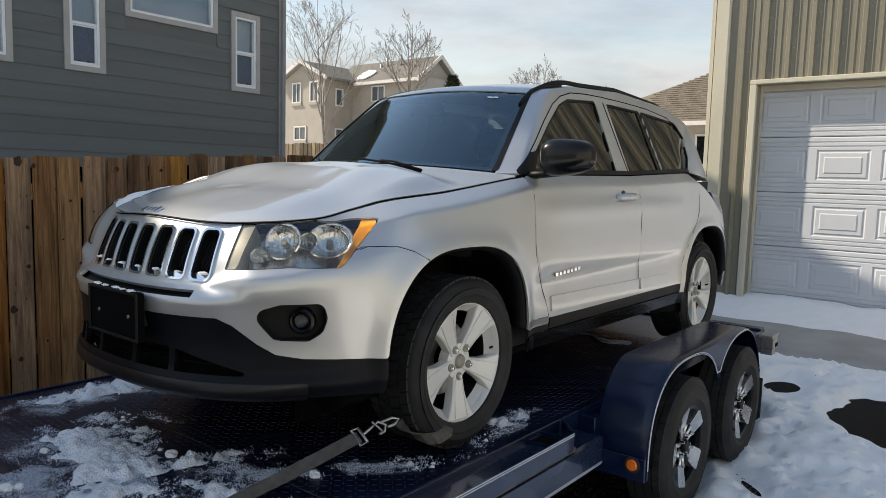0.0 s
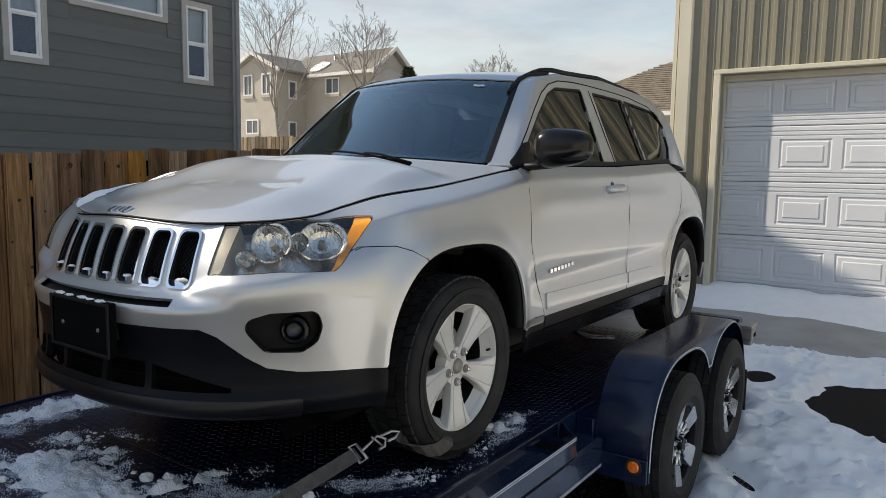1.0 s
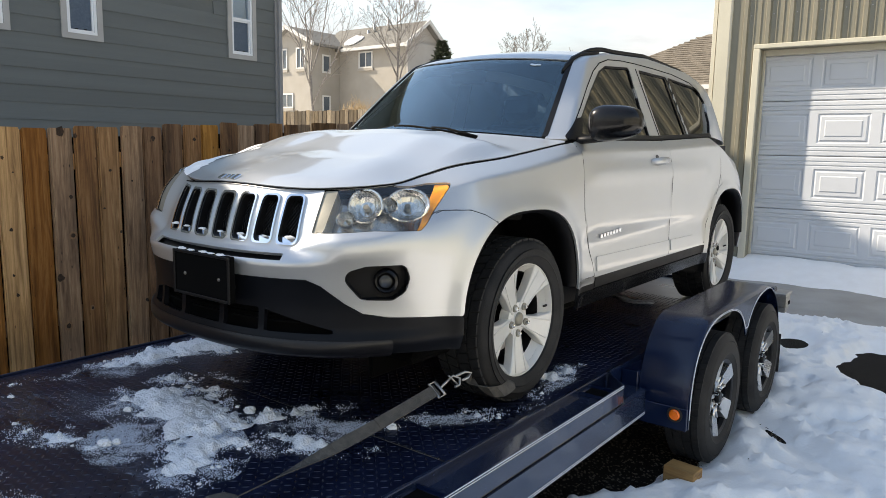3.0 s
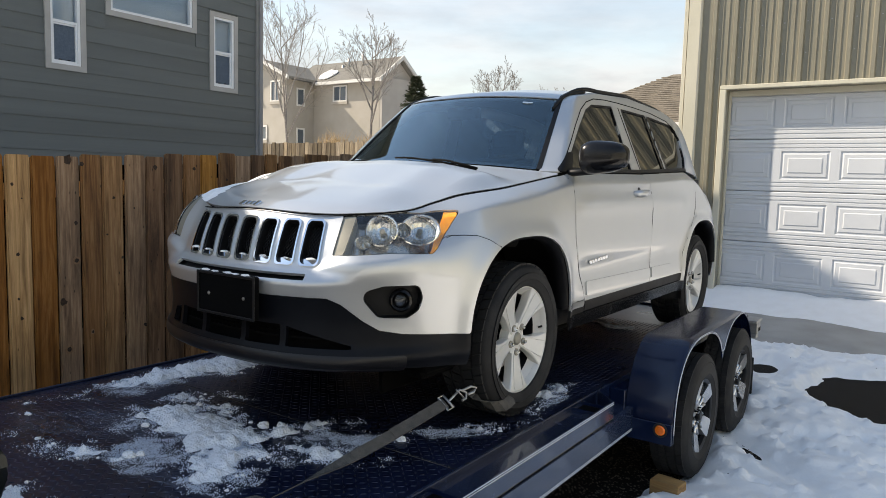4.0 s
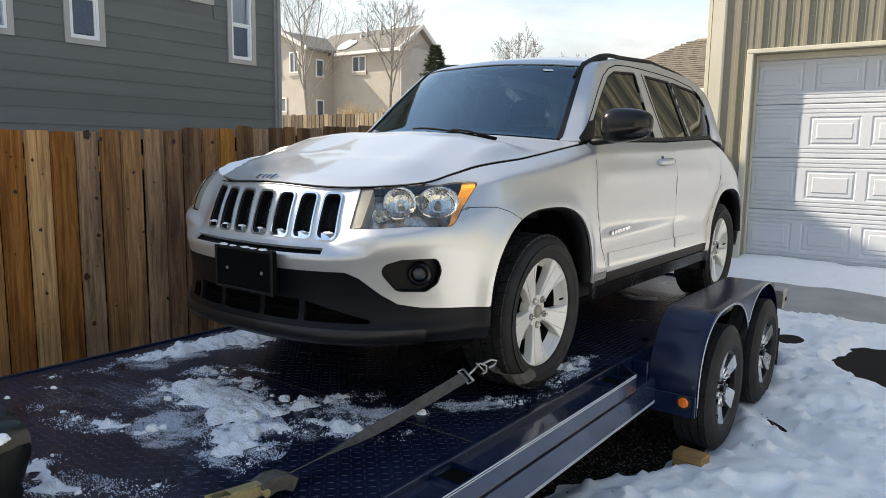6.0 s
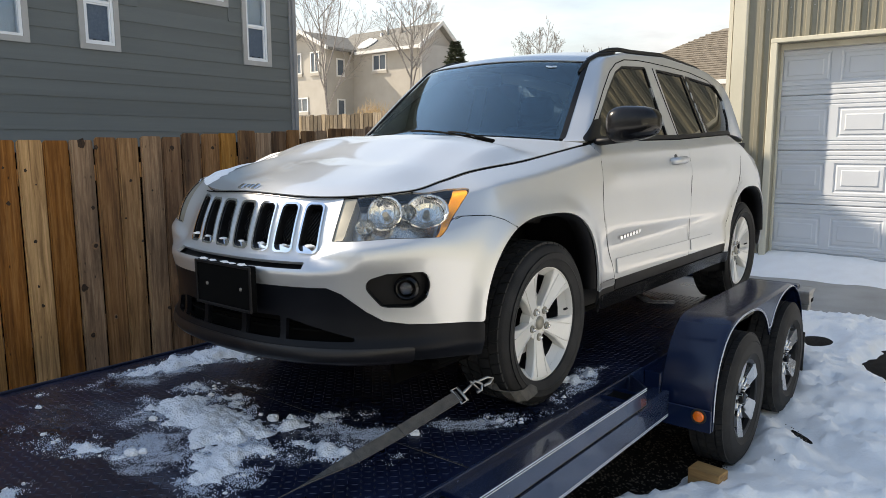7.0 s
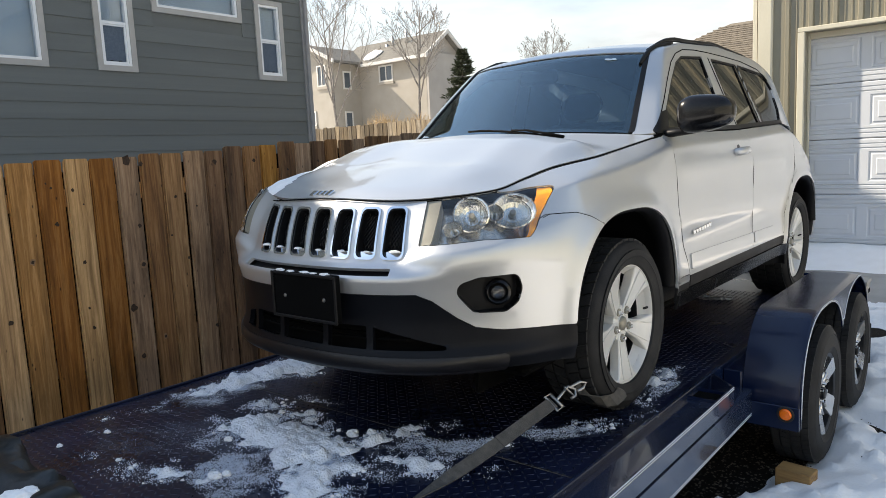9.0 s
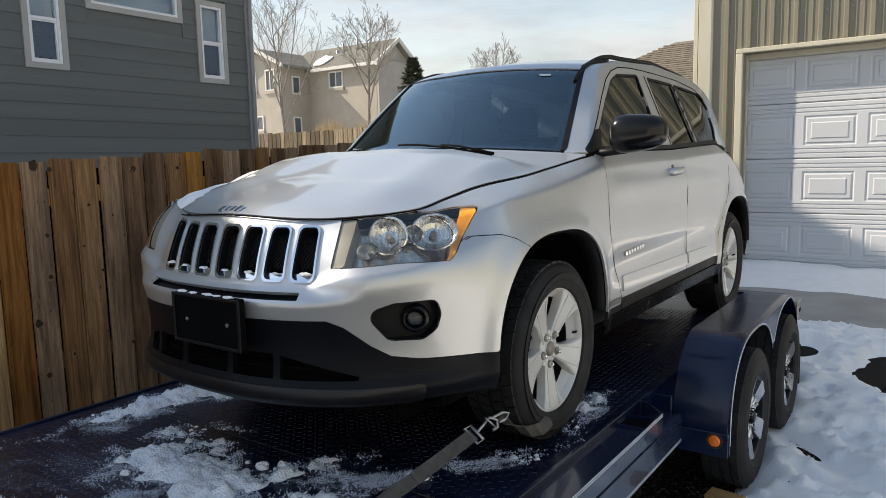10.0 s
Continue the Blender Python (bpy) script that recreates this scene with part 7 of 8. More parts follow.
part("washer_jet", a_box(jet.x - 0.010, jet.x + 0.010, jet.y - 0.014, jet.y + 0.014, jet.z - 0.004, jet.z + 0.012, 0.004), "black_plastic", car)

# bonnet badge: plain chrome bars
for k, (dv, w, hgt) in enumerate(((-0.048, 0.026, 0.016), (-0.016, 0.020, 0.013), (0.010, 0.020, 0.013), (0.036, 0.022, 0.018))):
    v = -0.02 + dv
    u = -0.865
    p = to_point(u, v, float(upper_h(u, v)) + 0.004)
    part("badge_bar", a_box(-w / 2, w / 2, -hgt, hgt, -0.004, 0.004, 0.003, Matrix.Translation(p) @ pose(0, 0, 0, 27, 0, 0)), "chrome", car, "plain chrome bonnet badge bar" if k == 0 else "")


# wheels
def road_wheel(u, sgn):
    c = to_point(u, sgn * (0.742 if sgn > 0 else 0.785), 0.342)
    w = part("wheel", fixed(lathe([(0.236, -0.012 * sgn), (0.239, 0.004 * sgn), (0.233, 0.006 * sgn), (0.226, -0.004 * sgn), (0.221, -0.018 * sgn)], c, 64)), "alloy", car, "silver five-spoke alloy wheel", 40)
    tyre((c.x + 0.024 * sgn, c.y, c.z), 0.34, 0.234, 0.245, w, sgn, 46)
    part("brake_disc", fixed(lathe([(0.06, -0.105 * sgn), (0.15, -0.105 * sgn), (0.15, -0.125 * sgn)], c, 40)), "dull_metal", w)
    part("rim_inner", fixed(lathe([(0.221, -0.018 * sgn), (0.214, -0.030 * sgn), (0.200, -0.048 * sgn)], c, 48)), "alloy", w, "", 40)
    # inner barrel and backing are black to paint the shade between the spokes
    part("barrel", fixed(lathe([(0.2005, -0.0475 * sgn), (0.198, -0.06 * sgn), (0.200, -0.14 * sgn)], c, 48)), "black_plastic", w, "inner wheel barrel painted black as depth shade", 40)
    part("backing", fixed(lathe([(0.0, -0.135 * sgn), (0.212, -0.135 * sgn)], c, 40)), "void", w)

    def face(r):
        return 0.006 - 0.030 * math.cos(min(r / 0.225, 1) * math.pi / 2) ** 1.0

    for k in range(5):
        a = 2 * math.pi * k / 5 + 0.89
        sp = part("spoke", fixed(spoke([(0.040, 0.026), (0.075, 0.028), (0.11, 0.034), (0.146, 0.043), (0.18, 0.057), (0.208, 0.072), (0.228, 0.090)], c, face, a, sgn, 0.045)), "alloy", w, "", 30)
        sp.modifiers.new("soft", "BEVEL").width = 0.006
        sp.modifiers["soft"].segments = 2
        for off in (-0.020, 0.020):
            ca, sa = math.cos(a), math.sin(a)
            pts = [(c.x + sgn * (face(r) + 0.0015), c.y + r * ca - off * (1 + 6 * (r - 0.06)) * sa, c.z + r * sa + off * (1 + 6 * (r - 0.06)) * ca) for r in np.linspace(0.07, 0.218, 8)]
            part("spoke_ridge", tube(pts, 0.0022, 6), "alloy", sp)
        part("lug_pocket", lathe([(0.0, -0.0165 * sgn), (0.016, -0.0165 * sgn), (0.0165, -0.03 * sgn)], (c.x + 0.0005 * sgn, c.y + 0.060 * math.cos(a), c.z + 0.060 * math.sin(a)), 14), "bezel", w)
        part("lug_nut", fixed(lathe([(0.0, 0.000 * sgn), (0.008, -0.002 * sgn), (0.011, -0.026 * sgn)], (c.x - 0.002 * sgn, c.y + 0.060 * math.cos(a), c.z + 0.060 * math.sin(a)), 6)), "chrome", w)
    part("hub", fixed(lathe([(0.0, -0.016 * sgn), (0.026, -0.018 * sgn), (0.030, -0.022 * sgn), (0.032, -0.026 * sgn), (0.070, -0.028 * sgn), (0.074, -0.07 * sgn)], c, 40)), "alloy", w, "", 35)
    part("centre_cap", fixed(lathe([(0.0, -0.008 * sgn), (0.020, -0.010 * sgn), (0.027, -0.014 * sgn), (0.031, -0.026 * sgn)], c, 28)), "bezel", w, "grey centre cap", 50)
    part("valve", tube([(c.x - 0.02 * sgn, c.y + 0.205 * math.cos(-0.05), c.z + 0.205 * math.sin(-0.05) + 0.03), (c.x + 0.002 * sgn, c.y + 0.190, c.z + 0.03)], 0.005, 6), "rubber", w)
    return w


for u in (0.0, 2.635):
    for sgn in (1, -1):
        road_wheel(u, sgn)


# ---- tie-down, chain and cover on the deck ----
def ribbon(points, width, thick, across):
    """A flat strap through points; across: the way its width lies."""
    pts, a = [Vector(p) for p in points], Vector(across).normalized()
    verts, faces = [], []
    for i, p in enumerate(pts):
        d = (pts[min(i + 1, len(pts) - 1)] - pts[max(i - 1, 0)]).normalized()
        s = (a - d * a.dot(d)).normalized()
        n = d.cross(s)
        verts += [p + s * width / 2 + n * thick / 2, p - s * width / 2 + n * thick / 2, p - s * width / 2 - n * thick / 2, p + s * width / 2 - n * thick / 2]
    for i in range(len(pts) - 1):
        faces += [(4 * i + k, 4 * i + (k + 1) % 4, 4 * i + 4 + (k + 1) % 4, 4 * i + 4 + k) for k in range(4)]
    faces += [(3, 2, 1, 0), tuple(range(4 * len(pts) - 4, 4 * len(pts)))]
    return fixed((verts, faces))


A, B = Vector((-1.745, 0.79, 0.592)), Vector((-1.607, 1.545, 0.742))
strap = thing("tie_down_strap", (-1.7, 1.2, DZ), "worn grey webbing ratchet strap holding the front wheel", "strap")
WIDE, EDGE = Vector((0.75, -0.1, -0.55)), Vector((0.64, -0.59, 0.40))


def webbing(q0, q1, lift, width, thick, steps):
    """A stretch of the strap, which turns from lying on edge at the ratchet to flat at the hook."""
    verts, faces = [], []
    along_ = (B - A).normalized()
    for q in np.linspace(q0, q1, steps):
        w = float(sstep(0.10, 0.55, q))
        p = A + (B - A) * float(q) + Vector((0, 0, -0.012 * math.sin(q * math.pi)))
        a = (EDGE * (1 - w) + WIDE * w).normalized()
        a = (a - along_ * a.dot(along_)).normalized()
        n = along_.cross(a) * (1 if along_.cross(a).z > 0 else -1)
        verts += [p + n * lift + a * width / 2 + n * thick / 2, p + n * lift - a * width / 2 + n * thick / 2, p + n * lift - a * width / 2 - n * thick / 2, p + n * lift + a * width / 2 - n * thick / 2]
    for i in range(steps - 1):
        faces += [(4 * i + k, 4 * i + (k + 1) % 4, 4 * i + 4 + (k + 1) % 4, 4 * i + 4 + k) for k in range(4)]
    return fixed((verts, faces + [(3, 2, 1, 0), tuple(range(4 * steps - 4, 4 * steps))]))


part("webbing", webbing(0.0, 1.0, 0.0, 0.042, 0.003, 24), "strap", strap)
part("sewn_end", webbing(0.66, 0.985, 0.0035, 0.043, 0.003, 8), "strap", strap)
d = (B - A).normalized()
ac = Vector((0.75, -0.1, -0.55)).normalized()
ac = (ac - d * ac.dot(d)).normalized()
part("buckle", tube([B + ac * 0.031 - d * 0.012, B + ac * 0.031 + d * 0.016, B - ac * 0.031 + d * 0.016, B - ac * 0.031 - d * 0.012], 0.0055, 8, True), "dull_metal", strap, "steel buckle loop", 60)
hook0 = B + d * 0.016
part("hook", tube([hook0, hook0 + d * 0.035 + Vector((0, 0, 0.012)), hook0 + d * 0.062 + Vector((0.0, 0, 0.022)), hook0 + d * 0.085 + Vector((0.012, 0, 0.004)), hook0 + d * 0.072 + Vector((0.022, 0, -0.012)), hook0 + d * 0.048 + Vector((0.024, 0, -0.010))], 0.0052, 8), "dull_metal", strap, "steel snap hook", 60)
part("hook_gate", tube([hook0 + d * 0.03 + Vector((0.012, -0.004, 0.038)), hook0 + d * 0.072 + Vector((0.02, 0.0, -0.016))], 0.004, 6), "dull_metal", strap)
part("hook", tube([hook0 + d * 0.078 + Vector((0.0, -0.005, 0.014)), hook0 + d * 0.12 + Vector((0.012, -0.01, 0.018)), hook0 + d * 0.148 + Vector((0.016, -0.012, 0.004)), hook0 + d * 0.125 + Vector((0.022, -0.012, -0.004)), hook0 + d * 0.092 + Vector((0.02, -0.006, -0.002))], 0.005, 8), "dull_metal", strap, "", 60)
wc = to_point(0.0, 0.742, 0.342)
loop = []
for k, a in enumerate(np.linspace(-2.62, -2.0, 10)):
    q = k / 9
    loop.append((wc.x + (-0.06 + 0.105 * sstep(0.0, 0.6, q)) - 0.035 * sstep(0.75, 1.0, q), wc.y + (0.352 - 0.10 * sstep(0.25, 1, q)) * math.cos(a), wc.z + (0.352 - 0.10 * sstep(0.25, 1, q)) * math.sin(a)))
part("wheel_loop", ribbon(loop, 0.046, 0.004, (0.4, 0.6, -0.5)), "strap", strap, "grey webbing loop round the tyre")
rat = thing("ratchet", (-1.82, 0.72, DZ), "yellow zinc ratchet buckle wound with grey webbing", "ratchet")
R0 = Vector((-1.715, 0.775, 0.584))
rd_ = Vector((-0.10, -0.62, -0.02)).normalized()
rs_ = Vector((0.72, -0.12, 0.05)).normalized()
part("wound_webbing", ribbon([R0 + rd_ * 0.0, R0 + rd_ * 0.03 + Vector((0, 0, 0.018)), R0 + rd_ * 0.07 + Vector((0, 0, 0.024)), R0 + rd_ * 0.105 + Vector((0, 0, 0.012))], 0.070, 0.042, rs_), "strap", rat)
for o in (-0.022, 0.022):
    p0, p1 = R0 + rd_ * 0.06 + rs_ * o + Vector((0, 0, 0.012)), R0 + rd_ * 0.26 + rs_ * o + Vector((0, 0, 0.030))
    part("side_plate", ribbon([p0, p0 + (p1 - p0) * 0.5, p1], 0.030, 0.004, (0, 0, 1)), "yellow", rat)
part("grip", tube([R0 + rd_ * 0.25 - rs_ * 0.026 + Vector((0, 0, 0.028)), R0 + rd_ * 0.25 + rs_ * 0.026 + Vector((0, 0, 0.028))], 0.011, 10), "yellow", rat, "", 40)
part("spindle", tube([R0 + rd_ * 0.10 - rs_ * 0.042 + Vector((0, 0, 0.012)), R0 + rd_ * 0.10 + rs_ * 0.042 + Vector((0, 0, 0.012))], 0.012, 10), "yellow", rat, "", 40)
part("cover_plate", ribbon([R0 + rd_ * 0.10 + Vector((0, 0, 0.034)), R0 + rd_ * 0.20 + Vector((0, 0, 0.040))], 0.036, 0.003, rs_), "yellow", rat)

chain = thing("chain", (-2.0, 4.4, DZ), "rusty steel chain lying loose on the deck", "chain")
link = mesh_of(tube([(0.020 * math.cos(a) + 0.010 * (1 if math.cos(a) > 0 else -1), 0.011 * math.sin(a), 0) for a in np.linspace(0, 2 * math.pi, 14, endpoint=False)], 0.0042, 6, True), "link")
link.materials.append(M["dull_metal"])
random.seed(8)
for k in range(26):
    q = k / 25
    x, y = -2.26 + 0.38 * q, 4.33 + 0.05 * math.sin(q * 7) - 0.09 * q
    ob = new("link", link)
    ob.parent = chain
    ob.matrix_parent_inverse = Matrix.Translation(-chain.location)
    ob.matrix_basis = pose(x, y, DZ + 0.011, 90 * (k % 2) * 0.6, 0, 12 + random.uniform(-25, 25) + (40 if q > 0.55 else 0))

# winch under a black vinyl cover on its post
cover = thing("winch_cover", (-2.30, -0.05, DZ), "black vinyl winch cover holding a little snow", "cover")
bm = bmesh.new()
bmesh.ops.create_cube(bm, size=1.0)
bmesh.ops.subdivide_edges(bm, edges=bm.edges, cuts=14, use_grid_fill=True)
for v in bm.verts:
    x, y, z = v.co
    k = 0.5 / max((abs(x) ** 6 + abs(y) ** 6 + abs(z) ** 6) ** (1 / 6), 1e-6)
    k = 1 - 0.55 * (1 - min(k, 1))
    flare = 1.0 - 0.12 * (0.5 - z)
    wx = 0.022 * noise.fractal(Vector((x * 7, y * 7, z * 2.2 + 2)), 1.0, 2.0, 4)
    v.co = (-2.325 + 0.56 * x * k * flare + wx, -0.10 + 0.64 * y * k * flare + wx, 0.712 + 0.34 * z * k + 0.03 * (1 if z > 0.3 else 0) * (-x) + wx + 0.03 * noise.noise(Vector((x * 3, y * 3, 1))) - 0.03 * (x * x + y * y) * (z > 0.3))
part("hood", bm, "tarp", cover, "", 70)
part("post", tube([(-2.12, 0.10, DZ), (-2.12, 0.10, 0.70)], 0.012, 8), "dull_metal", cover)
part("winch_base", a_box(-2.55, -2.15, -0.32, 0.12, DZ, 0.62, 0.01), "dull_metal", cover)


def snow_lump(name, centre, size, seed, label, flat=0.5, mat="snow"):
    bm = bmesh.new()
    bmesh.ops.create_icosphere(bm, subdivisions=4, radius=1.0)
    for v in bm.verts:
        n = 1 + 0.35 * noise.fractal(v.co * 1.6 + Vector((seed, seed * 0.7, 0)), 1.0, 2.0, 4)
        v.co = Vector((v.co.x * n * size[0], v.co.y * n * size[1], max(v.co.z, -0.15) * n * size[2])) + Vector(centre)
    return tagged(part(name, bm, mat, None, "", 80), label, "snow", "", "stuff")


snow_lump("snow_clump", (-2.16, 0.095, 0.853), (0.045, 0.040, 0.020), 3, "small heap of snow on the winch cover")
snow_lump("snow_clump", (-2.06, 0.12, 0.842), (0.035, 0.022, 0.014), 6, "small heap of snow on the winch cover")

# snow on the deck: thick heaps, and a thin granular frost round them
X, Y = np.meshgrid(np.arange(-3.47, -1.47, 0.009), np.arange(-0.1, 2.72, 0.009), indexing="ij")
rough_n, mid_n = fbm(X, Y, 9.0, 5, 2.0), fbm(X, Y, 3.2, 4, 7.0)


def blobs(spec):
    F = np.full(X.shape, -1.0)
    for cx, cy, rx, ry, turn in spec:
        c, s = math.cos(turn), math.sin(turn)
        a, b = (X - cx) * c + (Y - cy) * s, -(X - cx) * s + (Y - cy) * c
        F = np.maximum(F, (1 - np.hypot(a / rx, b / ry)) * min(rx, ry))
    return F


heap_spec = [(-2.54, 1.12, 0.32, 0.13, 0.06), (-2.76, 1.12, 0.13, 0.12, 0.5), (-2.38, 1.07, 0.20, 0.12, -0.4), (-2.22, 0.97, 0.19, 0.085, -0.62), (-2.10, 0.87, 0.09, 0.06, -0.7), (-2.14, 1.06, 0.10, 0.07, 0.2), (-2.19, 1.30, 0.055, 0.125, -0.15), (-2.24, 1.16, 0.10, 0.06, 0.3),
             (-1.945, 1.228, 0.115, 0.034, 0.31), (-2.80, 1.40, 0.07, 0.03, 0.5), (-2.86, 1.32, 0.05, 0.025, 0.3), (-2.68, 1.31, 0.07, 0.04, 0.2), (-2.56, 1.27, 0.06, 0.035, 0.0), (-3.30, 1.22, 0.05, 0.18, 0.02), (-3.27, 1.53, 0.11, 0.28, 0.04),
             (-3.24, 1.80, 0.18, 0.19, 0.1), (-2.62, 0.695, 0.14, 0.030, 0.33), (-2.497, 0.786, 0.035, 0.022, 0.3), (-2.40, 0.36, 0.09, 0.05, 0.3), (-2.27, 0.34, 0.14, 0.045, 0.3), (-2.10, 0.467, 0.07, 0.025, 0.5), (-1.69, 1.73, 0.12, 0.018, 0.92), (-1.60, 2.45, 0.025, 0.12, 0.1)]
fine_n = fbm(X, Y, 22.0, 3, 12.0)
heap = blobs(heap_spec) + 0.046 * mid_n + 0.046 * rough_n + 0.030 * fine_n - 0.011
crumb = np.abs(fbm(X, Y, 30.0, 3, 21.0))
Z = DZ + 0.003 + 0.024 * sstep(0, 0.07, heap) * (0.80 + 0.65 * mid_n + 0.70 * rough_n) + (0.010 * fine_n + 0.014 * crumb) * sstep(0, 0.02, heap)
tagged(part("deck_snow", clipped(np.stack([X, Y, np.maximum(Z, DZ + 0.003)], -1), heap), "grainy_snow"), "lumpy white snow heaps on the trailer deck", "snow", "", "stuff")


def grains(count, seed):
    """Loose grains of ice: small uneven pyramids, thick round the heaps and thinning out, with a faint streaky film beside them."""
    rng = np.random.default_rng(seed)
    shed = [(-2.46, 0.86, 0.36, 0.17, -0.35, 1.0), (-2.17, 0.95, 0.30, 0.17, -0.55, 1.0), (-1.98, 1.36, 0.24, 0.10, 0.62, 0.9), (-3.24, 1.45, 0.17, 0.52, 0.08, 0.7), (-2.64, 0.68, 0.24, 0.06, 0.36, 0.8),
            (-1.69, 1.73, 0.24, 0.07, 0.93, 0.9), (-1.60, 2.45, 0.08, 0.20, 0.1, 0.8), (-2.27, 0.36, 0.28, 0.10, 0.25, 0.6), (-2.92, 0.87, 0.28, 0.17, 0.62, 0.20), (-2.66, 0.95, 0.22, 0.12, 0.3, 0.5), (-2.02, 1.10, 0.12, 0.07, 0.2, 0.6)]
    verts, faces = [], []
    share = np.array([c[2] * c[3] * (0.3 + c[5]) for c in shed])
    for (cx, cy, rx, ry, turn, dense), n in zip(shed, (count * share / share.sum()).astype(int)):
        r, a = np.sqrt(rng.random(n)), rng.random(n) * 2 * np.pi
        p, q = rx * r * np.cos(a), ry * r * np.sin(a)
        c, s = math.cos(turn), math.sin(turn)
        for x, y, e, w, t, luck in zip(cx + c * p - s * q, cy + s * p + c * q, r, rng.uniform(0.0006, 0.0023, n) * (0.6 + 0.4 * dense), rng.random(n) * 6.28, rng.random(n)):
            f, g = x * 0.78 + y * 0.62, -x * 0.62 + y * 0.78
            streak = 0.55 + 0.9 * noise.fractal(Vector((f * 3.0, g * 11.0, 3.0)), 1.0, 2.0, 3) + 0.5 * noise.noise(Vector((x * 30, y * 30, 5.0)))
            reach = 1.1 - 1.25 * e ** 1.3 + 1.1 * noise.fractal(Vector((x * 7, y * 7, 9.0)), 1.0, 2.0, 4)
            if luck > dense * streak * reach or not (-3.47 < x < -1.46):
                continue
            k = len(verts)
            verts += [(x + w * math.cos(t + 2.1 * j), y + w * math.sin(t + 2.1 * j), DZ + 0.001) for j in range(3)] + [(x, y, DZ + 0.002 + w * 1.1)]
            faces += [(k, k + 1, k + 3), (k + 1, k + 2, k + 3), (k + 2, k, k + 3)]
    # the ragged margin of the heaps, thick at their foot
    i, j = rng.integers(0, X.shape[0], count * 3 // 2), rng.integers(0, X.shape[1], count * 3 // 2)
    near = np.clip(1 + heap[i, j] / 0.07, 0, 1) ** 2 * (heap[i, j] < 0.004) * (0.55 + 1.3 * rough_n[i, j])
    for a, b in [(a, b) for a, b, q in zip(i, j, near > rng.random(len(i))) if q]:
        x, y, w, t, k = X[a, b] + rng.uniform(-0.0045, 0.0045), Y[a, b] + rng.uniform(-0.0045, 0.0045), rng.uniform(0.001, 0.0034), rng.random() * 6.28, len(verts)
        verts += [(x + w * math.cos(t + 2.1 * q), y + w * math.sin(t + 2.1 * q), DZ + 0.001) for q in range(3)] + [(x, y, DZ + 0.002 + w * 1.2)]
        faces += [(k, k + 1, k + 3), (k + 1, k + 2, k + 3), (k + 2, k, k + 3)]
    return verts, faces


def crumbs(count, seed):
    """Small broken lumps of snow lying round the heaps."""
    rng = np.random.default_rng(seed)
    lumps = []
    while len(lumps) < count:
        i, j = rng.integers(0, X.shape[0]), rng.integers(0, X.shape[1])
        if not (-0.045 < heap[i, j] < 0.012) or rng.random() > 0.6:
            continue
        r = 0.003 + 0.011 * rng.random() ** 2.5
        ball = [Vector(v) for v in ((1, 0, 0), (0.3, 0.9, 0), (-0.8, 0.6, 0), (-0.8, -0.6, 0), (0.3, -0.9, 0), (0.6, 0.1, 0.7), (-0.2, 0.6, 0.7), (-0.2, -0.5, 0.8))]
        verts = [(X[i, j] + r * v.x * rng.uniform(0.7, 1.2), Y[i, j] + r * v.y * rng.uniform(0.7, 1.2), DZ + 0.001 + r * v.z * rng.uniform(0.6, 1.1)) for v in ball]
        lumps.append((verts, [(0, 1, 5), (1, 6, 5), (1, 2, 6), (2, 7, 6), (2, 3, 7), (3, 4, 7), (4, 5, 7), (4, 0, 5), (5, 6, 7)]))
    return joined(*lumps)


haze = blobs([(-2.92, 0.87, 0.30, 0.19, 0.62), (-2.70, 0.92, 0.24, 0.15, 0.5), (-2.35, 0.93, 0.42, 0.22, -0.38), (-1.96, 1.27, 0.26, 0.11, 0.1), (-3.22, 1.25, 0.10, 0.30, 0.08), (-2.07, 0.47, 0.10, 0.04, 0.5)]) + 0.11 * mid_n + 0.07 * rough_n - 0.03
tagged(part("frost_film", clipped(np.stack([X, Y, 0 * X + DZ + 0.0028], -1), np.minimum(haze, -heap - 0.002)), "frost_film"), "thin bluish film of frost on the trailer deck", "snow", "", "stuff")
tagged(part("snow_crumbs", crumbs(150, 9), "snow"), "broken crumbs of snow round the heaps on the deck", "snow", "", "stuff")
tagged(part("deck_frost", grains(210000, 5), "frost"), "thin granular frost scattered on the trailer deck", "snow", "", "stuff")
random.seed(3)
for k, (x, y, r) in enumerate(((-2.46, 0.767, 0.020), (-2.44, 0.80, 0.014), (-2.76, 1.28, 0.012), (-2.70, 0.98, 0.014), (-3.21, 0.575, 0.010), (-3.19, 0.75, 0.011), (-1.66, 2.40, 0.026), (-1.63, 2.44, 0.022), (-1.80, 1.52, 0.018), (-2.33, 1.28, 0.020), (-2.28, 1.33, 0.016))):
    snow_lump("snow_clump", (x, y, DZ + 0.004), (r * 1.3, r, r * 0.8), 10 + k, "loose crumb of snow on the trailer deck")

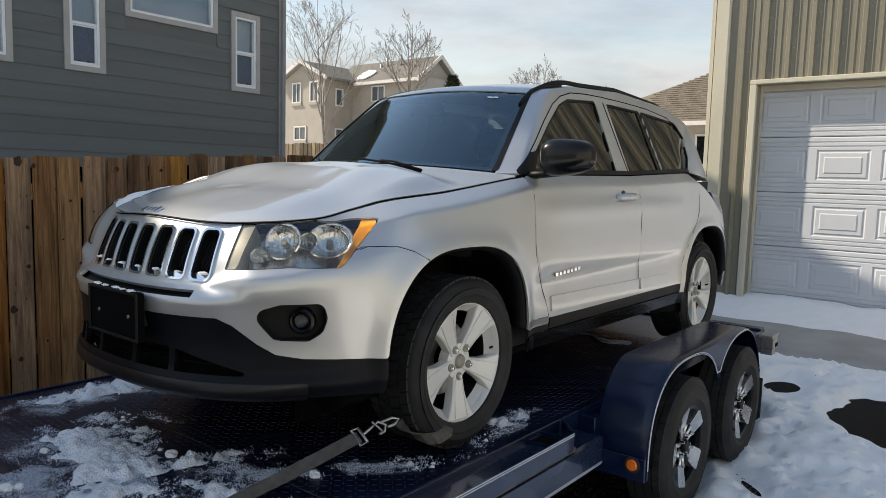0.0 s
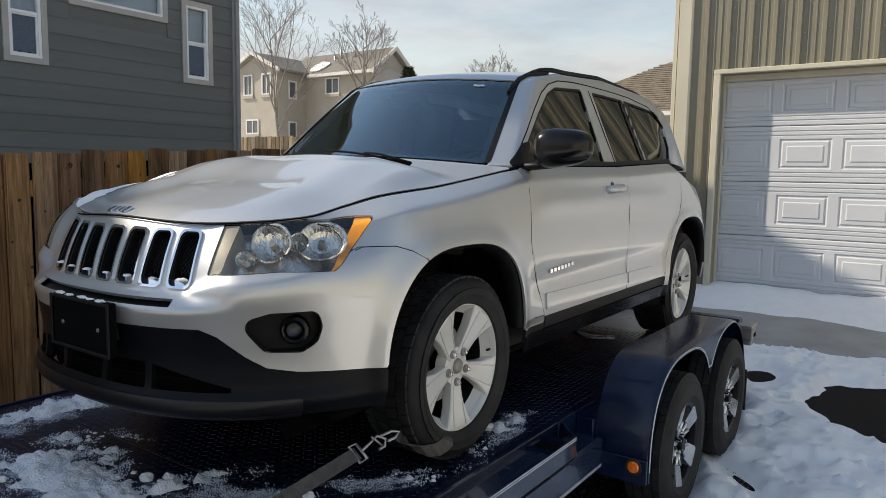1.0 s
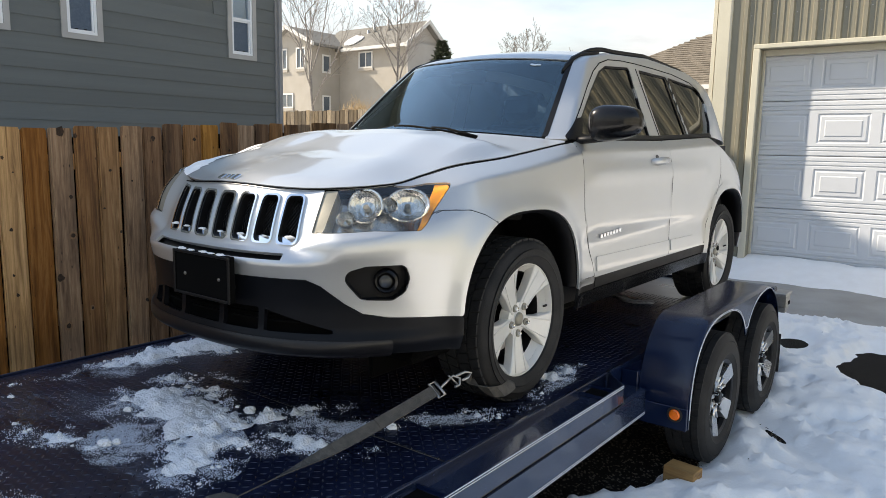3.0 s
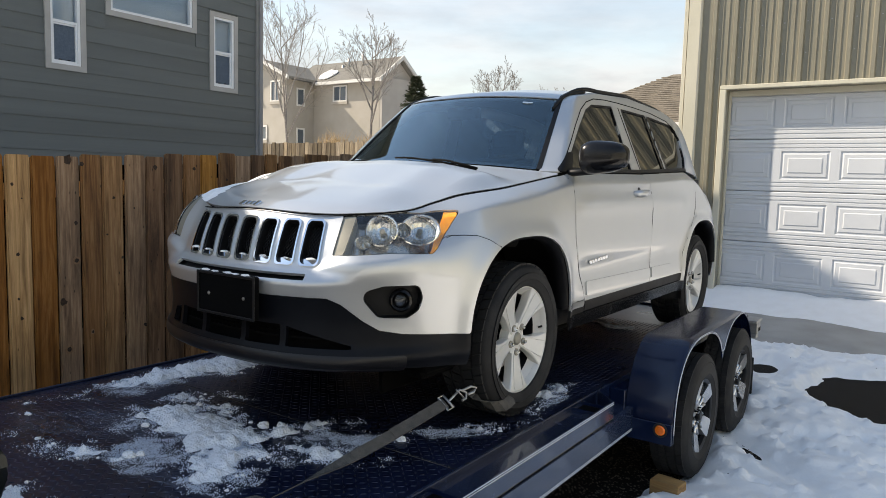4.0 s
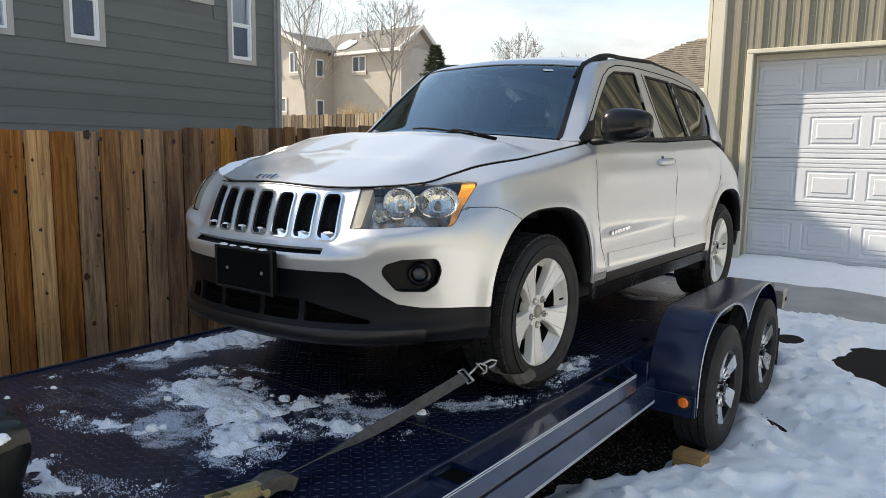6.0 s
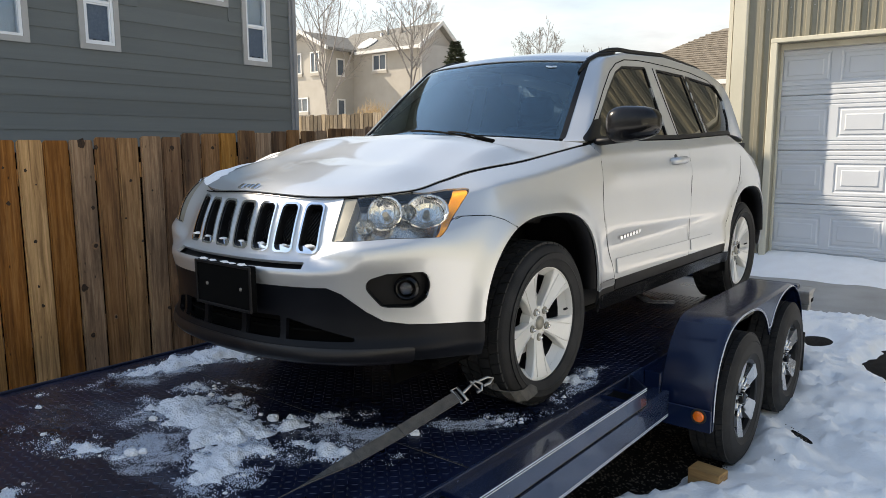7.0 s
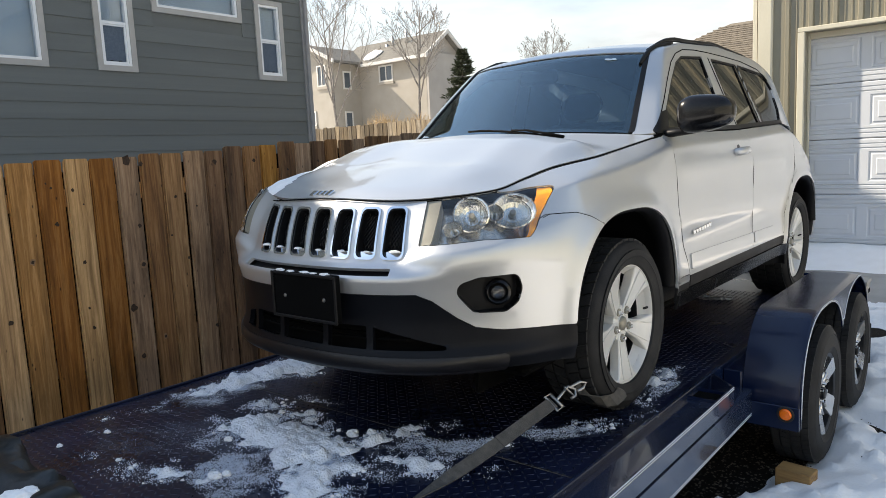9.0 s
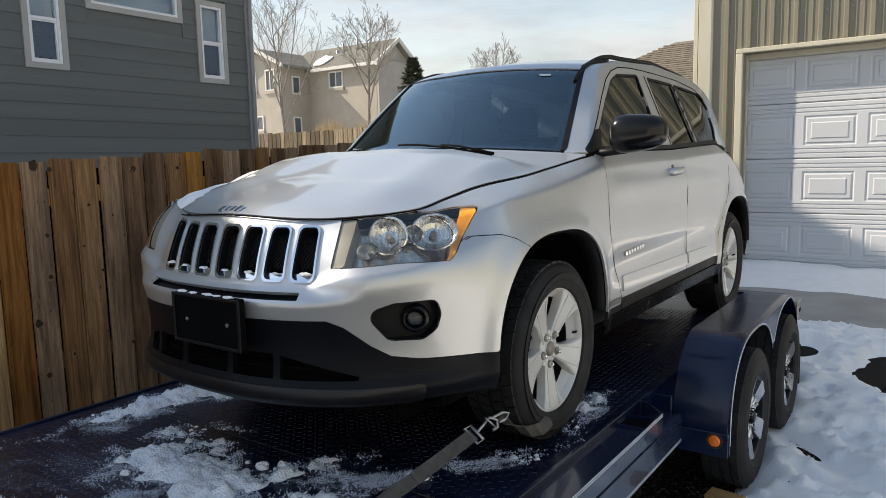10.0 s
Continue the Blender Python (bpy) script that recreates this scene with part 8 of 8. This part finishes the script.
# snow left on the car
n_u = fbm(UU, UP[..., 1], 6.0, 4, 4.0)
hv_off = UP[..., 1]
cap = np.minimum(-0.33 - 0.42 * (UU + 0.88) - hv_off, 0.12) * 0.8 + 0.045 * n_u + 0.012 * fbm(UU, UP[..., 1], 28.0, 3, 14.0)
cap = np.minimum.reduce([cap, hood_f + 0.004, -0.22 - UU])
tagged(part("hood_snow", clipped(UW + 0.0015 * UN + 0.010 * UN * sstep(0, 0.05, cap)[..., None] * (0.8 + 0.5 * n_u[..., None]), cap, UN, 0.0, flip=UPPER_FLIP), "snow"), "thin crust of snow on the bonnet's off corner", "snow", "", "stuff")
for k in range(7):
    p, n, a, b = surface_frame(SLOT_C + SLOT_P * (k - 3) + 0.004, 0.733)
    r = 0.006 + 0.002 * ((k * 7) % 5) / 4 + (0.003 if k in (0, 6) else 0)
    snow_lump("snow_clump", p - n * 0.004, (r * 2.2, r * 1.3, r * 0.7), 30 + k, "dab of snow caught in a grille slot")
for k, (dx, r) in enumerate(((-0.10, 0.013), (-0.045, 0.009), (0.03, 0.012), (0.075, 0.008), (0.13, 0.013))):
    snow_lump("snow_clump", (XP + dx, YC - 1.050, DZ + 0.668), (r * 1.8, 0.009, r * 0.5), 50 + k, "dab of snow lying on the plate holder")

# gravel and grit on the wet drive beside the trailer
rng = np.random.default_rng(17)
verts, faces = [], []
for x, y, w, t in zip(rng.uniform(-2.0, -0.9, 9000), rng.uniform(0.9, 4.6, 9000), rng.uniform(0.002, 0.009, 9000), rng.random(9000) * 6.28):
    k = len(verts)
    verts += [(x + w * math.cos(t + 1.571 * j), y + w * 0.8 * math.sin(t + 1.571 * j), 0.0005) for j in range(4)] + [(x + w * 0.3, y, w * 0.8), (x - w * 0.3, y, w * 0.7)]
    faces += [(k, k + 1, k + 4), (k + 1, k + 2, k + 5, k + 4), (k + 2, k + 3, k + 5), (k + 3, k, k + 4, k + 5)]
tagged(part("gravel", (verts, faces), "grit"), "dark wet grit on the asphalt beside the trailer", "gravel", "", "stuff")
